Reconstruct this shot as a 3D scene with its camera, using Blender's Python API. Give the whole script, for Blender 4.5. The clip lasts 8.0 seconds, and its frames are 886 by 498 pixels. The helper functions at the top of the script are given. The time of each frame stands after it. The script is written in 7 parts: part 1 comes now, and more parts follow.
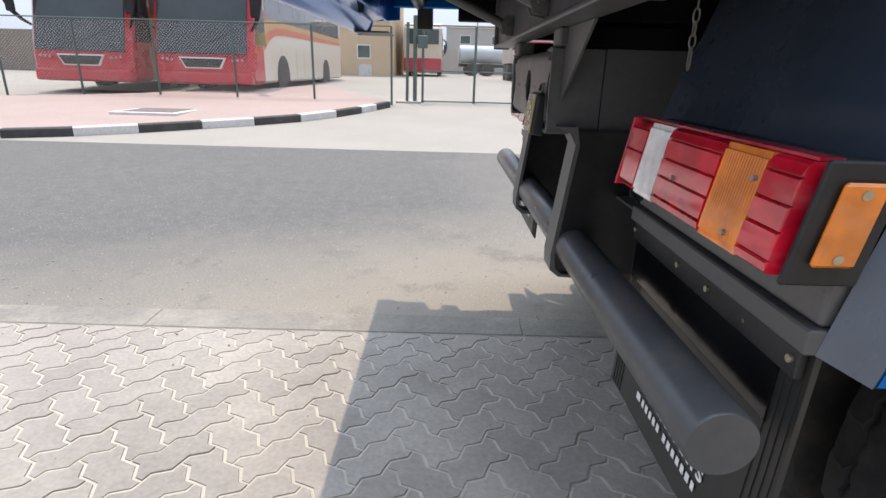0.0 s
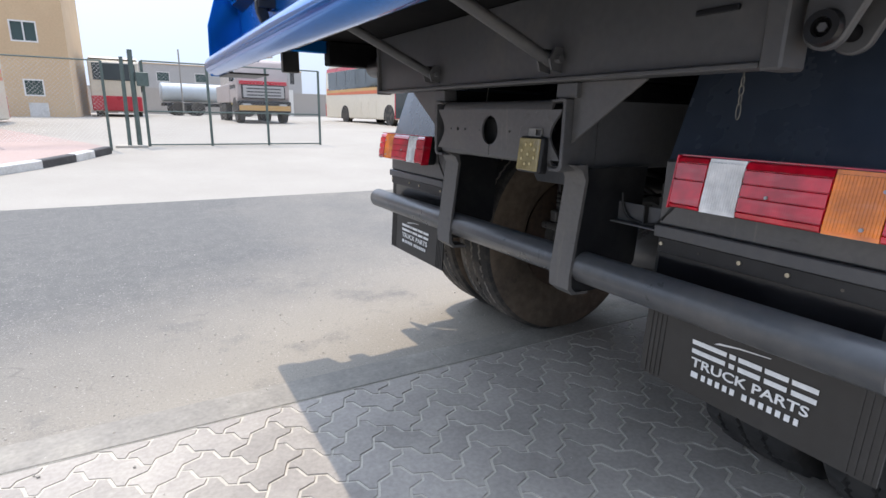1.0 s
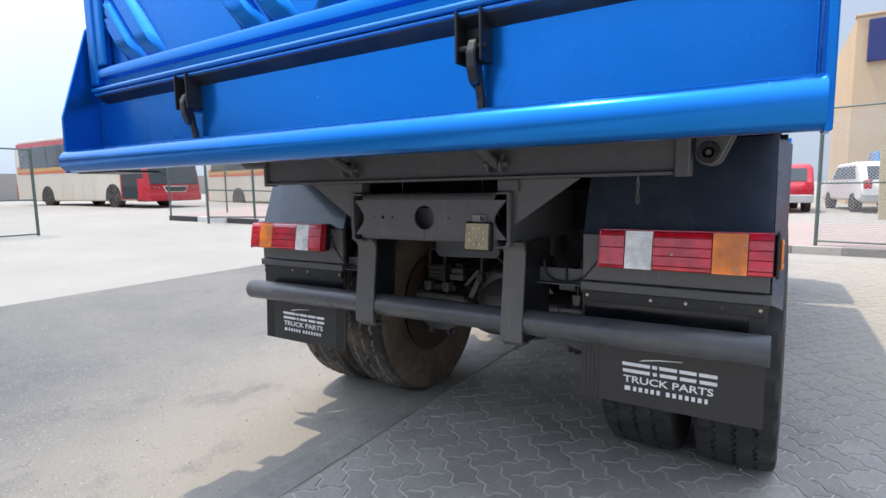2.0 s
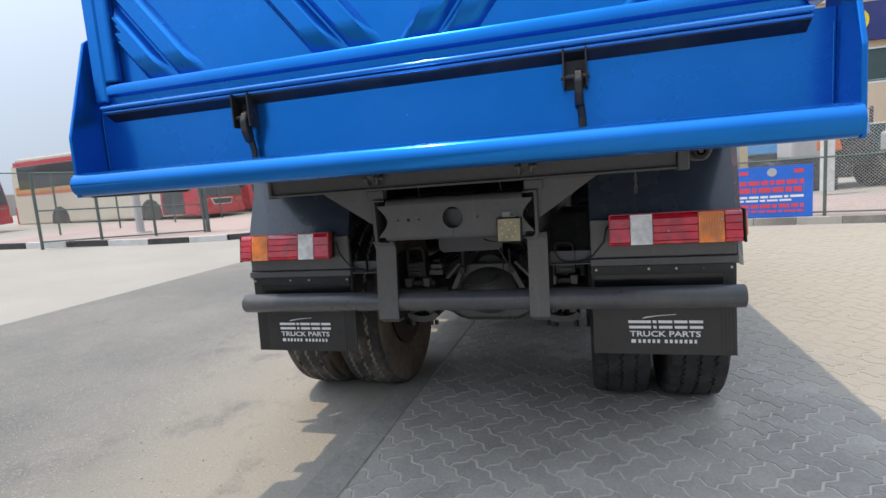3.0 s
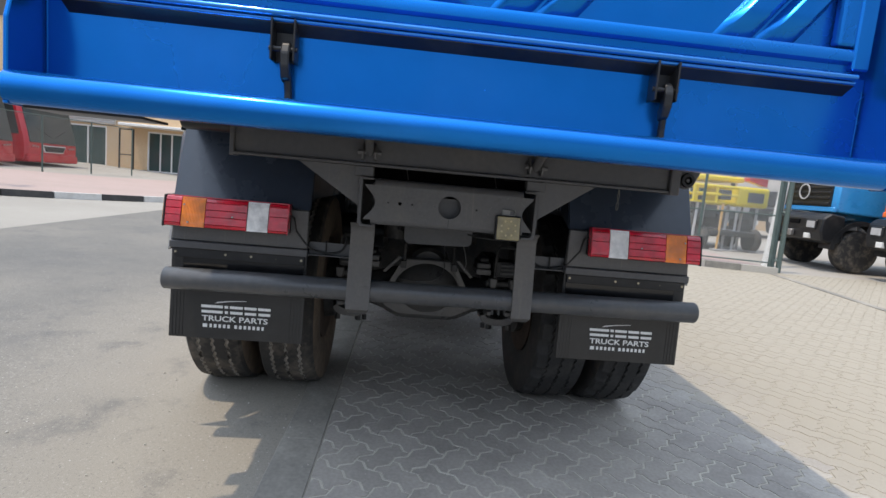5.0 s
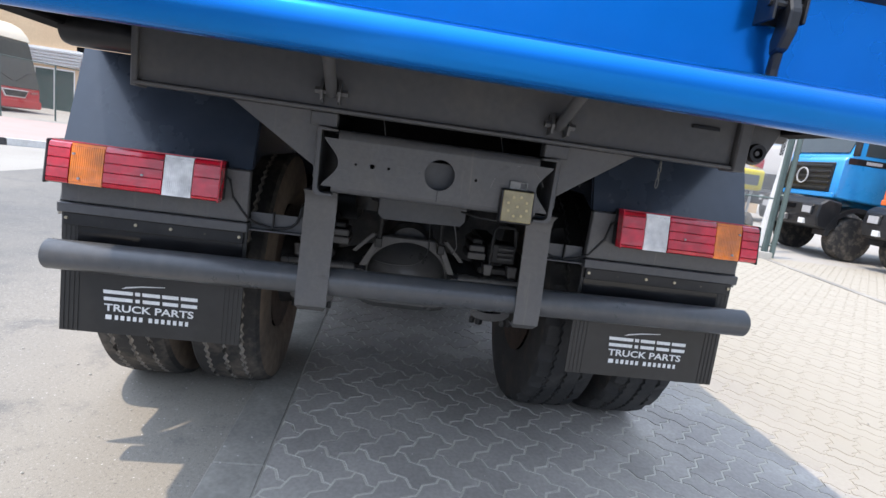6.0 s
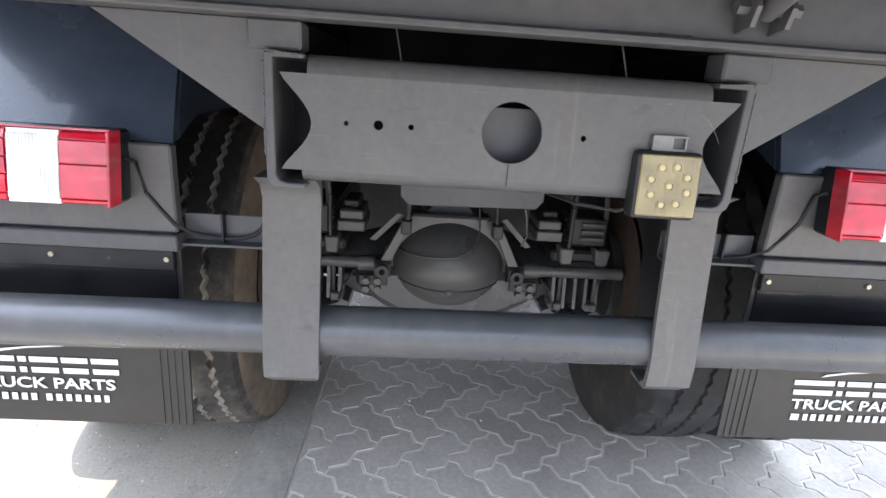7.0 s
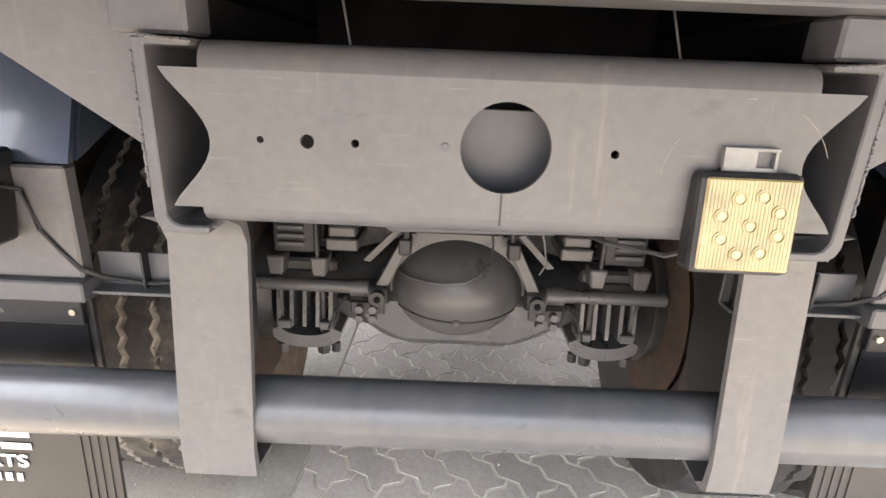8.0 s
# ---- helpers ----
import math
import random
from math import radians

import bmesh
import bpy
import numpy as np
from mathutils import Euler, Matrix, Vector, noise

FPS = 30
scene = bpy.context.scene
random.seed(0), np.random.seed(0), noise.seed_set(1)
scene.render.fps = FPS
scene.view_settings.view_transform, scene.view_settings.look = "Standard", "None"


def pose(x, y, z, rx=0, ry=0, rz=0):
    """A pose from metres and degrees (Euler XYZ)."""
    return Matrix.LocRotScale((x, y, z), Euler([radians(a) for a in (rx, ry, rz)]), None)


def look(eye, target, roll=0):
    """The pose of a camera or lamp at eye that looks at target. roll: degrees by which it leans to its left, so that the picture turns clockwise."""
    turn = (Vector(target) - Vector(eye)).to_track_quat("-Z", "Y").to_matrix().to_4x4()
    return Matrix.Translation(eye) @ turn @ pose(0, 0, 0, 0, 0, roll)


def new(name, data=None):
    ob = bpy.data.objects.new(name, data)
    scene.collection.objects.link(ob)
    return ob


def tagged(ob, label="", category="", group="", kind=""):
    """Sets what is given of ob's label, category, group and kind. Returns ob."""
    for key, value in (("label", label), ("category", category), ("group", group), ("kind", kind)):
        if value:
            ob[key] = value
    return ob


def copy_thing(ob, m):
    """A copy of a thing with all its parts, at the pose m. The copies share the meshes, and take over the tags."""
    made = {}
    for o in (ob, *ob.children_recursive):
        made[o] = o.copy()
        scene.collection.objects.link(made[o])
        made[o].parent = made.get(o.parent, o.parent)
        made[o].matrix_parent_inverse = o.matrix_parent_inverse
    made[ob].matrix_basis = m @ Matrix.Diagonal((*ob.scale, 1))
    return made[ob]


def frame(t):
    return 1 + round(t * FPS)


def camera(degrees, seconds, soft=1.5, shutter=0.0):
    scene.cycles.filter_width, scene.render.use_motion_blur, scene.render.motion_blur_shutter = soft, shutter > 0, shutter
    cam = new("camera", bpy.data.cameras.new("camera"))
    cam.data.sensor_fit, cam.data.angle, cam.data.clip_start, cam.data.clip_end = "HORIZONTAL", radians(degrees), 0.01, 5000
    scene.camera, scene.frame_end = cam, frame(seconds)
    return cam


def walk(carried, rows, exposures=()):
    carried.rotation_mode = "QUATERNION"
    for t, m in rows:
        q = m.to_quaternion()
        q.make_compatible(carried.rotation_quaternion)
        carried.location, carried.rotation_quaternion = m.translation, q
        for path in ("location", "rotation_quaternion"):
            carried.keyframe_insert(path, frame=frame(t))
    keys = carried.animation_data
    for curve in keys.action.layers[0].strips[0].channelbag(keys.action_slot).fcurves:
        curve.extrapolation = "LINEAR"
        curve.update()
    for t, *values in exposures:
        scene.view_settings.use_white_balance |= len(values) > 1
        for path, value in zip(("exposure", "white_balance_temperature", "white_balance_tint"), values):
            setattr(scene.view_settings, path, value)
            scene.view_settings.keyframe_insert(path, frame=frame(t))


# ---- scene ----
cam = camera(80.4, 8.0)
# seconds, eye, point looked at, lean
ROWS = [
    (0.0, (-0.012, -0.014, 1.249), (-0.003, 1.879, 0.605), 1.6),
    (0.5, (-0.484, 0.071, 1.274), (0.005, 1.914, 0.673), 1.4),
    (1.0, (-0.861, 0.196, 1.255), (0.110, 1.874, 0.764), 1.2),
    (1.5, (-1.222, 0.417, 1.322), (0.182, 1.801, 0.985), 0.5),
    (1.7, (-1.366, 0.453, 1.325), (0.166, 1.707, 1.042), 0.0),
    (2.8, (-2.036, 1.071, 1.378), (-0.157, 1.714, 1.142), -3.9),
    (3.0, (-2.134, 1.178, 1.384), (-0.230, 1.735, 1.127), -4.3),
    (3.5, (-2.215, 1.464, 1.376), (-0.265, 1.793, 1.074), -3.9),
    (4.0, (-2.284, 1.771, 1.350), (-0.308, 1.878, 1.060), -0.7),
    (4.5, (-2.300, 2.010, 1.291), (-0.317, 1.955, 1.037), 2.6),
    (4.7, (-2.235, 2.018, 1.318), (-0.252, 1.917, 1.077), 3.7),
    (5.8, (-1.618, 1.990, 1.271), (0.343, 1.754, 0.955), 7.8),
    (6.0, (-1.478, 1.979, 1.283), (0.477, 1.752, 0.926), 7.9),
    (6.5, (-1.045, 1.954, 1.275), (0.894, 1.817, 0.804), 6.1),
    (7.0, (-0.625, 1.975, 1.282), (1.279, 1.864, 0.679), 4.0),
    (7.5, (-0.359, 1.920, 1.308), (1.520, 1.821, 0.630), 3.1),
    (8.0, (-0.326, 1.881, 1.289), (1.568, 1.899, 0.646), 2.4),
]
walk(cam, [(t, look(eye, at, lean)) for t, eye, at, lean in ROWS],
     exposures=[(0.0, 0.27, 7150, 15), (1.5, 0.46, 6650, 14), (3.0, 0.10, 7100, 12), (4.7, 0.02, 7000, 12), (5.8, 0.36, 6600, 13), (6.0, 0.58, 6550, 14), (6.5, 1.17, 6500, 15), (7.0, 2.04, 7000, 15), (7.6, 2.66, 8350, 18), (8.0, 2.92, 8450, 18)])

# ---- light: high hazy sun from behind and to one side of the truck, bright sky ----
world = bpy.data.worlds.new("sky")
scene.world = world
world.use_nodes = True
wn = world.node_tree
for n in list(wn.nodes):
    wn.nodes.remove(n)
SUN = Vector((-0.115, 0.297, 1.0)).normalized()
w_out = wn.nodes.new("ShaderNodeOutputWorld")
w_bg = wn.nodes.new("ShaderNodeBackground")
w_sky = wn.nodes.new("ShaderNodeTexSky")
w_sky.sky_type = 'NISHITA'
w_sky.sun_disc = False
w_sky.sun_elevation = math.asin(SUN.z)
w_sky.sun_rotation = math.atan2(SUN.x, SUN.y)
w_sky.air_density, w_sky.dust_density, w_sky.ozone_density = 1.0, 2.0, 1.5
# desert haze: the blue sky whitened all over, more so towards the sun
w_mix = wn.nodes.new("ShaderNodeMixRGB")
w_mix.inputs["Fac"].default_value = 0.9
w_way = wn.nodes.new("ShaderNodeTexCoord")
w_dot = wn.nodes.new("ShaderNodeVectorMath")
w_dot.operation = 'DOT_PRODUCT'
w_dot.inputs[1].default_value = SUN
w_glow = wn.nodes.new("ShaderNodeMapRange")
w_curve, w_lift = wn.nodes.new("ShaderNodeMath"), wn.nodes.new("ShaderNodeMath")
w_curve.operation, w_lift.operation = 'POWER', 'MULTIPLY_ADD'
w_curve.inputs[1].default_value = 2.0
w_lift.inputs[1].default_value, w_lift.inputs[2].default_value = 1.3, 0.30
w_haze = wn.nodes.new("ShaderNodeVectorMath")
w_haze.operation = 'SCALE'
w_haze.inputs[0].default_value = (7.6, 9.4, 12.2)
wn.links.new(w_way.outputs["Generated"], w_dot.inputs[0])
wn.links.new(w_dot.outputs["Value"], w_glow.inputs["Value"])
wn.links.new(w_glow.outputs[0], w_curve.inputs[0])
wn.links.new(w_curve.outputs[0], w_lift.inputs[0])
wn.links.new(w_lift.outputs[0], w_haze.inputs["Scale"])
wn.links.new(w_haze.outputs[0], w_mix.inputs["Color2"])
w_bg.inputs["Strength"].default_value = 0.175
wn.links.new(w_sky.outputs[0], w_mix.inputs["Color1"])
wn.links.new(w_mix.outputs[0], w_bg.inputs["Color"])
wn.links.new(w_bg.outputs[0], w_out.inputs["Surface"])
sun = new("sun", bpy.data.lights.new("sun", "SUN"))
sun.data.energy, sun.data.angle, sun.data.color = 2.5, radians(0.6), (1.0, 0.90, 0.75)
sun.matrix_world = look(SUN * 30, (0, 0, 0))


# ---- materials ----
def material(name, base, rough=0.6, metal=0.0, vary=0.12, grain=60.0, stain=3.0, bump=0.15, dist=0.002, other=None, other_at=(0.45, 0.75), coat=0.0, rand=0.0, spec=0.5, island=False, smudge=0.0):
    """Principled surface with grain and broad stains in object space; other: a second colour that comes in patches."""
    m = bpy.data.materials.new(name)
    m.use_nodes = True
    t = m.node_tree
    b = t.nodes["Principled BSDF"]
    geo = t.nodes.new("ShaderNodeNewGeometry")
    n1, n2 = t.nodes.new("ShaderNodeTexNoise"), t.nodes.new("ShaderNodeTexNoise")
    n1.inputs["Scale"].default_value, n1.inputs["Detail"].default_value = grain, 6
    n2.inputs["Scale"].default_value, n2.inputs["Detail"].default_value, n2.inputs["Roughness"].default_value = stain, 5, 0.65
    t.links.new(geo.outputs["Position"], n1.inputs["Vector"])
    t.links.new(geo.outputs["Position"], n2.inputs["Vector"])
    ramp = t.nodes.new("ShaderNodeMapRange")
    ramp.inputs["From Min"].default_value, ramp.inputs["From Max"].default_value = other_at
    t.links.new(n2.outputs["Fac"], ramp.inputs["Value"])
    mix = t.nodes.new("ShaderNodeMixRGB")
    mix.inputs["Color1"].default_value = (*base, 1)
    mix.inputs["Color2"].default_value = (*(other or [min(1, c * (1 + vary) + 0.01) for c in base]), 1)
    t.links.new(ramp.outputs[0], mix.inputs["Fac"])
    sc = t.nodes.new("ShaderNodeMapRange")
    sc.inputs["From Min"].default_value, sc.inputs["From Max"].default_value = 0.25, 0.75
    sc.inputs["To Min"].default_value, sc.inputs["To Max"].default_value = 1 - vary, 1 + vary
    t.links.new(n1.outputs["Fac"], sc.inputs["Value"])
    val = sc.outputs[0]
    if rand:
        oi = t.nodes.new("ShaderNodeNewGeometry" if island else "ShaderNodeObjectInfo")
        rr = t.nodes.new("ShaderNodeMapRange")
        rr.inputs["To Min"].default_value, rr.inputs["To Max"].default_value = 1 - rand, 1 + rand
        t.links.new(oi.outputs["Random Per Island" if island else "Random"], rr.inputs["Value"])
        mu = t.nodes.new("ShaderNodeMath")
        mu.operation = 'MULTIPLY'
        t.links.new(val, mu.inputs[0])
        t.links.new(rr.outputs[0], mu.inputs[1])
        val = mu.outputs[0]
    if smudge:
        n3 = t.nodes.new("ShaderNodeTexNoise")
        n3.inputs["Scale"].default_value, n3.inputs["Detail"].default_value, n3.inputs["Roughness"].default_value = 1.1, 7, 0.72
        t.links.new(geo.outputs["Position"], n3.inputs["Vector"])
        r3 = t.nodes.new("ShaderNodeMapRange")
        r3.inputs["From Min"].default_value, r3.inputs["From Max"].default_value = 0.36, 0.62
        r3.inputs["To Min"].default_value, r3.inputs["To Max"].default_value = 1 - smudge, 1 + smudge * 0.45
        t.links.new(n3.outputs["Fac"], r3.inputs["Value"])
        m3 = t.nodes.new("ShaderNodeMath")
        m3.operation = 'MULTIPLY'
        t.links.new(val, m3.inputs[0])
        t.links.new(r3.outputs[0], m3.inputs[1])
        val = m3.outputs[0]
    vm = t.nodes.new("ShaderNodeVectorMath")
    vm.operation = 'SCALE'
    t.links.new(mix.outputs[0], vm.inputs[0])
    t.links.new(val, vm.inputs["Scale"])
    t.links.new(vm.outputs[0], b.inputs["Base Color"])
    rg = t.nodes.new("ShaderNodeMapRange")
    rg.inputs["From Min"].default_value, rg.inputs["From Max"].default_value = 0.3, 0.7
    rg.inputs["To Min"].default_value, rg.inputs["To Max"].default_value = max(0.02, rough - 0.08), min(1, rough + 0.08)
    t.links.new(n2.outputs["Fac"], rg.inputs["Value"])
    t.links.new(rg.outputs[0], b.inputs["Roughness"])
    b.inputs["Metallic"].default_value = metal
    b.inputs["Specular IOR Level"].default_value = spec
    b.inputs["Coat Weight"].default_value = coat
    b.inputs["Coat Roughness"].default_value = 0.06
    if bump:
        bp = t.nodes.new("ShaderNodeBump")
        bp.inputs["Strength"].default_value, bp.inputs["Distance"].default_value = bump, dist
        t.links.new(n1.outputs["Fac"], bp.inputs["Height"])
        t.links.new(bp.outputs[0], b.inputs["Normal"])
    return m


def glass_material(name, tint, rough=0.03):
    """Dark glazing: a glossy dark body, as tinted vehicle and office glass looks by day."""
    return material(name, tint, rough, 0.0, 0.05, 3, 0.6, 0.0, coat=0.2, spec=0.4)


def lens_material(name, tint):
    """Moulded lamp lens: glossy, unevenly tinted, with pale reflections painted on in drawn-out patches."""
    m = bpy.data.materials.new(name)
    m.use_nodes = True
    t = m.node_tree
    b = t.nodes["Principled BSDF"]
    geo = t.nodes.new("ShaderNodeNewGeometry")
    cell = t.nodes.new("ShaderNodeTexNoise")
    cell.inputs["Scale"].default_value, cell.inputs["Detail"].default_value = 17, 4
    t.links.new(geo.outputs["Position"], cell.inputs["Vector"])
    shade = t.nodes.new("ShaderNodeMapRange")
    for key, v in (("From Min", 0.36), ("From Max", 0.66), ("To Min", 0.72), ("To Max", 1.2)):
        shade.inputs[key].default_value = v
    t.links.new(cell.outputs["Fac"], shade.inputs["Value"])
    tone = t.nodes.new("ShaderNodeVectorMath")
    tone.operation = 'SCALE'
    tone.inputs[0].default_value = tint
    t.links.new(shade.outputs[0], tone.inputs["Scale"])
    # pale reflections of sky and ground painted as patches, drawn out along the lamp
    pull = t.nodes.new("ShaderNodeMapping")
    pull.inputs["Scale"].default_value = (14, 9, 46)
    sheen = t.nodes.new("ShaderNodeTexNoise")
    sheen.inputs["Scale"].default_value, sheen.inputs["Detail"].default_value = 1.0, 5
    t.links.new(geo.outputs["Position"], pull.inputs[0])
    t.links.new(pull.outputs[0], sheen.inputs["Vector"])
    amount = t.nodes.new("ShaderNodeMapRange")
    for key, v in (("From Min", 0.50), ("From Max", 0.74), ("To Min", 0.0), ("To Max", 0.26)):
        amount.inputs[key].default_value = v
    t.links.new(sheen.outputs["Fac"], amount.inputs["Value"])
    pale = t.nodes.new("ShaderNodeMixRGB")
    pale.inputs["Color2"].default_value = (*[min(1, c * 0.62 + 0.20) for c in tint], 1)
    t.links.new(amount.outputs[0], pale.inputs["Fac"])
    t.links.new(tone.outputs[0], pale.inputs["Color1"])
    t.links.new(pale.outputs[0], b.inputs["Base Color"])
    b.inputs["Roughness"].default_value = 0.2
    b.inputs["Transmission Weight"].default_value = 0.15
    b.inputs["Subsurface Weight"].default_value = 0.0
    b.inputs["Coat Weight"].default_value = 1.0
    b.inputs["Coat Roughness"].default_value = 0.05
    b.inputs["Specular IOR Level"].default_value = 0.4
    b.inputs["IOR"].default_value = 1.49
    wv = t.nodes.new("ShaderNodeTexWave")
    wv.bands_direction = 'Y'
    wv.inputs["Scale"].default_value, wv.inputs["Distortion"].default_value = 60, 0.0
    t.links.new(geo.outputs["Position"], wv.inputs["Vector"])
    bp = t.nodes.new("ShaderNodeBump")
    bp.inputs["Strength"].default_value, bp.inputs["Distance"].default_value = 0.10, 0.001
    t.links.new(wv.outputs["Fac"], bp.inputs["Height"])
    t.links.new(bp.outputs[0], b.inputs["Normal"])
    return m


def member_material():
    """Grey chassis paint with rubbed streaks, dust and fine scratches."""
    m = material("rubbed_grey_member_paint", (0.092, 0.091, 0.091), 0.40, 0, 0.10, 70, 7, 0.10, 0.001, other=(0.116, 0.110, 0.103), other_at=(0.45, 0.75))
    t = m.node_tree
    b = t.nodes["Principled BSDF"]
    geo = t.nodes.new("ShaderNodeNewGeometry")
    last = b.inputs["Base Color"].links[0].from_socket
    for scale, lo, hi, col, fac in (((30, 55, 3), 0.62, 0.72, (0.19, 0.17, 0.148), 0.32), ((14, 9, 260), 0.66, 0.74, (0.20, 0.19, 0.175), 0.3), ((40, 14, 30), 0.66, 0.76, (0.05, 0.047, 0.044), 0.6)):
        mp = t.nodes.new("ShaderNodeMapping")
        mp.inputs["Scale"].default_value = scale
        n = t.nodes.new("ShaderNodeTexNoise")
        n.inputs["Scale"].default_value, n.inputs["Detail"].default_value = 1.0, 5
        r = t.nodes.new("ShaderNodeMapRange")
        r.inputs["From Min"].default_value, r.inputs["From Max"].default_value, r.inputs["To Max"].default_value = lo, hi, fac
        mx = t.nodes.new("ShaderNodeMixRGB")
        mx.inputs["Color2"].default_value = (*col, 1)
        t.links.new(geo.outputs["Position"], mp.inputs[0])
        t.links.new(mp.outputs[0], n.inputs["Vector"])
        t.links.new(n.outputs["Fac"], r.inputs["Value"])
        t.links.new(r.outputs[0], mx.inputs["Fac"])
        t.links.new(last, mx.inputs["Color1"])
        last = mx.outputs[0]
    t.links.new(last, b.inputs["Base Color"])
    return m


BLUE = material("blue_gloss_paint", (0.0006, 0.155, 0.52), 0.24, 0.72, 0.04, 9, 1.2, 0.03, 0.002, coat=0.05, spec=0.05)
BLUE_LIP = material("blue_gloss_lip_paint", (0.0006, 0.158, 0.53), 0.16, 0.72, 0.04, 9, 1.2, 0.02, 0.002, coat=0.12, spec=0.1)
BLUE_EDGE = material("blue_gloss_edge_paint", (0.001, 0.18, 0.58), 0.12, 0.5, 0.04, 9, 1.2, 0.02, 0.002, coat=0.5)
BLACK = material("satin_black_paint", (0.012, 0.0125, 0.014), 0.40, 0, 0.2, 35, 4, 0.12, 0.001, other=(0.034, 0.033, 0.032), spec=0.4)
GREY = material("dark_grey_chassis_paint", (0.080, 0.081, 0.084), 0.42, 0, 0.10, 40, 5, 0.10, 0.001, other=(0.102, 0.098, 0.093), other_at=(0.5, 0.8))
PIPE = material("grey_black_pipe_paint", (0.068, 0.071, 0.075), 0.33, 0, 0.12, 30, 6, 0.08, 0.001, other=(0.10, 0.096, 0.092))
FENDER = material("blue_black_mudguard_paint", (0.030, 0.041, 0.060), 0.24, 0, 0.1, 14, 2.5, 0.05, 0.002, coat=0.35)
PALE_GUARD = material("pale_blue_grey_guard_paint", (0.080, 0.100, 0.130), 0.30, 0, 0.1, 14, 2.5, 0.05, 0.002, other=(0.11, 0.125, 0.145), coat=0.25)
AXLE = material("dusty_black_axle_paint", (0.022, 0.022, 0.022), 0.45, 0, 0.25, 30, 6, 0.3, 0.003, other=(0.085, 0.078, 0.068))
RUBBER = material("worn_tyre_rubber", (0.024, 0.023, 0.022), 0.8, 0, 0.25, 45, 6, 0.35, 0.003, other=(0.15, 0.126, 0.10), other_at=(0.46, 0.72))
SIDEWALL = material("brown_dusty_sidewall", (0.155, 0.115, 0.080), 0.9, 0, 0.25, 25, 5, 0.2, 0.002, other=(0.085, 0.067, 0.052))
FLAP = material("black_rubber_flap", (0.020, 0.0193, 0.0182), 0.36, 0, 0.15, 30, 4, 0.1, 0.001, other=(0.030, 0.028, 0.026))
GLOSS_BLACK = material("glossy_black_sheet", (0.006, 0.006, 0.007), 0.14, 0, 0.1, 9, 3, 0.35, 0.004, spec=0.5)
WHITE_INK = material("white_flap_print", (0.75, 0.75, 0.73), 0.6, 0, 0.08, 80, 12, 0)
BOLT = material("zinc_bolt", (0.46, 0.41, 0.31), 0.35, 0.8, 0.15, 90, 10, 0.1)
DULL_ZINC = material("dull_zinc_plate", (0.24, 0.235, 0.22), 0.45, 0.3, 0.15, 70, 8, 0.1)
STEEL = material("dull_steel", (0.35, 0.34, 0.33), 0.4, 0.8, 0.15, 70, 8, 0.1)
RUST = material("rusty_rim", (0.075, 0.048, 0.032), 0.8, 0.2, 0.3, 40, 8, 0.3, other=(0.06, 0.045, 0.035))
RED_LENS = lens_material("red_lens", (0.72, 0.010, 0.034))
AMBER_LENS = lens_material("amber_lens", (1.0, 0.25, 0.001))
CLEAR_LENS = lens_material("clear_lens", (0.98, 0.97, 0.95))
LAMP_GLASS = lens_material("yellowed_ribbed_lens", (0.40, 0.325, 0.145))
DIFF = material("worn_black_cover_paint", (0.100, 0.098, 0.095), 0.32, 0.1, 0.12, 24, 5, 0.06, 0.002, other=(0.11, 0.105, 0.098))
# near-black: deep shade under the body and in bores, put into colour
SHADE_BLACK = material("underside_shade_black", (0.0025, 0.0025, 0.003), 0.8, 0, 0.2, 20, 3, 0.1, spec=0.1)
MEMBER = member_material()
CHROME = material("lamp_reflector", (0.60, 0.49, 0.24), 0.4, 0.0, 0.05, 50, 8, 0)
CABLE = material("black_cable", (0.015, 0.015, 0.015), 0.6, 0, 0.1, 80, 8, 0)
EDGING = material("dusty_edging_concrete", (0.255, 0.237, 0.206), 0.88, 0, 0.14, 50, 2.2, 0.3, 0.004, other=(0.315, 0.29, 0.245), smudge=0.25)
CONCRETE = material("pale_concrete", (0.42, 0.39, 0.34), 0.85, 0, 0.10, 45, 1.6, 0.25, 0.004, other=(0.34, 0.315, 0.275))
KERB_W = material("white_kerb_paint", (0.66, 0.65, 0.62), 0.7, 0, 0.12, 30, 3, 0.2, 0.003, other=(0.5, 0.48, 0.44))
KERB_B = material("black_kerb_paint", (0.05, 0.048, 0.048), 0.7, 0, 0.2, 30, 3, 0.2, 0.003, other=(0.10, 0.095, 0.09))
DRAIN = material("dusty_iron_cover", (0.15, 0.125, 0.115), 0.8, 0.1, 0.2, 40, 5, 0.2, 0.003, other=(0.20, 0.17, 0.155))
PINK = material("faded_pink_paving", (0.37, 0.278, 0.247), 0.85, 0, 0.10, 30, 0.7, 0.2, 0.004, other=(0.335, 0.264, 0.233))
PAVER = material("grey_paver", (0.325, 0.297, 0.264), 0.82, 0, 0.14, 55, 1.3, 0.35, 0.003, other=(0.375, 0.345, 0.30), other_at=(0.42, 0.72), rand=0.10, smudge=0.22)
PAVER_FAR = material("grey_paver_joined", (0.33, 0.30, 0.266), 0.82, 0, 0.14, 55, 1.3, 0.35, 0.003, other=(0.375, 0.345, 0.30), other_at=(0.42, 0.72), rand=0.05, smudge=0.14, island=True)
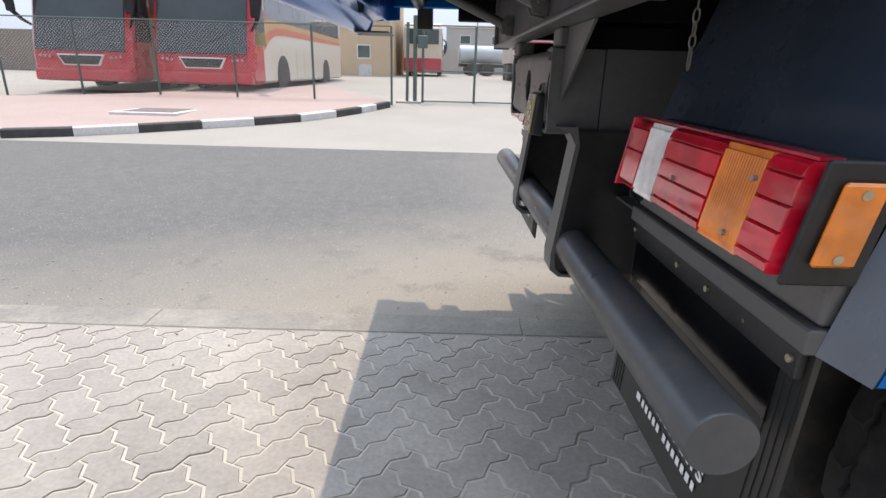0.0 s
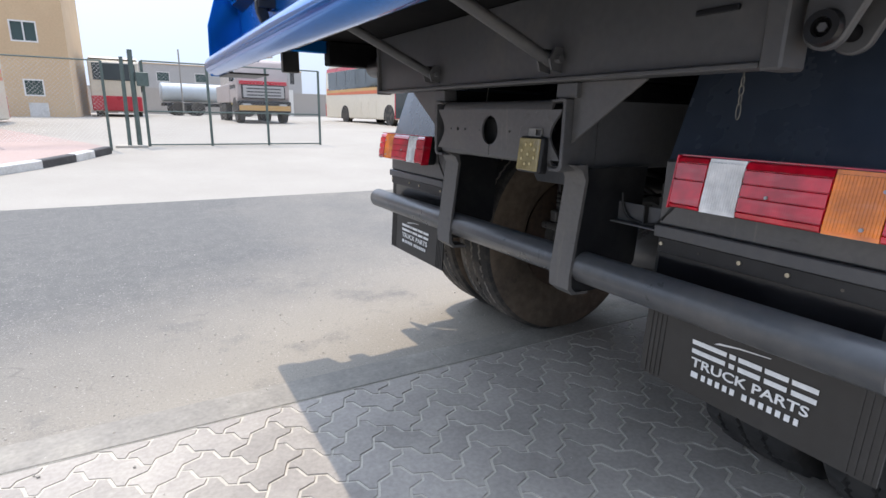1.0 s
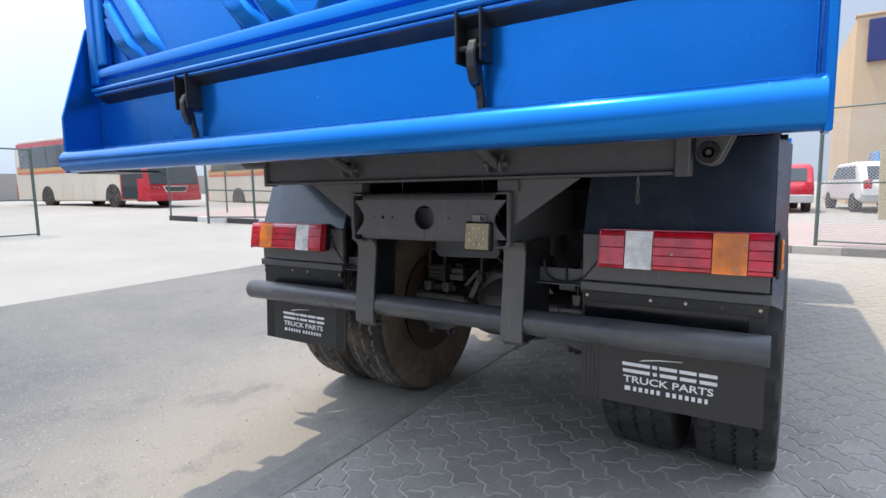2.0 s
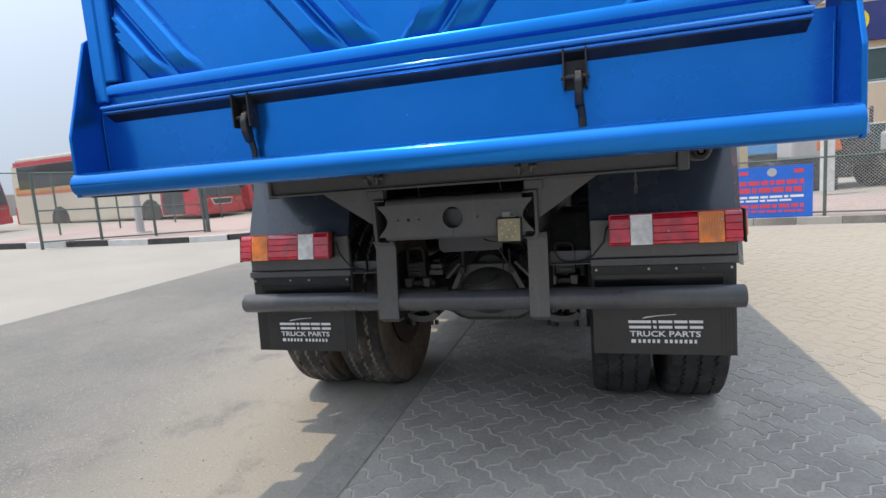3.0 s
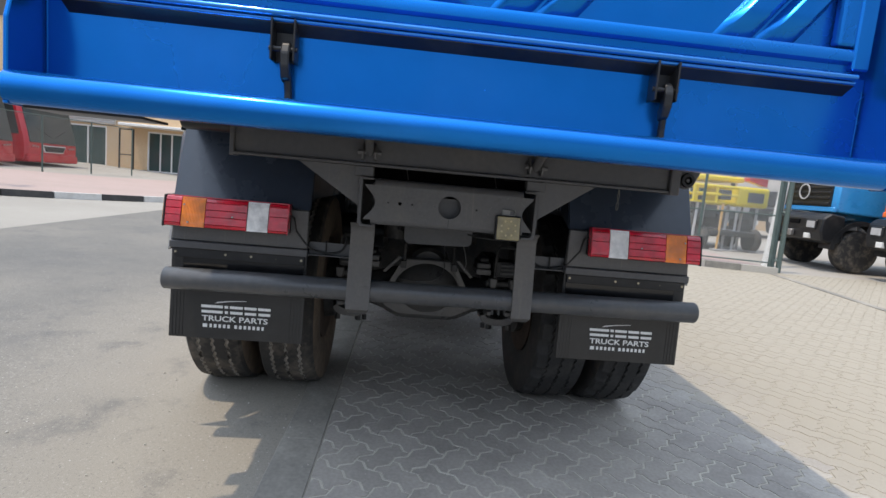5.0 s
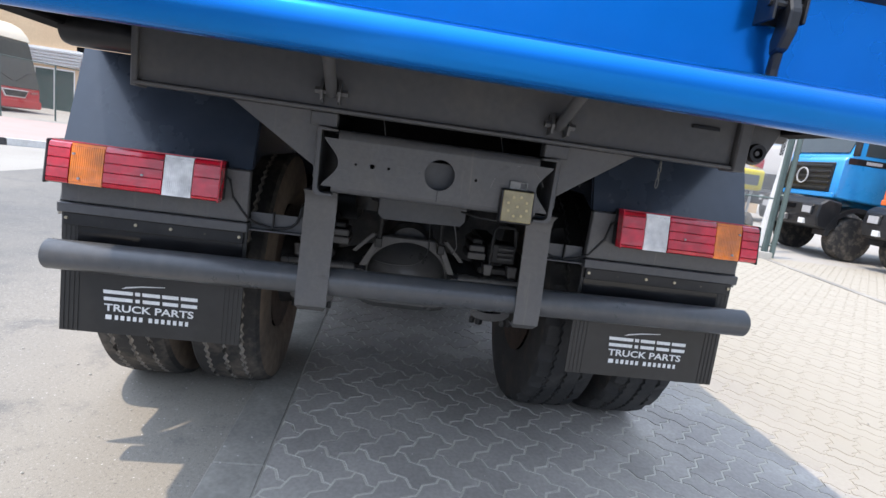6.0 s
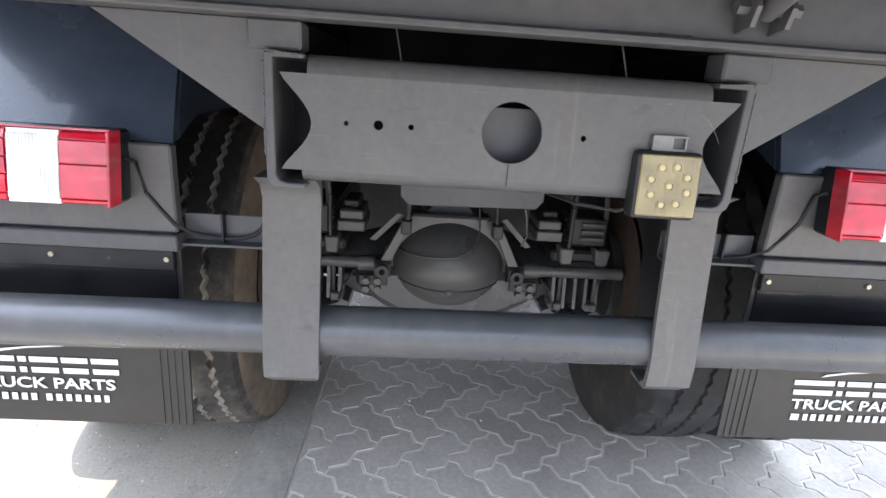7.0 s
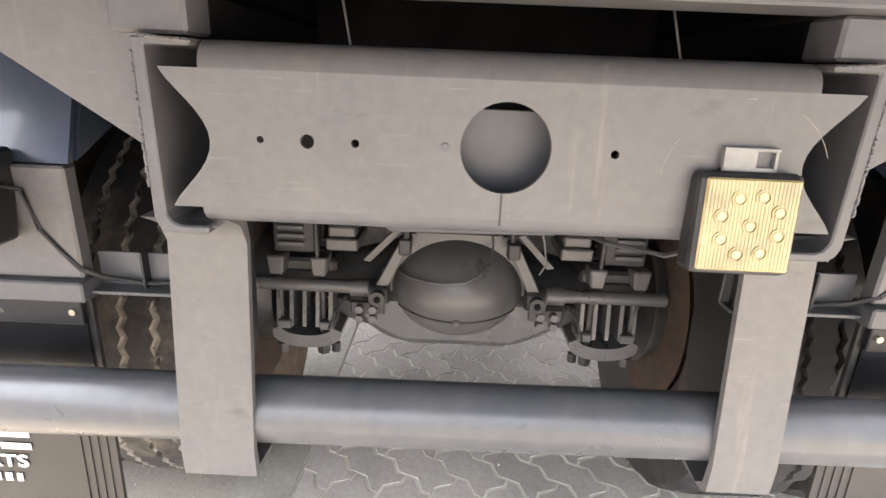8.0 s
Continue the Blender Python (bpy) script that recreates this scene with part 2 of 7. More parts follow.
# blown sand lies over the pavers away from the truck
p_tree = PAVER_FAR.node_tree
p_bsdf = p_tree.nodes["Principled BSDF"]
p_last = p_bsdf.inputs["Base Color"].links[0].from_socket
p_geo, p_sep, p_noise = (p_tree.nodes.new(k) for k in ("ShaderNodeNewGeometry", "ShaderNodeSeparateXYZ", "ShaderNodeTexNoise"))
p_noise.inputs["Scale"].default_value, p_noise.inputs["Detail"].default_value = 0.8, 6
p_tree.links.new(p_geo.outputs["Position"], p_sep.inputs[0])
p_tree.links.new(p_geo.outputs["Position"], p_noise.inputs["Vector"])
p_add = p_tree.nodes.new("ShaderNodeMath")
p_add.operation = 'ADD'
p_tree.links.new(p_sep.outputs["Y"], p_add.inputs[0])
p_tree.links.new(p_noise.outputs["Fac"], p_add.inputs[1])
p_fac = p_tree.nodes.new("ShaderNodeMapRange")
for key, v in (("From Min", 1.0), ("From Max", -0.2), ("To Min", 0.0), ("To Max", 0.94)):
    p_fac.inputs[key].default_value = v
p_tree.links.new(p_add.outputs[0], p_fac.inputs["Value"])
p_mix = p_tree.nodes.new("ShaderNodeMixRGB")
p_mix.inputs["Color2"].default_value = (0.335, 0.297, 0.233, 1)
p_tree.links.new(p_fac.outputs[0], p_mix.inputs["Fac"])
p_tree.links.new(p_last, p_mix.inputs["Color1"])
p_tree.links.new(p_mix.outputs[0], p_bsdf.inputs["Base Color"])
GALV = material("green_grey_fence_paint", (0.10, 0.135, 0.122), 0.5, 0.2, 0.15, 30, 4, 0.05)
WIRE = material("galvanised_wire", (0.55, 0.55, 0.53), 0.5, 0.5, 0.1, 30, 4, 0)
TAN = material("tan_render", (0.60, 0.43, 0.265), 0.9, 0, 0.06, 12, 0.5, 0.2, 0.004, other=(0.66, 0.49, 0.31))
CREAM = material("cream_bus_paint", (0.66, 0.60, 0.49), 0.35, 0, 0.05, 6, 0.8, 0.0, coat=0.3)
BUS_RED = material("red_bus_paint", (0.52, 0.020, 0.035), 0.3, 0, 0.05, 6, 0.8, 0.0, coat=0.4)
BUS_ORANGE = material("orange_stripe_paint", (0.62, 0.16, 0.07), 0.35, 0, 0.05, 6, 0.8, 0.0)
BUS_GOLD = material("gold_stripe_paint", (0.55, 0.33, 0.12), 0.35, 0, 0.05, 6, 0.8, 0.0)
DARK_GLASS = glass_material("tinted_glass", (0.050, 0.062, 0.064))
SIDE_GLASS = glass_material("grey_bus_film", (0.16, 0.16, 0.17))
OFFICE_GLASS = glass_material("green_office_glass", (0.05, 0.085, 0.08))
WHITE = material("white_paint", (0.74, 0.73, 0.70), 0.5, 0, 0.05, 20, 2, 0.05)
LIGHT_GREY = material("weathered_grey_paint", (0.42, 0.41, 0.40), 0.6, 0, 0.1, 20, 2, 0.1)
DARK_PANEL = material("dark_grey_panel", (0.075, 0.068, 0.062), 0.5, 0, 0.05, 10, 1, 0.0)
SKYBLUE = material("sky_blue_cab_paint", (0.02, 0.28, 0.62), 0.3, 0, 0.04, 8, 1, 0.0, coat=0.5)
YELLOW = material("yellow_machine_paint", (0.72, 0.56, 0.03), 0.4, 0, 0.08, 12, 2, 0.05)
ORANGE = material("orange_cab_paint", (0.78, 0.16, 0.03), 0.35, 0, 0.05, 8, 1, 0.0)
BANNER = material("blue_banner", (0.01, 0.13, 0.56), 0.5, 0, 0.04, 8, 1, 0.0)
BANNER_RED = material("banner_red_print", (0.62, 0.06, 0.10), 0.5, 0, 0.04, 8, 1, 0.0)
NAVY = material("navy_sign", (0.02, 0.03, 0.14), 0.4, 0, 0.04, 8, 1, 0.0)
FAR_WALL = material("far_grey_wall", (0.40, 0.37, 0.34), 0.9, 0, 0.06, 6, 0.4, 0.0)


# ---- the lie of the yard ----
def step3(a):
    a = min(1.0, max(0.0, a))
    return a * a * (3 - 2 * a)


RISE = ((4, 0), (8, 0.09), (9.5, 0.15), (12.4, 0.30), (14, 0.41), (16, 0.50), (18, 0.59), (24, 0.67), (30, 0.78), (60, 0.95))


def lie(x, y):
    """Height of the yard: level round the truck, rising gently to the far kerbs and the lots behind them."""
    f = step3((y - 1) / 7)
    up = float(np.interp(y, [a for a, _ in RISE], [c for _, c in RISE]))
    return up + 0.018 * min(max(0, x - 14), 12) * f + 0.03 * min(max(0, x - 10.5), 10) * (1 - f)


# ---- mesh helpers ----
def mesh_of(bm, name, mat, smooth=False):
    me = bpy.data.meshes.new(name)
    bmesh.ops.recalc_face_normals(bm, faces=bm.faces)
    bm.to_mesh(me)
    bm.free()
    for m in (mat if isinstance(mat, (list, tuple)) else [mat]):
        me.materials.append(m)
    if smooth:
        me.shade_smooth()
        me.set_sharp_from_angle(angle=radians(42))
        me.set_sharp_from_angle(angle=radians(38))
    return me


def part(name, bm, mat, parent, label="", smooth=False):
    ob = new(name, mesh_of(bm, name, mat, smooth))
    ob.parent = parent
    return tagged(ob, label)


def single(name, bm, mat, label, category="", kind="", group="", smooth=False):
    return tagged(new(name, mesh_of(bm, name, mat, smooth)), label, category, group, kind)


def thing(name, m, label, category, group="", kind=""):
    ob = new(name)
    ob.matrix_world = m
    ob.empty_display_size = 0.2
    return tagged(ob, label, category, group, kind)


def box(x0, x1, y0, y1, z0, z1, bevel=0.0, bm=None, m=None, seg=1):
    b = bmesh.new()
    bmesh.ops.create_cube(b, size=1)
    for v in b.verts:
        v.co = Vector(((x0 + x1) / 2 + v.co.x * (x1 - x0), (y0 + y1) / 2 + v.co.y * (y1 - y0), (z0 + z1) / 2 + v.co.z * (z1 - z0)))
    if bevel:
        bmesh.ops.bevel(b, geom=b.edges[:], offset=bevel, segments=seg, affect='EDGES', profile=0.5)
    if m is not None:
        bmesh.ops.transform(b, matrix=m, verts=b.verts)
    return merge(bm, b)


def merge(bm, b):
    if bm is None:
        return b
    me = bpy.data.meshes.new("tmp")
    b.to_mesh(me)
    b.free()
    bm.from_mesh(me)
    bpy.data.meshes.remove(me)
    return bm


def tube(points, r, sides=12, bm=None, closed=False):
    """A round bar along a polyline; r may be one radius or one a point."""
    b = bmesh.new()
    pts = [Vector(p) for p in points]
    rings = []
    for i, p in enumerate(pts):
        d = (pts[min(i + 1, len(pts) - 1)] - pts[max(i - 1, 0)]).normalized()
        q = d.to_track_quat('Z', 'Y')
        rad = r[i] if isinstance(r, (list, tuple)) else r
        rings.append([b.verts.new(p + q @ Vector((rad * math.cos(2 * math.pi * k / sides), rad * math.sin(2 * math.pi * k / sides), 0))) for k in range(sides)])
    for a, c in zip(rings, rings[1:]):
        # match the rings by the nearest start, so that a bend does not twist
        off = min(range(sides), key=lambda o: (c[o].co - a[0].co).length)
        c[:] = c[off:] + c[:off]
        for k in range(sides):
            b.faces.new((a[k], a[(k + 1) % sides], c[(k + 1) % sides], c[k]))
    b.faces.new(rings[0][::-1])
    b.faces.new(rings[-1])
    return merge(bm, b)


def prism(outline, axis, a0, a1, bevel=0.0, bm=None, holes=()):
    """An outline of two coordinates, drawn out along axis ('x': y,z; 'y': x,z; 'z': x,y) from a0 to a1."""
    put = {'x': lambda p, a: (a, p[0], p[1]), 'y': lambda p, a: (p[0], a, p[1]), 'z': lambda p, a: (p[0], p[1], a)}[axis]
    b = bmesh.new()
    if holes:
        edges = []
        for loop in (outline, *holes):
            vs = [b.verts.new(put(p, a0)) for p in loop]
            edges += [b.edges.new((vs[i], vs[(i + 1) % len(vs)])) for i in range(len(vs))]
        bmesh.ops.triangle_fill(b, use_beauty=True, use_dissolve=False, edges=edges)
        ext = bmesh.ops.extrude_face_region(b, geom=b.faces[:])
        d = Vector(put((0, 0), a1)) - Vector(put((0, 0), a0))
        bmesh.ops.translate(b, vec=d, verts=[g for g in ext["geom"] if isinstance(g, bmesh.types.BMVert)])
    else:
        lo = [b.verts.new(put(p, a0)) for p in outline]
        hi = [b.verts.new(put(p, a1)) for p in outline]
        n = len(outline)
        b.faces.new(lo)
        b.faces.new(hi[::-1])
        for i in range(n):
            b.faces.new((lo[i], hi[i], hi[(i + 1) % n], lo[(i + 1) % n]))
        if bevel:
            bmesh.ops.recalc_face_normals(b, faces=b.faces)
            bmesh.ops.bevel(b, geom=b.edges[:], offset=bevel, segments=1, affect='EDGES', profile=0.5)
    return merge(bm, b)


def lathe(profile, axis_at, axis='y', sides=40, bm=None, closed=False):
    """Turn a profile of (along the axis, radius) round an axis through axis_at."""
    b = bmesh.new()
    c = Vector(axis_at)
    rings = []
    for a, r in profile:
        ring = []
        for k in range(sides):
            u, w = r * math.cos(2 * math.pi * k / sides), r * math.sin(2 * math.pi * k / sides)
            ring.append(b.verts.new(c + Vector({'y': (u, a, w), 'x': (a, u, w), 'z': (u, w, a)}[axis])))
        rings.append(ring)
    pairs = list(zip(rings, rings[1:])) + ([(rings[-1], rings[0])] if closed else [])
    for p, q in pairs:
        for k in range(sides):
            b.faces.new((p[k], p[(k + 1) % sides], q[(k + 1) % sides], q[k]))
    if not closed:
        b.faces.new(rings[0])
        b.faces.new(rings[-1][::-1])
    return merge(bm, b)


def disc(c, axis, r, a0, a1, sides=16, bm=None):
    d = Vector({'x': (1, 0, 0), 'y': (0, 1, 0), 'z': (0, 0, 1)}[axis])
    return tube([Vector(c) + d * a0, Vector(c) + d * a1], r, sides, bm)


def text_mesh(body, size, name="writing"):
    """A flat mesh of a word in the built-in font, its middle at the origin, in the x, y plane."""
    cu = bpy.data.curves.new(name, "FONT")
    cu.body, cu.size, cu.align_x, cu.align_y = body, size, 'CENTER', 'CENTER'
    cu.extrude, cu.offset = 0.0006, size * 0.018
    cu.resolution_u = 3
    ob = new(name, cu)
    dep = bpy.context.evaluated_depsgraph_get()
    me = bpy.data.meshes.new_from_object(ob.evaluated_get(dep))
    bpy.data.objects.remove(ob)
    bpy.data.curves.remove(cu)
    b = bmesh.new()
    b.from_mesh(me)
    bpy.data.meshes.remove(me)
    return b


# ---- ground ----
PX0, PX1, PY0, PY1 = -6.0, 9.2, -9.0, 2.335


def ground_material():
    """Yard surface: worn asphalt lane, pale concrete past it, sandy joint bed under the pavers."""
    m = bpy.data.materials.new("yard_surface")
    m.use_nodes = True
    t = m.node_tree
    b = t.nodes["Principled BSDF"]
    L = t.links.new
    geo = t.nodes.new("ShaderNodeNewGeometry")
    sep = t.nodes.new("ShaderNodeSeparateXYZ")
    L(geo.outputs["Position"], sep.inputs[0])

    def noise_node(scale, detail=6, rough=0.6):
        n = t.nodes.new("ShaderNodeTexNoise")
        n.inputs["Scale"].default_value, n.inputs["Detail"].default_value, n.inputs["Roughness"].default_value = scale, detail, rough
        L(geo.outputs["Position"], n.inputs["Vector"])
        return n.outputs["Fac"]

    def rng(v, a, c, lo=0.0, hi=1.0):
        n = t.nodes.new("ShaderNodeMapRange")
        for key, x in (("From Min", a), ("From Max", c), ("To Min", lo), ("To Max", hi)):
            n.inputs[key].default_value = x
        L(v, n.inputs["Value"])
        return n.outputs[0]

    def calc(op, a, c):
        n = t.nodes.new("ShaderNodeMath")
        n.operation = op
        for i, v in enumerate((a, c)):
            if isinstance(v, (int, float)):
                n.inputs[i].default_value = v
            else:
                L(v, n.inputs[i])
        return n.outputs[0]

    def mix(f, c1, c2):
        n = t.nodes.new("ShaderNodeMixRGB")
        for key, v in (("Fac", f), ("Color1", c1), ("Color2", c2)):
            if isinstance(v, tuple):
                n.inputs[key].default_value = (*v, 1)
            else:
                L(v, n.inputs[key])
        return n.outputs[0]
    fine, mid, broad = noise_node(220, 4), noise_node(9), noise_node(0.55, 5)
    y_w = calc('ADD', sep.outputs["Y"], calc('MULTIPLY', calc('SUBTRACT', noise_node(5, 3), 0.5), 0.05))
    asphalt = mix(rng(mid, 0.4, 0.75), (0.103, 0.102, 0.096), (0.130, 0.127, 0.118))
    # blown sand lies thicker along the paved edge
    dusty = calc('ADD', rng(sep.outputs["Y"], 2.5, 5.0, 1.15, 0.0), calc('MULTIPLY', calc('SUBTRACT', broad, 0.5), 0.9))
    # the sand colour also ramps up along x
    dusty = calc('ADD', dusty, rng(sep.outputs["X"], -2.6, 1.0, -0.55, 0.32))
    asphalt = mix(rng(dusty, 0.05, 1.0), asphalt, (0.275, 0.248, 0.205))
    tyre_marks = rng(noise_node(1.6, 7, 0.7), 0.53, 0.66)
    asphalt = mix(calc('MULTIPLY', tyre_marks, 0.65), asphalt, (0.12, 0.116, 0.11))
    grit = noise_node(75, 3, 0.7)
    asphalt = mix(rng(grit, 0.58, 0.70, 0, 0.65), asphalt, (0.085, 0.082, 0.078))
    asphalt = mix(rng(grit, 0.42, 0.31, 0, 0.55), asphalt, (0.42, 0.40, 0.36))
    crk = t.nodes.new("ShaderNodeTexVoronoi")
    crk.feature = 'DISTANCE_TO_EDGE'
    crk.inputs["Scale"].default_value = 0.42
    warp = t.nodes.new("ShaderNodeVectorMath")
    warp.operation = 'ADD'
    wn3 = t.nodes.new("ShaderNodeTexNoise")
    wn3.inputs["Scale"].default_value, wn3.inputs["Detail"].default_value = 3.0, 6
    L(geo.outputs["Position"], wn3.inputs["Vector"])
    wsc = t.nodes.new("ShaderNodeVectorMath")
    wsc.operation = 'SCALE'
    wsc.inputs["Scale"].default_value = 0.5
    L(wn3.outputs["Color"], wsc.inputs[0])
    L(geo.outputs["Position"], warp.inputs[0])
    L(wsc.outputs[0], warp.inputs[1])
    L(warp.outputs[0], crk.inputs["Vector"])
    crack = calc('MULTIPLY', rng(crk.outputs["Distance"], 0.004, 0.001), rng(noise_node(1.1, 3), 0.52, 0.60))
    asphalt = mix(calc('MULTIPLY', crack, 0.30), asphalt, (0.06, 0.056, 0.052))
    concrete = mix(rng(broad, 0.35, 0.7), (0.325, 0.303, 0.266), (0.285, 0.264, 0.230))
    concrete = mix(rng(mid, 0.55, 0.8, 0, 0.5), concrete, (0.262, 0.245, 0.215))
    col = mix(rng(y_w, 7.92, 7.95), asphalt, concrete)
    sand = mix(rng(mid, 0.3, 0.7), (0.54, 0.505, 0.43), (0.45, 0.415, 0.355))
    # bed under the pavers; beyond them the same dusty grey as their tops
    inside = calc('MULTIPLY', rng(sep.outputs["X"], PX0 + 0.17, PX0 + 0.171), rng(sep.outputs["X"], PX1 - 0.17, PX1 - 0.171))
    inside = calc('MULTIPLY', inside, rng(sep.outputs["Y"], PY0 + 0.17, PY0 + 0.171))
    dusty_grey = mix(rng(mid, 0.3, 0.7), (0.31, 0.282, 0.246), (0.35, 0.32, 0.28))
    # blown sand evens the joints out away from the truck
    drift = calc('ADD', rng(sep.outputs["Y"], 0.75, -0.55, 0.0, 0.85), calc('MULTIPLY', calc('SUBTRACT', broad, 0.5), 0.5))
    sand = mix(rng(drift, 0.05, 0.85, 0.0, 1.0), sand, (0.345, 0.305, 0.240))
    sand = mix(inside, dusty_grey, sand)
    col = mix(rng(sep.outputs["Y"], 2.34, 2.341), sand, col)
    # pebbles and specks
    vor = t.nodes.new("ShaderNodeTexVoronoi")
    vor.inputs["Scale"].default_value = 26
    L(geo.outputs["Position"], vor.inputs["Vector"])
    specks = rng(vor.outputs["Distance"], 0.10, 0.06)
    col = mix(calc('MULTIPLY', specks, calc('MULTIPLY', rng(noise_node(3, 2), 0.46, 0.56), 0.8)), col, (0.62, 0.60, 0.55))
    dark_v = t.nodes.new("ShaderNodeTexVoronoi")
    dark_v.inputs["Scale"].default_value = 15
    L(geo.outputs["Position"], dark_v.inputs["Vector"])
    crumbs = calc('MULTIPLY', rng(dark_v.outputs["Distance"], 0.075, 0.05), rng(noise_node(2.3, 3), 0.48, 0.56))
    col = mix(calc('MULTIPLY', crumbs, calc('MULTIPLY', rng(sep.outputs["Y"], 2.34, 2.36), 0.7)), col, (0.09, 0.085, 0.08))
    g = t.nodes.new("ShaderNodeVectorMath")
    g.operation = 'SCALE'
    L(col, g.inputs[0])
    L(rng(fine, 0.25, 0.75, 0.78, 1.22), g.inputs["Scale"])
    L(g.outputs[0], b.inputs["Base Color"])
    b.inputs["Roughness"].default_value = 0.88
    bp = t.nodes.new("ShaderNodeBump")
    bp.inputs["Strength"].default_value, bp.inputs["Distance"].default_value = 0.5, 0.004
    L(calc('ADD', fine, calc('MULTIPLY', mid, 0.6)), bp.inputs["Height"])
    L(bp.outputs[0], b.inputs["Normal"])
    return m


def build_ground():
    xs = [-1500, -400, -120, -50, -25, -14, -10, -8, -7, PX0 - 0.002, PX0, -5, -4, -3] + [-2 + 0.8 * i for i in range(14)] + [PX1, PX1 + 0.002] + [10 + i for i in range(12)] + [24, 28, 36, 50, 120, 400, 1500]
    ys = [-1500, -400, -120, -50, -25, -14, PY0 - 0.002, PY0, -7, -5, -3, -1.5, -0.4, -0.15, 0.1, 0.35, 0.7, 1.2, 1.7, PY1, PY1 + 0.002] + [3 + 0.7 * i for i in range(40)] + [34, 36, 40, 60, 140, 500, 1500]
    b = bmesh.new()
    rows = []
    for y in ys:
        row = []
        for x in xs:
            z = lie(x, y)
            if PX0 <= x <= PX1 and PY0 <= y <= PY1:
                # joints washed out behind the truck, filled up with sand beside it
                z -= 0.0024 + 0.0016 * step3((y + 0.4) / 1.1)
            row.append(b.verts.new((x, y, z)))
        rows.append(row)
    for j in range(len(ys) - 1):
        for i in range(len(xs) - 1):
            b.faces.new((rows[j][i], rows[j][i + 1], rows[j + 1][i + 1], rows[j + 1][i]))
    single("ground", b, ground_material(), "sun-bleached asphalt and pale concrete yard with blown sand", "ground", "structure", smooth=True)


build_ground()


def gravel():
    """Small stones and grit blown along the pavers' edge."""
    rnd = random.Random(31)
    verts, faces = [], []
    for k in range(1000):
        y = 2.36 + abs(rnd.gauss(0, 0.9))
        x = rnd.uniform(-4.5, 3.2)
        if k % 4 == 0:
            x, y = rnd.uniform(-3.5, 3.0), rnd.uniform(-1.5, 2.3)
        r = rnd.choice((0.002, 0.003, 0.003, 0.004, 0.006)) * rnd.uniform(0.7, 1.3)
        z = lie(x, y) + r * 0.4 + (0.002 if y < 2.55 else 0)
        base = len(verts)
        n = 5
        a0 = rnd.uniform(0, 6)
        for h, q in ((-0.5, 0.8), (0.25, 1.0)):
            for i in range(n):
                an = a0 + 2 * math.pi * i / n
                rr = r * q * rnd.uniform(0.7, 1.2)
                verts.append((x + rr * math.cos(an), y + rr * math.sin(an), z + r * h))
        verts.append((x, y, z + r * 0.75))
        for i in range(n):
            j = (i + 1) % n
            faces.append((base + i, base + j, base + n + j, base + n + i))
            faces.append((base + n + i, base + n + j, base + 2 * n))
    me = bpy.data.meshes.new("gravel")
    me.from_pydata(verts, [], faces)
    me.materials.append(CONCRETE)
    tagged(new("gravel", me), "scattered small pale stones and grit on the yard", "gravel", kind="stuff")


gravel()


def edge_strip():
    """Flush concrete band between the pavers and the asphalt, cast in lengths."""
    top = thing("edge_strip", Matrix(), "worn concrete edging band flush with the pavers", "kerb", kind="structure")
    x = -3.385
    rnd = random.Random(4)
    while x < 9.6:
        n = 1.9 + rnd.choice((0, 0, 0.004))
        part("edging_stone", box(x, x + n - 0.006, PY1 + 0.004, PY1 + 0.20 + rnd.uniform(-0.004, 0.004), -0.08, 0.004, 0.003), EDGING, top)
        x += n


edge_strip()

# ---- dump truck, seen from behind; its length runs along x ----
YC = 1.825
truck = thing("dump_truck", Matrix(), "blue dump truck with black chassis parked on grey pavers", "truck")


def both(f):
    for s in (1, -1):
        f(s)


def span(s, a, c):
    """The y range from offset a to offset c on side s."""
    p, q = YC + s * a, YC + s * c
    return min(p, q), max(p, q)


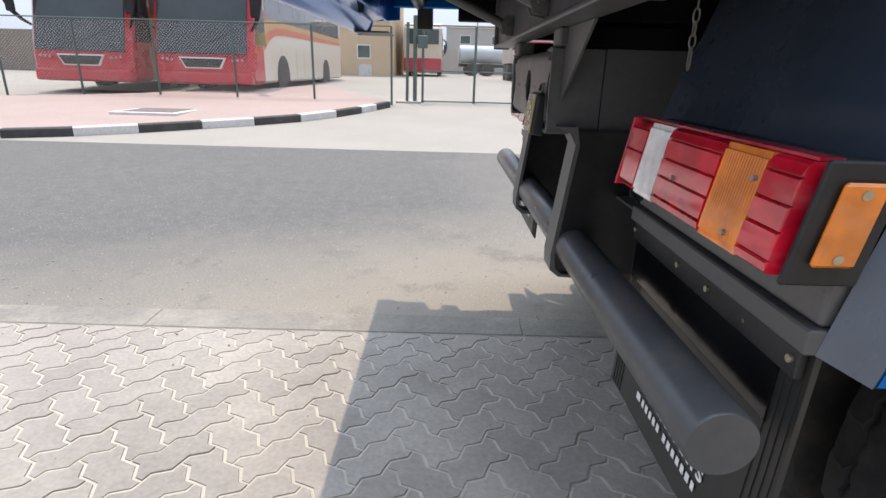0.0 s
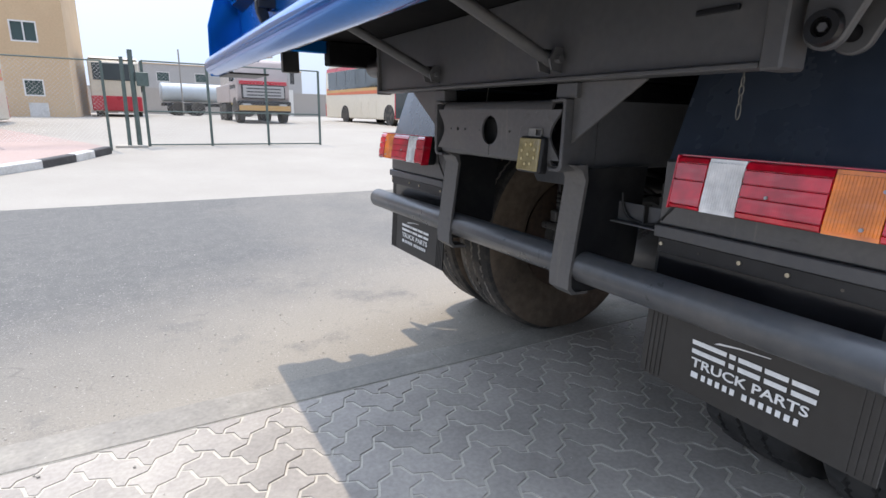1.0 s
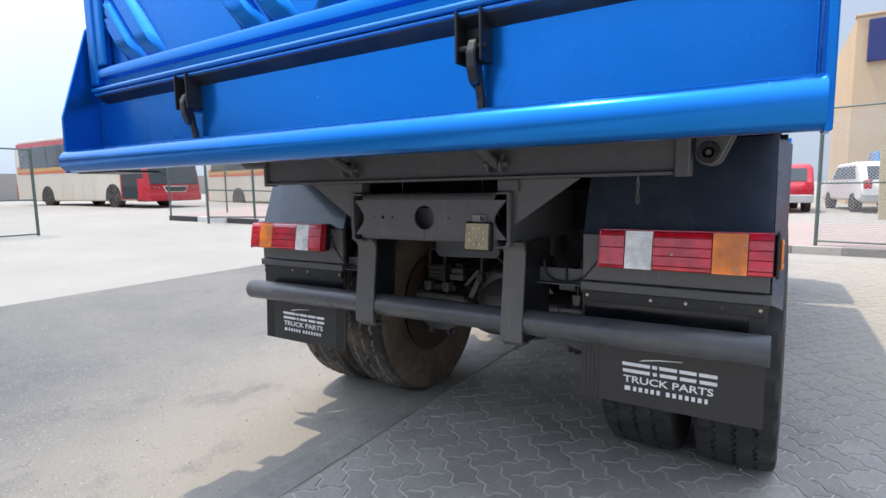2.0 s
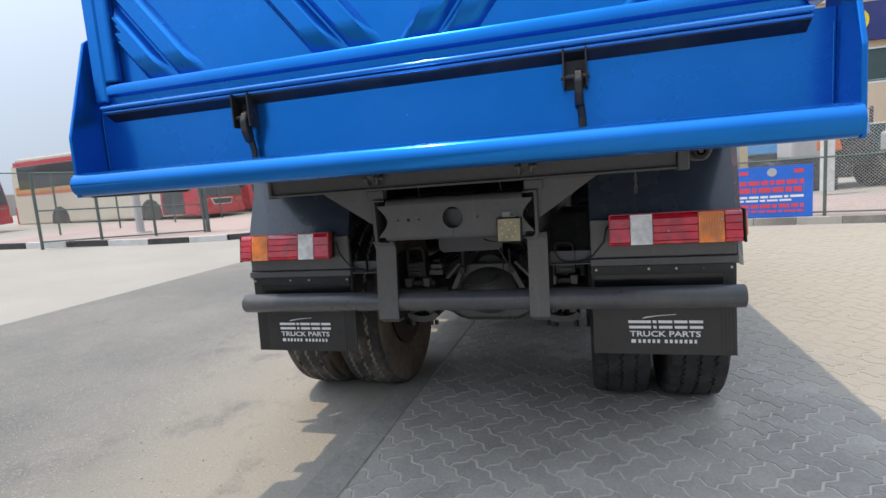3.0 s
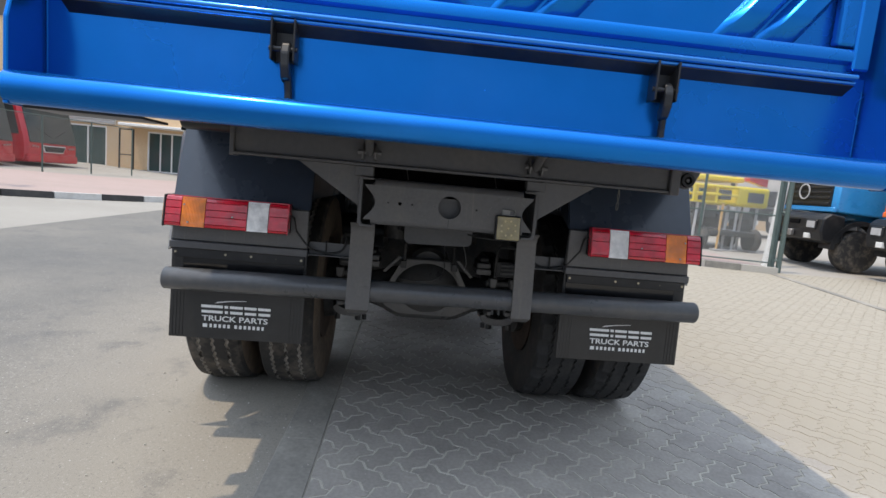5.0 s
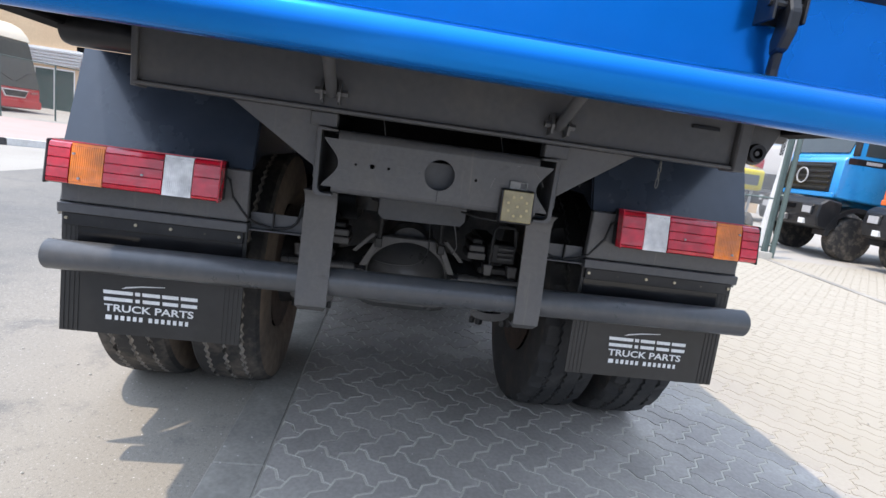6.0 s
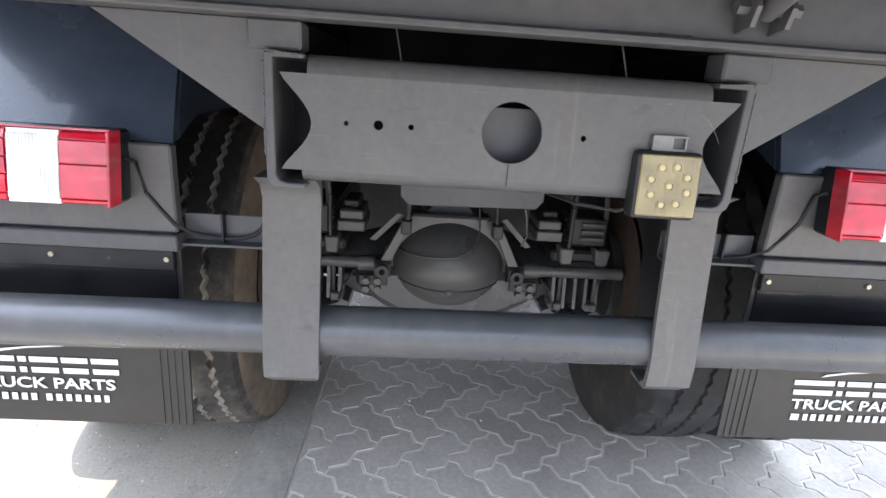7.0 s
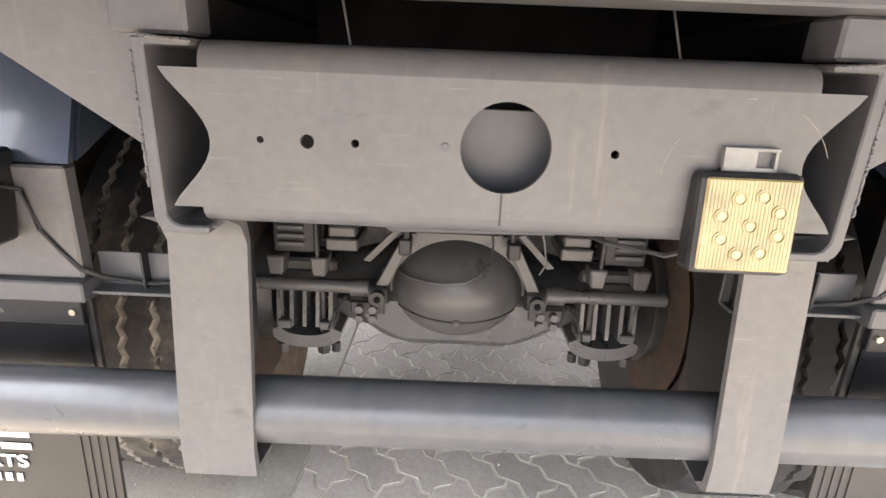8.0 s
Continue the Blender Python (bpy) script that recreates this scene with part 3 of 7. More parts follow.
def truck_body():
    # floor, bearers and sills carry the underside's shade as near-black colour
    body = part("dump_body", box(-0.33, 5.0, 0.552, 3.098, 1.62, 1.66, 0.004), SHADE_BLACK, truck, "body floor in near-black, shade put into its colour")
    both(lambda s: part("body_side", box(-0.30, 5.0, *span(s, 1.205, 1.240), 1.56, 2.36, 0.006), BLUE, truck, "glossy blue steel side wall"))
    # rail added to the side's top to hold the body's shadow edge
    both(lambda s: part("side_rail", box(-0.30, 5.0, *span(s, 1.20, 1.315), 2.362, 2.46, 0.01), BLUE, truck, "added blue box rail on the side's top, sets the shadow edge"))
    both(lambda s: part("corner_post", box(-0.395, -0.302, *span(s, 1.228, 1.288), 1.80, 2.46, 0.006), BLUE, truck, "glossy blue corner post"))
    part("body_front", box(4.96, 5.0, 0.56, 3.09, 1.665, 2.46, 0.006), BLUE, truck)
    for i in range(9):
        x = 0.75 + i * 0.5
        part("floor_bearer", box(x, x + 0.06, 0.66, 2.99, 1.54, 1.618, 0.004), SHADE_BLACK, truck)
    both(lambda s: part("long_sill", box(0.30, 5.0, *span(s, 0.36, 0.44), 1.375, 1.538, 0.004), SHADE_BLACK, truck))
    both(lambda s: part("outer_sill", box(0.05, 5.0, *span(s, 1.15, 1.25), 1.50, 1.618, 0.006), SHADE_BLACK, truck))
    # apron under the tailgate and its rolled lip
    part("rear_apron", box(-0.350, -0.335, 0.5085, 3.1415, 1.50, 1.80, 0.0), BLUE, truck, "glossy blue rear apron panel")
    lip = [(-0.345, 1.532), (-0.44, 1.528)] + [(-0.484 + 0.047 * math.cos(a), 1.477 + 0.047 * math.sin(a)) for a in [math.pi * (0.55 + 1.30 * k / 20) for k in range(21)]] + [(-0.425, 1.498), (-0.345, 1.512)]
    part("tail_lip", prism(lip, 'y', 0.503, 3.153), BLUE_LIP, truck, "rounded glossy blue lip bar", smooth=True)

    def wing(s):
        o = [(-0.508, 1.428), (-0.503, 1.665), (-0.383, 2.05), (-0.355, 2.07), (-0.27, 2.07), (-0.27, 1.51), (-0.42, 1.50), (-0.44, 1.428)]
        part("side_wing", prism(o, 'y', *span(s, 1.318, 1.332), bevel=0.003), BLUE, truck, "blue side plate")
    both(wing)
    part("cross_tube", tube([(-0.16, 0.60, 1.585), (-0.16, 3.05, 1.585)], 0.032, 16), BLACK, truck, "black tube under the body floor", smooth=True)
    # thin plate and a square tab under the lip
    part("lip_plate", box(-0.47, -0.300, 2.80, 3.128, 1.424, 1.4315, 0.001), BLACK, truck, "thin black plate under the lip")
    part("lip_tab", box(-0.170, -0.086, 3.062, 3.110, 1.458, 1.618, 0.004), BLACK, truck, "square black tab hanging under the body edge")
    for y in (3.136, 0.514):
        part("weld_bead", tube([(-0.352, y, 1.51), (-0.352, y, 1.76)], 0.0022, 6), BLUE, truck)
    # the whole lip has settled a little, more so at one end
    for ob in truck.children:
        if ob.name.startswith(("tail_lip", "lip_plate", "side_wing", "rear_apron", "weld_bead")):
            for v in ob.data.vertices:
                v.co.z -= 0.009 - 0.006 * (v.co.y - YC) / 1.3


truck_body()


def pressed_rib(s, o0, w):
    """A rounded slanting pressing on the tailgate, running out at its foot and at the side post."""
    z0, z1, slope, lim = 1.877, 2.575, 0.65, 1.14
    b = bmesh.new()
    rows = []
    for i in range(19):
        f = i / 18
        z = z0 + (z1 - z0) * f
        row = []
        for j in range(10):
            u = j / 9
            o = o0 + w * u + slope * (z - z0)
            h = 0.034 * min(1, math.sin(math.pi * u) * 1.7) ** 0.8 * min(1, f * 9 + 0.03)
            if o > lim:
                o, h = lim, -0.004
            row.append(b.verts.new((-0.375 - h, YC + s * o, z)))
        rows.append(row)
    for r0, r1 in zip(rows, rows[1:]):
        for j in range(9):
            b.faces.new((r0[j], r0[j + 1], r1[j + 1], r1[j]))
    bmesh.ops.remove_doubles(b, verts=b.verts, dist=0.0004)
    return b


def tailgate():
    g = part("tailgate", box(-0.375, -0.345, 0.60, 3.05, 1.77, 2.64, 0.004), BLUE, truck, "glossy blue pressed steel tailgate with slanting ribs")
    # bottom rail: two rolled edges and a folded band over it
    part("rail_edge", tube([(-0.425, 0.60, 1.757), (-0.425, 3.055, 1.757)], 0.013, 12), BLUE_EDGE, g, smooth=True)
    part("rail_edge", tube([(-0.420, 0.60, 1.735), (-0.420, 3.055, 1.735)], 0.008, 10), BLUE_EDGE, g, smooth=True)
    o = [(-0.376, 1.875), (-0.412, 1.870), (-0.420, 1.855), (-0.418, 1.822), (-0.400, 1.810), (-0.398, 1.785), (-0.425, 1.767), (-0.425, 1.745), (-0.376, 1.745)]
    part("bottom_rail", prism(o, 'y', 0.602, 3.048), BLUE, g, smooth=True)
    # sloping underside of the tailgate, coloured black
    part("dark_seal", prism([(-0.421, 1.729), (-0.421, 1.724), (-0.352, 1.672), (-0.352, 1.744), (-0.38, 1.744)], 'y', 0.60, 3.05), BLACK, g, "black sloping underside strip of the tailgate")

    def post(s):
        part("side_post", box(-0.416, -0.376, *span(s, 1.15, 1.222), 1.88, 2.575, 0.012, seg=2), BLUE, g)
        for o0, w in ((0.02, 0.135), (0.165, 0.135), (0.745, 0.135), (0.89, 0.135)):
            part("rib", pressed_rib(s, o0, w), BLUE, g, smooth=True)
    both(post)
    part("top_rail", box(-0.42, -0.376, 0.60, 3.05, 2.58, 2.64, 0.01), BLUE, g)
    for yc in (YC + 0.598, YC - 0.610):
        h = part("lock_bracket", box(-0.420, -0.352, yc + 0.031, yc + 0.037, 1.622, 1.745, 0.002), BLACK, truck, "black tailgate lock bracket")
        part("lock_cheek", box(-0.420, -0.352, yc - 0.037, yc - 0.031, 1.622, 1.745, 0.002), BLACK, h)
        part("pivot_pin", tube([(-0.402, yc - 0.043, 1.658), (-0.402, yc + 0.043, 1.658)], 0.008, 8), BLACK, h)
        part("bracket_back", box(-0.366, -0.353, yc - 0.0305, yc + 0.0305, 1.625, 1.745), BLACK, h)
        hook = [(-0.396, 1.684), (-0.414, 1.672), (-0.426, 1.645), (-0.424, 1.605), (-0.408, 1.570), (-0.382, 1.560), (-0.376, 1.590), (-0.384, 1.618), (-0.386, 1.660)]
        part("hook", prism(hook, 'y', yc - 0.022, yc + 0.004, bevel=0.004), BLACK, h, "black curved hook")
        part("pull_rod", tube([(-0.390, yc - 0.012, 1.585), (-0.380, yc - 0.016, 1.535), (-0.384, yc - 0.018, 1.455)], 0.012, 8), BLACK, h)



def hang_tailgate():
    before = set(bpy.data.objects)
    tailgate()
    for ob in set(bpy.data.objects) - before:
        if ob.name.startswith(("lock", "pivot", "hook", "pull", "bracket")):
            ob.data.transform(Matrix.Translation((0.008, 0.003, 0.016)))
        else:
            ob.data.transform(Matrix.Translation((0.028, YC + 0.003, 1.771)) @ Matrix.Diagonal((1, 1.018, 0.80, 1)) @ Matrix.Translation((0, -YC, -1.75)))


hang_tailgate()


def rear_frame():
    ch = part("rear_channel", box(0.245, 0.255, 0.842, 2.775, 1.374, 1.618, 0.002), GREY, truck, "dark grey cross channel under the body")
    part("channel_lip", box(0.225, 0.305, 0.842, 2.775, 1.361, 1.373, 0.003), GREY, ch)
    part("channel_end", box(0.226, 0.30, 2.762, 2.780, 1.355, 1.618, 0.003), GREY, ch)
    part("channel_end", box(0.222, 0.31, 0.795, 0.840, 1.355, 1.618, 0.005), GREY, ch)

    def side(s):
        # body hinge: a round tube on one side, a hanging lug with its pin on the other
        if s > 0:
            part("hinge_tube", tube([(0.30, YC + 0.95, 1.498), (0.30, YC + 1.158, 1.498), (0.30, YC + 1.175, 1.498), (0.30, YC + 1.181, 1.498)], [0.049, 0.049, 0.044, 0.03], 24), BLACK, truck, "short black round hinge tube", smooth=True)
        else:
            eye = [(0.747 + 0.040 * math.cos(a), 1.427 + 0.040 * math.sin(a)) for a in [math.pi * (1.0 + 0.80 * k / 12) for k in range(13)]]
            ear = [(0.790, 1.618), (0.785, 1.50)] + [(2 * 0.747 - y, z) for y, z in eye] + [(0.655, 1.535), (0.618, 1.56), (0.605, 1.618)]
            lug = part("hinge_lug", prism(ear, 'x', 0.258, 0.280, bevel=0.004), GREY, truck, "dark grey hanging hinge lug")
            part("lug_plate", prism(ear, 'x', 0.365, 0.385, bevel=0.004), GREY, lug)
            part("eye_collar", lathe([(-0.012, 0.018), (-0.012, 0.030), (0.004, 0.034), (0.004, 0.018)], (0.256, 0.747, 1.427), 'x', 24, closed=True), BLACK, lug, smooth=True)
            # near-black pin end stands for the dark hole in the collar
            part("hinge_pin", tube([(0.255, 0.747, 1.427), (0.39, 0.747, 1.427)], 0.017, 14), SHADE_BLACK, lug, smooth=True)
            part("pin_head", disc((0.254, 0.747, 1.427), 'x', 0.009, -0.006, 0.004, 6), GREY, lug)
            part("cross_pin", tube([(0.32, 0.66, 1.50), (0.32, 0.615, 1.50)], 0.024, 14), GREY, lug, smooth=True)
        # strut to the lip, with its bolted foot
        y = YC + s * 0.365
        part("strut", tube([(0.225, y, 1.418), (-0.25, y - s * 0.012, 1.622)], 0.018, 12), GREY, truck, smooth=True)
        for o in (-0.03, 0.024):
            part("strut_ear", prism([(0.244, 1.385), (0.244, 1.455), (0.215, 1.455), (0.195, 1.42), (0.205, 1.392)], 'y', y + o, y + o + 0.008), GREY, truck)
        part("strut_bolt", tube([(0.222, y - 0.05, 1.42), (0.222, y + 0.05, 1.42)], 0.011, 6), GREY, truck)
        # gusset plate
        g = [(YC + s * 0.404, 1.360), (YC + 0.005 + s * 0.672, 1.360), (YC + s * 0.404, 1.182)]
        part("gusset", prism(g, 'x', 0.292, 0.300, bevel=0.001), MEMBER, truck, "welded triangular gusset plate")
        # frame rail, a C section open inwards, and the packer on it
        o = [(0.388, 1.094), (0.398, 1.100), (0.403, 1.112), (0.403, 1.312), (0.340, 1.312), (0.340, 1.304), (0.389, 1.304), (0.388, 1.118), (0.382, 1.108), (0.372, 1.104), (0.340, 1.104), (0.340, 1.094)]
        part("frame_rail", prism([(YC + s * a, z) for a, z in o], 'x', 0.262, 0.40, bevel=0.002), GREY, truck, "dark grey chassis rail end")
        part("frame_rail", prism([(YC + s * a, z) for a, z in o], 'x', 0.402, 5.6), GREY, truck, "dark grey chassis rail")
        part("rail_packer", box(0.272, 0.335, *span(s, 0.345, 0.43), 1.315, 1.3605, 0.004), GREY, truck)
        # inner stretch of the packer: shade over the member painted as near-black
        part("rail_packer", box(0.337, 5.0, *span(s, 0.345, 0.43), 1.315, 1.3605), SHADE_BLACK, truck)
        # bumper post, a folded plate hooked round the pipe
        f = [(0.285, 1.118), (0.322, 1.10), (0.338, 1.07), (0.300, 0.76), (0.302, 0.715), (0.33, 0.692), (0.40, 0.688), (0.40, 0.698), (0.335, 0.704), (0.316, 0.722), (0.312, 0.76), (0.350, 1.07), (0.34, 1.118)]
        post = part("bumper_post", prism([(x, z - (0.012 if s > 0 else 0)) for x, z in f], 'y', *span(s, 0.332 + 0.009 * (s < 0) - 0.006 * (s > 0), 0.434)), MEMBER, truck, "folded dark grey bumper post", smooth=True)
        for v in post.data.vertices:
            if v.co.z < 0.7:
                v.co.y += 0.010 if v.co.y < YC + s * 0.38 else -0.010
        sidep = [(0.335, 1.106), (0.350, 1.05), (0.312, 0.76), (0.318, 0.72), (0.40, 0.70), (0.54, 0.71), (0.60, 0.78), (0.62, 1.106)]
        part("post_web", prism(sidep, 'y', *span(s, 0.424, 0.4325)), BLACK, truck, "black side plate of the bumper post")
    both(side)
    # pierced cross member between the rails, with notched ends
    z0, z1 = 1.127, 1.282
    MY = YC - 0.003
    n = 14
    left = [(MY + 0.382 - 0.050 * math.sin(math.pi * k / n) ** 1.3, z1 - (z1 - z0) * k / n) for k in range(n + 1)]
    right = [(2 * MY - y, z) for y, z in reversed(left)]

    def ring(y, z, r, m=20):
        return [(y + r * math.cos(2 * math.pi * k / m), z + r * math.sin(2 * math.pi * k / m)) for k in range(m)]
    holes = [ring(YC - 0.004, 1.209, 0.051, 36), ring(YC + 0.272, 1.208, 0.0042, 10), ring(YC + 0.219, 1.208, 0.008, 14), ring(YC + 0.165, 1.208, 0.0048, 10), ring(YC - 0.126, 1.208, 0.005, 10)]
    cm = part("cross_member", prism(left + right, 'x', 0.266, 0.274, holes=holes), MEMBER, truck, "dark grey pierced cross member with notched ends")
    bend = [(0.266, 1.282), (0.2674, 1.291), (0.271, 1.299), (0.277, 1.306), (0.285, 1.310), (0.295, 1.312), (0.40, 1.312), (0.40, 1.304), (0.296, 1.304), (0.288, 1.302), (0.280, 1.296), (0.2754, 1.288), (0.274, 1.282)]
    part("top_flange", prism(bend, 'y', YC - 0.335, YC + 0.335), MEMBER, cm, smooth=True)
    bend2 = [(0.266, 1.127), (0.2675, 1.120), (0.272, 1.113), (0.280, 1.108), (0.40, 1.106), (0.40, 1.113), (0.282, 1.115), (0.276, 1.120), (0.274, 1.127)]
    part("bottom_flange", prism(bend2, 'y', YC - 0.345, YC + 0.345), GREY, cm, smooth=True)
    part("filler_weld", disc((0.264, YC + 0.064, 1.208), 'x', 0.0048, 0, 0.003, 8), GREY, cm)
    # weld line below the hole, beads along the top corners, a coat's faint ring
    part("seam", box(0.2652, 0.2666, YC - 0.004, YC - 0.002, 1.120, 1.157), BLACK, cm)
    for sg in (1, -1):
        rnd = random.Random(9 + sg)
        runs = (((0.261, 0.400, 1.3135), (0.261, 0.338, 1.3085), 34), ((0.2625, 0.4032, 1.300), (0.2625, 0.4032, 1.150), 70), ((0.287, 0.404, 1.372), (0.287, 0.404, 1.316), 26), ((0.264, 0.392, 1.096), (0.275, 0.335, 1.101), 26))
        for p, q, n in runs:
            pts = [(p[0] + (q[0] - p[0]) * k / n + rnd.uniform(-0.0008, 0.0008), YC + sg * (p[1] + (q[1] - p[1]) * k / n) + rnd.uniform(-0.0006, 0.0006), p[2] + (q[2] - p[2]) * k / n + rnd.uniform(-0.0006, 0.0006)) for k in range(n + 1)]
            part("weld_bead", tube(pts, [rnd.uniform(0.0013, 0.0026) for _ in pts], 6), GREY, truck, smooth=True)
    for yy in (YC + 0.20, YC - 0.215):
        part("wire", tube([(0.42, yy + (0.02 if yy > YC else 0.012), 1.44), (0.40, yy + 0.006, 1.39), (0.38, yy - 0.01, 1.315)], 0.0016, 5), STEEL, truck)
    rnd = random.Random(21)
    pts = [(0.243 + rnd.uniform(-0.001, 0.001), YC - 0.12 - 0.0045 * k, 1.3735 + rnd.uniform(-0.001, 0.001)) for k in range(34)]
    part("weld_bead", tube(pts, [rnd.uniform(0.003, 0.0055) for _ in pts], 6), GREY, ch, smooth=True)
    for z in (1.485, 1.523):
        part("slot_bar", box(0.236, 0.2445, 0.905, 1.005, z - 0.006, z + 0.006, 0.002), BLACK, ch, "short black bar on the channel")
    # worn ring scratched round the lamp's place
    for a0, a1, r in ((8, 34, 0.094), (82, 88, 0.096), (122, 158, 0.095)):
        arc = [(0.2657, 1.553 + r * math.cos(radians(a0 + (a1 - a0) * k / 10)), 1.178 + r * math.sin(radians(a0 + (a1 - a0) * k / 10))) for k in range(11)]
        part("scratch", tube(arc, [0.0002] + [0.0004] * 9 + [0.0002], 5), DULL_ZINC, cm, "thin pale scratch")
    part("backing_plate", box(0.330, 0.337, YC - 0.120, YC + 0.110, 1.120, 1.2475, 0.001), GREY, cm, "plate close behind the round hole")
    # added black sheet; darkens what shows through the member's notches
    part("cross_panel", box(0.46, 0.47, YC - 0.334, YC + 0.334, 1.12, 1.31, 0.002), BLACK, truck)
    part("lower_bracket", prism([(YC + 0.190, 1.150), (YC + 0.190, 1.010), (YC + 0.170, 0.988), (YC - 0.150, 0.994), (YC - 0.168, 1.015), (YC - 0.168, 1.150)], 'x', 0.650, 0.660, bevel=0.002), GREY, truck, "dark grey plate under the cross member")
    part("bumper_pipe", tube([(0.366, 0.557, 0.792), (0.366, 0.561, 0.792), (0.356, 3.082, 0.778), (0.356, 3.086, 0.778)], [0.048, 0.051, 0.051, 0.048], 40), PIPE, truck, "dark grey round pipe bumper", smooth=True)


rear_frame()


def work_lamp():
    old = set(bpy.data.objects)
    lamp = part("work_lamp", box(0.212, 0.250, 1.496, 1.606, 1.083, 1.193, 0.008, seg=2), BLACK, truck, "square work lamp with a yellowed lens")
    part("lens", box(0.207, 0.213, 1.502, 1.600, 1.089, 1.187, 0.002), LAMP_GLASS, lamp, "yellowed ribbed lens")
    for k in range(25):
        y = 1.505 + k * 0.0038
        part("lens_rib", box(0.2064, 0.2072, y, y + 0.0022, 1.091, 1.185), LAMP_GLASS, lamp)
    for k in range(9):
        a = 2 * math.pi * k / 8 + 0.3
        c, h = (1.551, 1.138) if k == 8 else (1.551 + 0.032 * math.cos(a), 1.138 + 0.032 * math.sin(a))
        cup = part("reflector", disc((0.2058, c, h), 'x', 0.0046, -0.0006, 0.001, 14), CHROME, lamp)
        part("reflector_rim", lathe([(-0.001, 0.0068), (-0.001, 0.0080), (0.0008, 0.0080), (0.0008, 0.0068)], (0.2060, c, h), 'x', 20, closed=True), LAMP_GLASS, cup, smooth=True)
    br = part("bracket", box(0.226, 0.252, 1.522, 1.580, 1.193, 1.197), DULL_ZINC, lamp, "bent steel lamp bracket")
    for y in (1.522, 1.577):
        part("bracket_ear", box(0.226, 0.252, y, y + 0.003, 1.190, 1.216), DULL_ZINC, br)
    part("bracket_face", box(0.2225, 0.225, 1.546, 1.580, 1.197, 1.2155), DULL_ZINC, br)
    part("bracket_back", box(0.254, 0.257, 1.522, 1.580, 1.190, 1.2135), DULL_ZINC, br)
    part("bracket_top", box(0.222, 0.271, 1.522, 1.580, 1.214, 1.218, 0.001), DULL_ZINC, br)
    part("bracket_bolt", tube([(0.240, 1.514, 1.203), (0.240, 1.588, 1.203)], 0.0045, 8), BOLT, br)
    part("lamp_cable", tube([(0.25, 1.53, 1.12), (0.29, 1.60, 1.085), (0.33, 1.66, 1.09), (0.40, 1.70, 1.10)], 0.0035, 6), CABLE, lamp)
    for ob in set(bpy.data.objects) - old:
        ob.data.transform(Matrix.Translation((0.026, 0.0015, 0.001)) @ Matrix.Translation((0.23, 1.551, 1.138)) @ Matrix.Rotation(radians(6), 4, 'Y') @ Matrix.Diagonal((1, 1.05, 1.05, 1)) @ Matrix.Translation((-0.23, -1.551, -1.138)))


work_lamp()


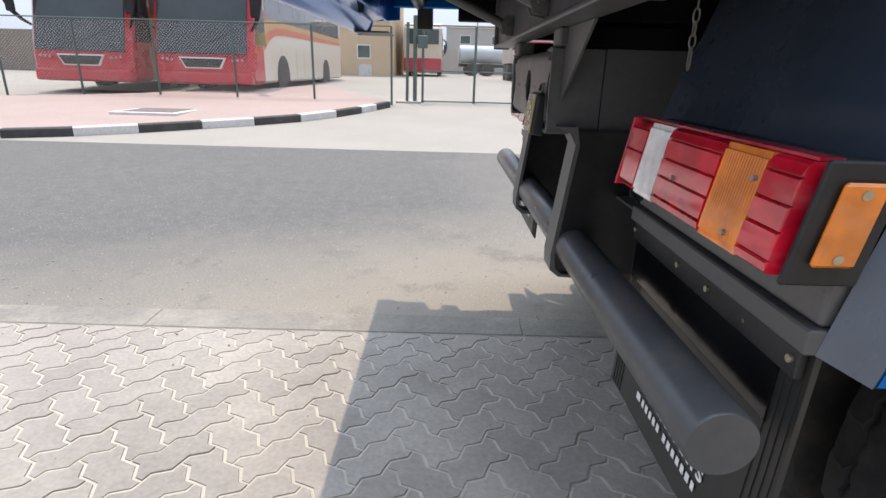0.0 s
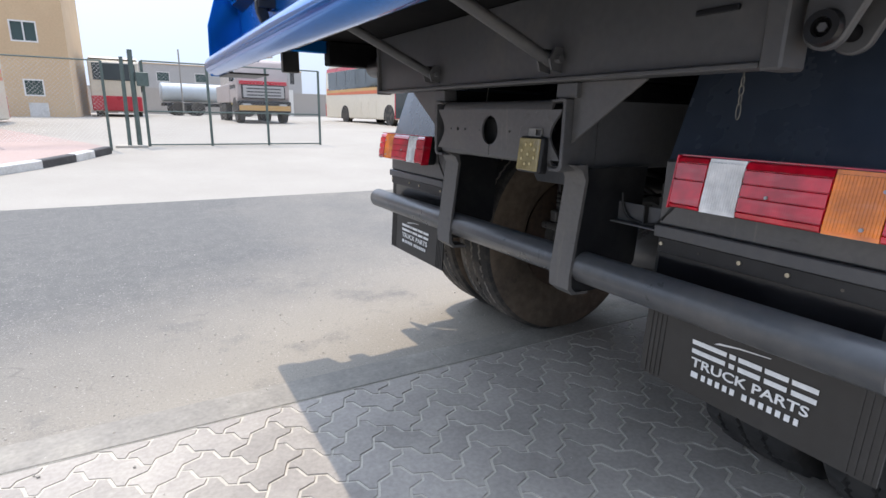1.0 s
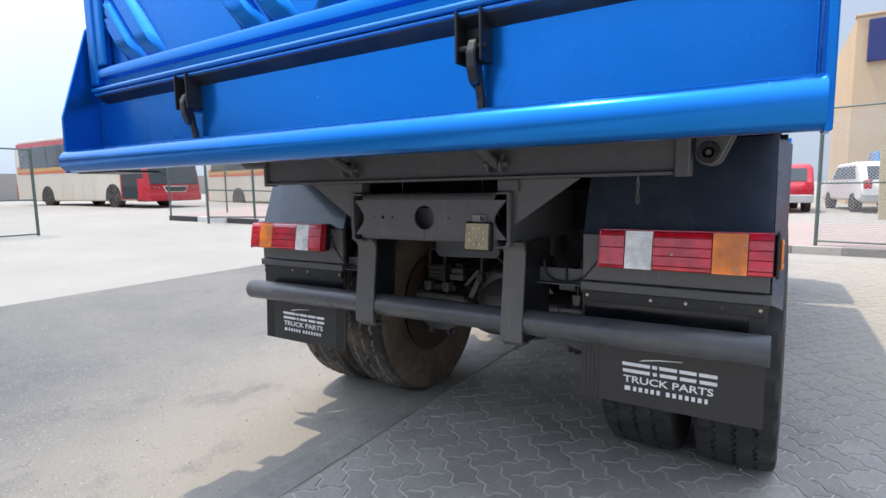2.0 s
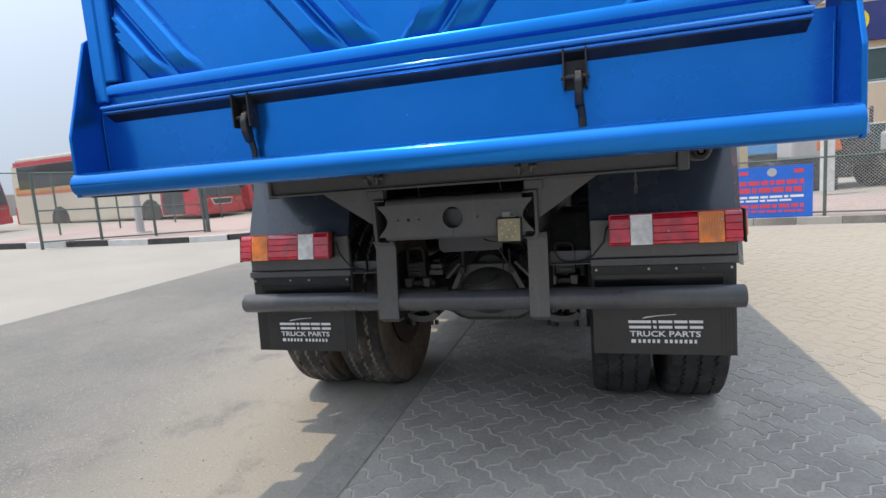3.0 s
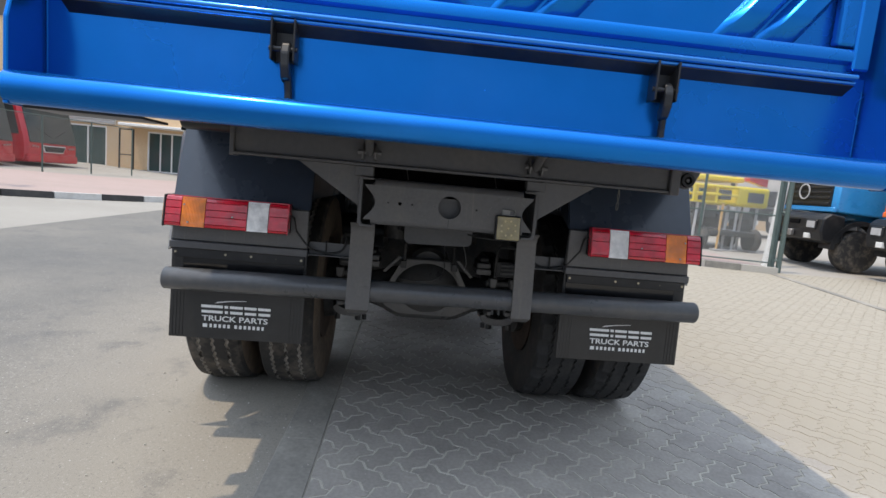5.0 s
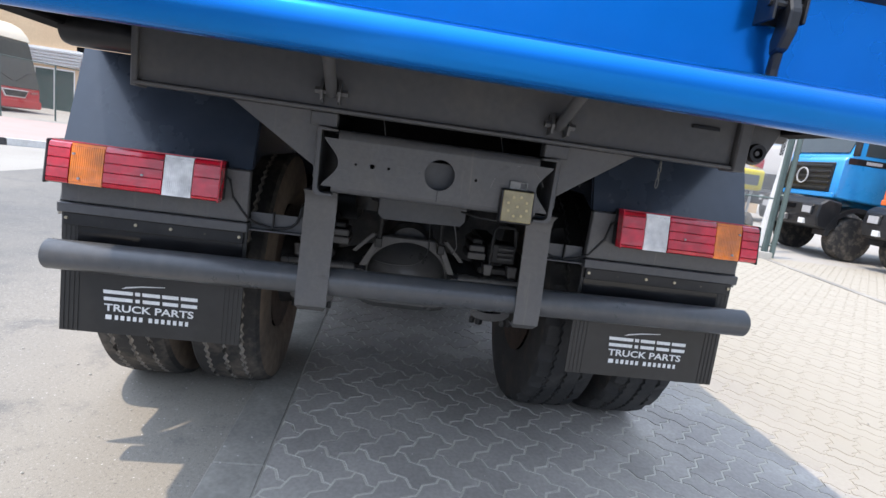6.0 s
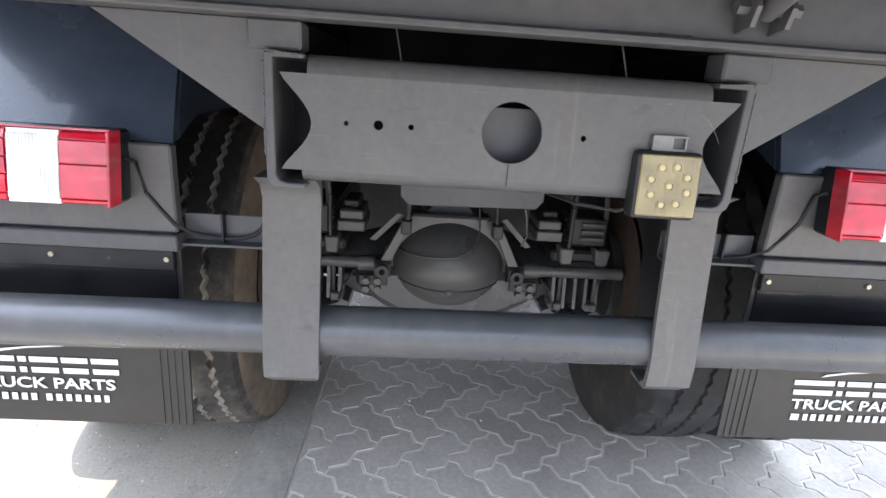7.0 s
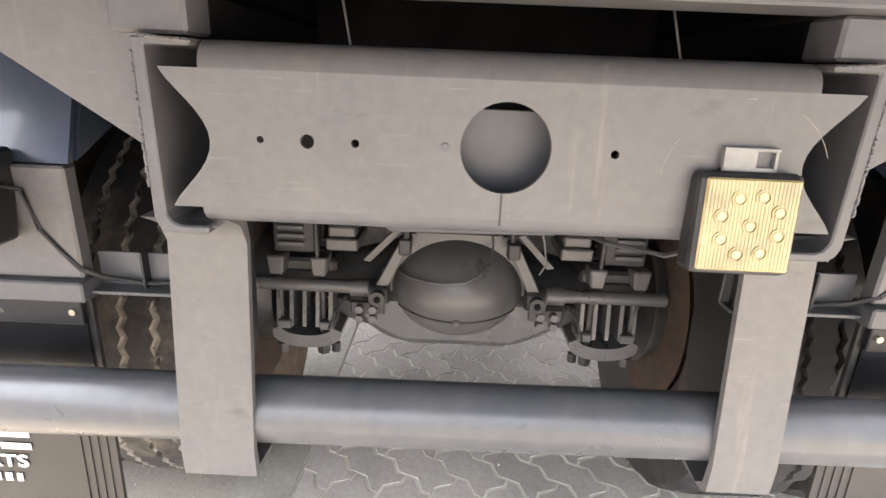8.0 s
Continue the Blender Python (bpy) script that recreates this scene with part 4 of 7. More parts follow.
def tail_light(s):
    """Combination lamp: banded lens blocks from the inner to the outer end on a black housing."""
    i0, o0 = 0.726, 1.277
    wd = o0 - i0
    at = lambda f: YC + s * (i0 + wd * f)
    sp = lambda f0, f1: (min(at(f0), at(f1)), max(at(f0), at(f1)))
    h = part("tail_light", box(0.398, 0.455, *sp(-0.008, 1.0), 1.024, 1.178, 0.006), BLACK, truck, "tail light with red, clear and amber lenses")
    z0, z1 = 1.029, 1.1755

    def grooved(zs, f0, f1):
        # flat lens with fine V grooves along it and rounded upper and lower edges
        pr = [(0.410, z0), (0.380, z0), (0.374, z0 + 0.004)]
        for z in zs:
            pr += [(0.3705, z - 0.0025), (0.3775, z - 0.0004), (0.3775, z + 0.0004), (0.3715, z + 0.0025)]
        pr += [(0.375, z1 - 0.004), (0.382, z1), (0.410, z1)]
        return prism(pr, 'y', *sp(f0, f1))

    def fluted(f0, f1, n):
        # vertical flutes between a plain upper and lower edge
        y0, y1 = sp(f0, f1)
        pr = [(0.410, y0)]
        for k in range(n):
            u = (y1 - y0) / n
            pr += [(0.3731, y0 + u * (k + 0.06)), (0.3722, y0 + u * (k + 0.3)), (0.3722, y0 + u * (k + 0.7)), (0.3731, y0 + u * (k + 0.94))]
        pr.append((0.410, y1))
        b = prism(pr, 'z', z0 + 0.010, z1 - 0.010)
        for lo, hi in ((z0, z0 + 0.0098), (z1 - 0.0098, z1)):
            for f in box(0.376, 0.410, y0, y1, lo, hi).faces:
                b.faces.new([b.verts.new(v.co) for v in f.verts])
        return b
    bands = (z0 + 0.018, z0 + 0.056, z0 + 0.090, z0 + 0.126)
    part("red_lens", grooved((z0 + 0.012, z0 + 0.082, z0 + 0.130), -0.004, 0.150), RED_LENS, h)
    part("clear_lens", fluted(0.155, 0.325, 15), CLEAR_LENS, h, "clear fluted lens")
    part("red_lens", grooved(bands, 0.330, 0.665), RED_LENS, h)
    part("amber_lens", fluted(0.670, 0.858, 16), AMBER_LENS, h, "amber fluted lens")
    part("red_lens", grooved(bands, 0.863, 0.985), RED_LENS, h)
    part("lens_lip", box(0.368, 0.412, *sp(-0.014, -0.005), z0 - 0.004, z1 + 0.004, 0.002), RED_LENS, h, "thin red lip at the lens end")
    part("lens_lip", box(0.384, 0.412, *sp(-0.004, 0.985), z1 + 0.001, z1 + 0.005), RED_LENS, h)
    for f, z in ((0.445, 1.092), (0.80, 1.052), (0.84, 1.138)):
        part("screw", disc((0.367, at(f), z), 'x', 0.0042, 0, 0.006, 10), STEEL, h)
    # side marker on the outer end
    ye = YC + s * (o0 + 0.004)
    part("end_cap", box(0.385, 0.475, min(ye - s * 0.004, ye + s * 0.006), max(ye - s * 0.004, ye + s * 0.006), 1.022, 1.180, 0.003), BLACK, h)
    part("side_marker", box(0.405, 0.455, min(ye + s * 0.006, ye + s * 0.016), max(ye + s * 0.006, ye + s * 0.016), 1.050, 1.156, 0.004), AMBER_LENS, h, "amber side marker lens")
    for z in (1.062, 1.142):
        part("screw", disc((0.430, ye + s * 0.0155, z), 'y', 0.006, -0.002, 0.002, 10), BOLT, h)
    # lead from the lamp's inner end to the frame
    yi = at(-0.01)
    way = [(0.43, yi, 1.120), (0.450, yi - s * 0.012, 1.108), (0.455, YC + s * 0.695, 1.045), (0.455, YC + s * 0.668, 1.010), (0.456, YC + s * 0.643, 0.980), (0.470, YC + s * 0.620, 0.962), (0.485, YC + s * 0.595, 0.952), (0.488, YC + s * 0.561, 0.945), (0.490, YC + s * 0.515, 0.948), (0.490, YC + s * 0.490, 0.957), (0.490, YC + s * 0.475, 0.972), (0.490, YC + s * 0.463, 0.998), (0.490, YC + s * 0.460, 1.030)]
    part("lamp_lead", tube(way, 0.0045, 7), CABLE, h, smooth=True)
    part("cable_tie", box(0.480, 0.513, *span(s, 0.555, 0.559), 0.934, 1.003), CABLE, h)


def lean_lamp(s):
    """The lamp's face leans, its lower edge standing proud; each side hangs at its own height."""
    before = set(bpy.data.objects)
    tail_light(s)
    dz = -0.018 if s > 0 else -0.004
    for ob in set(bpy.data.objects) - before:
        for v in ob.data.vertices:
            if not ob.name.startswith(("lamp_lead", "cable_tie")):
                v.co.z = 1.102 + (v.co.z - 1.102) * 0.915
                v.co.x += (v.co.z - 1.07) * 0.17
            v.co.y += 0.007
            v.co.z += dz


both(lean_lamp)

FACE = Matrix(((0, 0, -1, 0), (-1, 0, 0, 0), (0, 1, 0, 0), (0, 0, 0, 1)))


def mudguard(s):
    a, c = 0.637, 1.268
    carrier = part("lamp_carrier", box(0.462, 0.492, *span(s, a, c), 0.965, 1.150, 0.004), MEMBER, truck, "dark grey folded sheet lamp carrier")
    part("carrier_step", box(0.448, 0.500, *span(s, a - 0.004, c + 0.006), 0.928, 0.963, 0.003), GREY, carrier)
    part("carrier_arm", box(0.505, 0.511, *span(s, 0.42, a), 0.938, 1.000, 0.001), GREY, carrier, "grey steel carrier arm")
    part("arm_flange", box(0.470, 0.504, *span(s, 0.42, a), 0.936, 0.942, 0.001), GREY, carrier)
    # guard over the tyres: sloped back, angled outer corner, flat top
    back = [(0.475, 1.152), (0.60, 1.497), (0.612, 1.497), (0.487, 1.152)]
    guard = part("mudguard", prism(back, 'y', *span(s, a, c + 0.002)), FENDER, truck, "blue-black sheet mudguard")
    b = bmesh.new()
    q = [(0.462, c + 0.0065, 0.930), (0.598, c + 0.003, 1.497), (0.655, c + 0.044, 1.465), (0.515, c + 0.040, 0.905)]
    vs = [b.verts.new((x, YC + s * o, z)) for x, o, z in q] + [b.verts.new((x + 0.012, YC + s * (o - 0.006), z)) for x, o, z in q]
    for f in ((0, 1, 2, 3), (7, 6, 5, 4), (0, 4, 5, 1), (1, 5, 6, 2), (2, 6, 7, 3), (3, 7, 4, 0)):
        b.faces.new([vs[i] for i in f])
    # this corner takes a paler colour than the rest of the guard
    part("angled_corner", b, PALE_GUARD, guard, "pale blue-grey angled corner of the mudguard")
    part("guard_side", prism([(0.520, 0.907), (0.657, 1.44), (0.70, 1.49), (2.20, 1.49), (2.42, 1.0), (2.05, 1.10), (1.45, 1.16), (0.95, 1.02), (0.80, 0.907)], 'y', *span(s, c + 0.030, c + 0.040)), BLUE, guard, "glossy blue outer side of the mudguard")
    # added sheet closing the guard's front against stray light
    part("guard_front", box(2.201, 2.215, *span(s, a, c + 0.029), 0.90, 1.481), FENDER, guard)
    # guard top in near-black, its shade put into the colour
    part("guard_top", box(0.60, 2.20, *span(s, a, c + 0.029), 1.482, 1.4965), SHADE_BLACK, guard)
    # added inner sheet, closes the bright slit over the tyres
    part("inner_skirt", prism([(0.495, 1.155), (0.612, 1.480), (2.20, 1.480), (2.34, 1.0), (2.16, 1.0), (1.80, 1.205), (0.75, 1.205), (0.60, 1.20)], 'y', *span(s, a - 0.002, a + 0.006)), FENDER, guard)
    # rubber flap on its clamp strip
    fo = [(0.470, 0.926), (0.466, 0.72), (0.456, 0.495), (0.464, 0.494), (0.474, 0.72), (0.479, 0.926)]
    flap = part("mud_flap", prism(fo, 'y', *span(s, a, c)), FLAP, truck, "black rubber mud flap with white printing")
    part("clamp_strip", box(0.456, 0.469, *span(s, a + 0.01, c - 0.01), 0.884, 0.927, 0.002), BLACK, flap)
    sheet = [(0.4655, 0.883), (0.4640, 0.790), (0.4678, 0.785), (0.4705, 0.883)]
    part("gloss_sheet", prism(sheet, 'y', *span(s, a + 0.012, c - 0.055)), GLOSS_BLACK, flap, "glossy black upper sheet of the flap")
    for o in (0.660, 0.896, 1.015, 1.245):
        part("bolt", disc((0.456, YC + s * o, 0.909), 'x', 0.0058, -0.005, 0.002, 8), BOLT, flap, "pale zinc bolt")
    for o in (0.780, 1.13):
        part("bolt_hole", disc((0.456, YC + s * o, 0.906), 'x', 0.004, -0.001, 0.002, 8), RUBBER, flap)
    for o in (0.652, 0.668, 0.684, 0.70, 1.205, 1.221, 1.237, 1.253):
        r = [(0.4679, 0.88), (0.4642, 0.72), (0.4537, 0.500), (0.458, 0.500), (0.468, 0.72), (0.472, 0.88)]
        part("moulded_rib", prism(r, 'y', *span(s, o, o + 0.006)), FLAP, flap)
    # printing: a block mark, a line of words, a row of bars
    yc = YC + s * 0.960
    slope = Matrix.Translation((0.4605, yc, 0.62)) @ Matrix.Rotation(radians(2.7), 4, 'Y') @ FACE
    x = -0.158
    for wdt in (0.098, 0.014, 0.058, 0.054, 0.056):
        for h0, h1 in ((0.0, 0.013), (0.026, 0.039)):
            b = prism([(x - h0 * 0.1, h0), (x + wdt, h0), (x + wdt, h1), (x - h1 * 0.1, h1)], 'z', 0.001, 0.002)
            bmesh.ops.transform(b, matrix=slope, verts=b.verts)
            part("block_mark", b, WHITE_INK, flap, "white block-shaped company mark")
        x += wdt + 0.011
    sw = [(-0.10, 0.048), (-0.03, 0.060), (0.05, 0.067), (0.05, 0.069), (-0.03, 0.064), (-0.085, 0.056)]
    b = prism(sw, 'z', 0.001, 0.002)
    bmesh.ops.transform(b, matrix=slope, verts=b.verts)
    part("swoosh", b, WHITE_INK, flap)
    b = text_mesh("TRUCK PARTS", 0.046)
    bmesh.ops.transform(b, matrix=slope @ Matrix.Translation((0, -0.027, 0.0015)) @ Matrix.Diagonal((1.06, 0.80, 1, 1)), verts=b.verts)
    part("lettering", b, WHITE_INK, flap, "white words TRUCK PARTS")
    x = -0.150
    for wdt in (0.026, 0.014, 0.016, 0.015, 0.015, 0.015, -0.012, 0.016, 0.016, 0.015, 0.015, 0.015, 0.016, 0.013):
        if wdt > 0:
            b = box(x, x + wdt * 0.8, -0.070, -0.053, 0.001, 0.002)
            bmesh.ops.transform(b, matrix=slope, verts=b.verts)
            part("print_bar", b, WHITE_INK, flap)
            x += wdt + 0.006
        else:
            x -= wdt



def hang_guard(s):
    """One side's guard and flap, the whole hanging a little lower on one side."""
    before = set(bpy.data.objects)
    mudguard(s)
    for ob in set(bpy.data.objects) - before:
        ob.data.transform(Matrix.Translation((-0.006, 0.011, -0.022 if s > 0 else -0.004)))


both(hang_guard)

AX, AZ, TR = 1.33, 0.585, 0.605


def tyre_mesh(w, lugs=False):
    """A road tyre about the y axis, its middle at the origin, with zigzag tread grooves; lugs: cross-cut shoulders too."""
    b = bmesh.new()
    n = 160
    hw = w / 2
    prof = [(-hw * 0.80, 0.30, 0), (-hw * 0.97, 0.36, 0), (-hw, 0.43, 0), (-hw * 0.975, 0.50, 0), (-hw * 0.93, 0.532, 0), (-hw * 0.84, 0.548, 2)]
    for g in (-0.48, 0.0, 0.48):
        c = g * hw
        prof += [(c - 0.0085, 0.555, 1), (c - 0.005, 0.545, 1), (c + 0.005, 0.545, 1), (c + 0.0085, 0.555, 1)]
    prof += [(-y, r, g) for y, r, g in reversed(prof[:6])]
    rings = []
    for k in range(n):
        a = 2 * math.pi * k / n
        z = 0.005 * (1 if k % 2 else -1)
        cut = lugs and k % 8 in (0, 1, 2)
        ring = []
        for i, (y, r, g) in enumerate(prof):
            rr = r - (0.014 if cut and (g == 2 or i in (6, len(prof) - 7)) else 0)
            ring.append(b.verts.new((rr * math.cos(a), y + (z if g == 1 else 0), rr * math.sin(a))))
        rings.append(ring)
    for k in range(n):
        p, q = rings[k], rings[(k + 1) % n]
        for i in range(len(prof) - 1):
            f = b.faces.new((p[i], p[i + 1], q[i + 1], q[i]))
            f.material_index = 1 if i < 4 or i >= len(prof) - 5 else (2 if i in (6, 7, 8, 10, 11, 12, 14, 15, 16) else 0)
    bmesh.ops.scale(b, vec=(TR / 0.555, 1, TR / 0.555), verts=b.verts)
    if lugs:
        bmesh.ops.rotate(b, cent=(0, 0, 0), matrix=Matrix.Rotation(radians(7), 3, 'Y'), verts=b.verts)
    # flat and a little bulged where it bears the load
    for v in b.verts:
        low = max(0.0, -v.co.z - 0.30) / 0.30
        v.co.y *= 1 + 0.07 * low * low
        v.co.z = max(v.co.z, -AZ - 0.001)
    return b


SAND = material("pale_sand_in_grooves", (0.33, 0.30, 0.26), 0.9, 0, 0.3, 60, 14, 0.2, 0.002, other=(0.05, 0.045, 0.04), other_at=(0.50, 0.60))
DARK_WALL = material("dark_worn_sidewall", (0.030, 0.028, 0.026), 0.7, 0, 0.25, 30, 5, 0.25, 0.002, other=(0.085, 0.066, 0.052), other_at=(0.52, 0.70))
BARE_RUBBER = material("clean_tyre_rubber", (0.020, 0.020, 0.020), 0.7, 0, 0.25, 45, 6, 0.3, 0.003, other=(0.055, 0.052, 0.048), other_at=(0.5, 0.75))


def wheels():
    tm = {}
    for s in (1, -1):
        for o in (1.187, 0.795):
            w = thing("wheel", Matrix(), "", "")
            w.parent = truck
            w.location = (AX, YC + s * o + (0.03 if s < 0 else 0), AZ)
            if "t" not in tm:
                tm["t"] = mesh_of(tyre_mesh(0.32), "tyre", [RUBBER, SIDEWALL, SAND], True)
                tm["lug"] = mesh_of(tyre_mesh(0.32, True), "tyre", [BARE_RUBBER, DARK_WALL, BARE_RUBBER], True)
                rim = lathe([(-0.14, 0.328), (-0.13, 0.30), (-0.05, 0.27), (-0.03, 0.22), (0.0, 0.20), (0.02, 0.12), (0.03, 0.12), (0.05, 0.20), (0.06, 0.27), (0.13, 0.30), (0.14, 0.328)], (0, 0, 0), 'y', 48)
                tm["r"] = mesh_of(rim, "rim", [RUST], True)
            t = new("tyre", tm["t" if s > 0 else "lug"])
            t.parent = w
            tagged(t, "dusty worn black tyre with brown sidewalls" if s > 0 else "black tyre with blocky shoulders and dark sidewalls")
            r = new("rim", tm["r"])
            r.parent = w


wheels()


AG, YA = 1.31, 1.847


def axle():
    """Banjo axle: bulging differential cover, tapering tubes, springs clamped over it, brake gear behind."""
    ax = part("axle_housing", lathe([(-0.62, 0.085), (-0.60, 0.08), (-0.42, 0.08), (-0.34, 0.09), (-0.27, 0.11), (-0.20, 0.13), (-0.10, 0.14), (0, 0.145), (0.10, 0.14), (0.20, 0.13), (0.27, 0.11), (0.34, 0.09), (0.42, 0.08), (0.60, 0.08), (0.62, 0.085)], (AG, YA, 0.63), 'y', 40), AXLE, truck, "dusty black rear axle with a bulging differential", smooth=True)
    bulb = bmesh.new()
    bmesh.ops.create_uvsphere(bulb, u_segments=48, v_segments=28, radius=1.0)
    for v in bulb.verts:
        # flatter below, and drawn up into the neck above
        v.co.z = v.co.z * (0.182 if v.co.z < 0 else 0.185)
        v.co.y *= 0.232 - 0.10 * max(0, v.co.z / 0.185) ** 2 * 0.185
        v.co.x *= 0.270
    bmesh.ops.translate(bulb, vec=(AG, YA, 0.650), verts=bulb.verts)
    part("differential_cover", bulb, DIFF, ax, "smooth dusty differential cover", smooth=True)
    # shoulder plate round the cover's top, with its bolts
    sh = [(-0.235, 0.655), (-0.222, 0.70), (-0.165, 0.795), (-0.142, 0.835), (0.142, 0.835), (0.165, 0.795), (0.222, 0.70), (0.235, 0.655), (0.19, 0.60), (-0.19, 0.60)]
    part("cover_flange", prism([(YA + y, z) for y, z in sh], 'x', AG - 0.135, AG - 0.05, bevel=0.008), DIFF, ax)
    for k in range(5):
        for sg in (1, -1):
            f = k / 4
            part("flange_bolt", disc((AG - 0.136, YA + sg * (0.222 - 0.085 * f), 0.705 + 0.115 * f), 'x', 0.009, -0.012, 0.004, 6), DIFF, ax)
    # pressed seam round the lower third, and the plug on it
    pts = []
    for k in range(25):
        an = math.pi * (0.14 + 0.72 * k / 24)
        zc = -0.20 - 0.10 * math.sin(an)
        r = math.sqrt(1 - zc * zc) * 1.004
        pts.append((AG - 0.270 * r * math.sin(an), YA - 0.232 * r * math.cos(an), 0.650 + 0.182 * zc))
    part("cover_seam", tube(pts, 0.0028, 6), AXLE, ax, smooth=True)
    pan = [(2.20, 0.585), (2.11, 0.500), (2.02, 0.455), (1.67, 0.455), (1.55, 0.510), (1.49, 0.560), (1.52, 0.640), (2.17, 0.640)]
    part("housing_pan", prism(pan, 'x', AG - 0.16, AG + 0.10, bevel=0.03), DIFF, ax, "dusty lower half of the axle housing", smooth=True)
    part("drain_plug", disc((AG - 0.256, YA, 0.596), 'x', 0.011, -0.010, 0.02, 14), AXLE, ax)
    part("plug_core", disc((AG - 0.267, YA, 0.596), 'x', 0.006, -0.003, 0.004, 6), DIFF, ax)
    part("neck", lathe([(-0.12, 0.10), (-0.10, 0.125), (0.0, 0.14), (0.14, 0.15), (0.2, 0.15)], (AG + 0.04, YA, 0.78), 'x', 28), AXLE, ax, smooth=True)
    part("breather_hose", tube([(AG - 0.13, YA + 0.20, 0.712), (AG - 0.20, YA + 0.15, 0.712), (AG - 0.235, YA + 0.10, 0.712), (AG - 0.262, YA + 0.04, 0.716), (AG - 0.262, YA - 0.02, 0.725), (AG - 0.245, YA - 0.06, 0.742), (AG - 0.21, YA - 0.09, 0.770), (AG - 0.17, YA - 0.10, 0.805), (AG - 0.13, YA - 0.098, 0.86), (AG - 0.12, YA - 0.09, 0.98)], 0.0035, 8), DIFF, ax, "thin dusty breather hose", smooth=True)
    for s in (1, -1):
        y = lambda o: YA + s * o
        # lower web of the housing, running out to the spring saddle
        w = [(y(0.135), 0.47), (y(0.17), 0.52), (y(0.25), 0.575), (y(0.38), 0.60), (y(0.385), 0.555), (y(0.34), 0.525), (y(0.26), 0.500), (y(0.17), 0.452)]
        part("housing_web", prism(w, 'x', AG - 0.12, AG + 0.05, bevel=0.006), AXLE, ax)
        c = y(0.46)
        sp = part("leaf_spring", box(AG - 0.10, AG + 0.75, c - 0.045, c + 0.045, 0.735, 0.750, 0.003), AXLE, truck, "stacked black leaf spring")
        for k in range(1, 6):
            part("leaf", box(AG - 0.10, AG + 0.75 - 0.06 * k, c - 0.045, c + 0.045, 0.735 + 0.019 * k, 0.750 + 0.019 * k, 0.003), AXLE, sp)
        # clamp blocks over the leaves: a slotted outer one and a stepped inner one
        ob = part("clamp_block", box(AG - 0.175, AG - 0.02, y(0.487) - 0.063, y(0.487) + 0.063, 0.762, 0.862, 0.006), AXLE, sp)
        for k in range(3):
            part("slot_bar", box(AG - 0.188, AG - 0.171, y(0.495) - 0.040, y(0.495) + 0.040, 0.785 + 0.025 * k, 0.798 + 0.025 * k, 0.002), DIFF, ob)
        part("block_web", box(AG - 0.192, AG - 0.176, y(0.418) - 0.005, y(0.418) + 0.005, 0.75, 0.90, 0.002), AXLE, ob)
        part("block_hoop", tube([(AG - 0.16, y(0.545), 0.855), (AG - 0.16, y(0.54), 0.935), (AG - 0.16, y(0.525), 0.955), (AG - 0.16, y(0.445), 0.955), (AG - 0.16, y(0.43), 0.935), (AG - 0.16, y(0.425), 0.855)], 0.011, 8), AXLE, ob, smooth=True)
        ib = part("clamp_block", box(AG - 0.165, AG + 0.02, y(0.35) - 0.048, y(0.35) + 0.048, 0.768, 0.806, 0.005), DIFF, sp)
        part("block_step", box(AG - 0.155, AG + 0.02, y(0.35) - 0.042, y(0.35) + 0.042, 0.807, 0.842, 0.006), DIFF, ib)
        part("block_cap", box(AG - 0.12, AG + 0.02, y(0.355) - 0.028, y(0.355) + 0.028, 0.843, 0.870, 0.006), AXLE, ib)
        for o in (0.412, 0.540):
            part("stud_foot", prism([(y(o) - 0.020, 0.697), (y(o) + 0.020, 0.697), (y(o) + 0.026, 0.757), (y(o) - 0.026, 0.757)], 'x', AG - 0.20, AG - 0.13, bevel=0.005), DIFF, sp)
            part("stud", tube([(AG - 0.165, y(o), 0.44), (AG - 0.165, y(o), 0.70)], 0.011, 8), AXLE, sp)
            part("stud_nut", disc((AG - 0.165, y(o), 0.445), 'z', 0.019, -0.018, 0.012, 6), AXLE, sp)
        part("spring_saddle", box(AG - 0.15, AG + 0.15, min(y(0.37), y(0.57)), max(y(0.37), y(0.57)), 0.690, 0.734, 0.01), AXLE, sp)
        # finned lower saddle with its curved strap
        for k in range(5):
            yy = y(0.385 + 0.040 * k)
            part("saddle_rib", prism([(AG - 0.19, 0.525), (AG - 0.17, 0.640), (AG - 0.08, 0.640), (AG - 0.08, 0.51)], 'y', yy - 0.006, yy + 0.006), DIFF, sp)
        lower = [(y(0.352), 0.512)] + [(y(0.460 - 0.105 * math.cos(math.pi * k / 10)), 0.495 - 0.042 * math.sin(math.pi * k / 10)) for k in range(11)] + [(y(0.565), 0.512)] + [(y(0.460 + 0.080 * math.cos(math.pi * k / 10)), 0.524 - 0.030 * math.sin(math.pi * k / 10)) for k in range(11)]
        part("lower_saddle", prism(lower, 'x', AG - 0.19, AG + 0.10), DIFF, sp, smooth=True)
        for o in (0.395, 0.525):
            part("saddle_foot", box(AG - 0.20, AG - 0.12, y(o) - 0.022, y(o) + 0.022, 0.520, 0.548, 0.004), DIFF, sp)
        for o in (0.375, 0.42, 0.54):
            part("nut", disc((AG - 0.16, y(o), 0.447), 'z', 0.015, -0.016, 0.014, 6), AXLE, sp)
        # brake gear
        cam_t = part("brake_camshaft", tube([(AG - 0.19, y(0.262), 0.665), (AG - 0.19, y(0.318), 0.665), (AG - 0.19, y(0.319), 0.666), (AG - 0.19, y(0.62), 0.667)], [0.027, 0.027, 0.020, 0.020], 16), DIFF, truck, smooth=True)
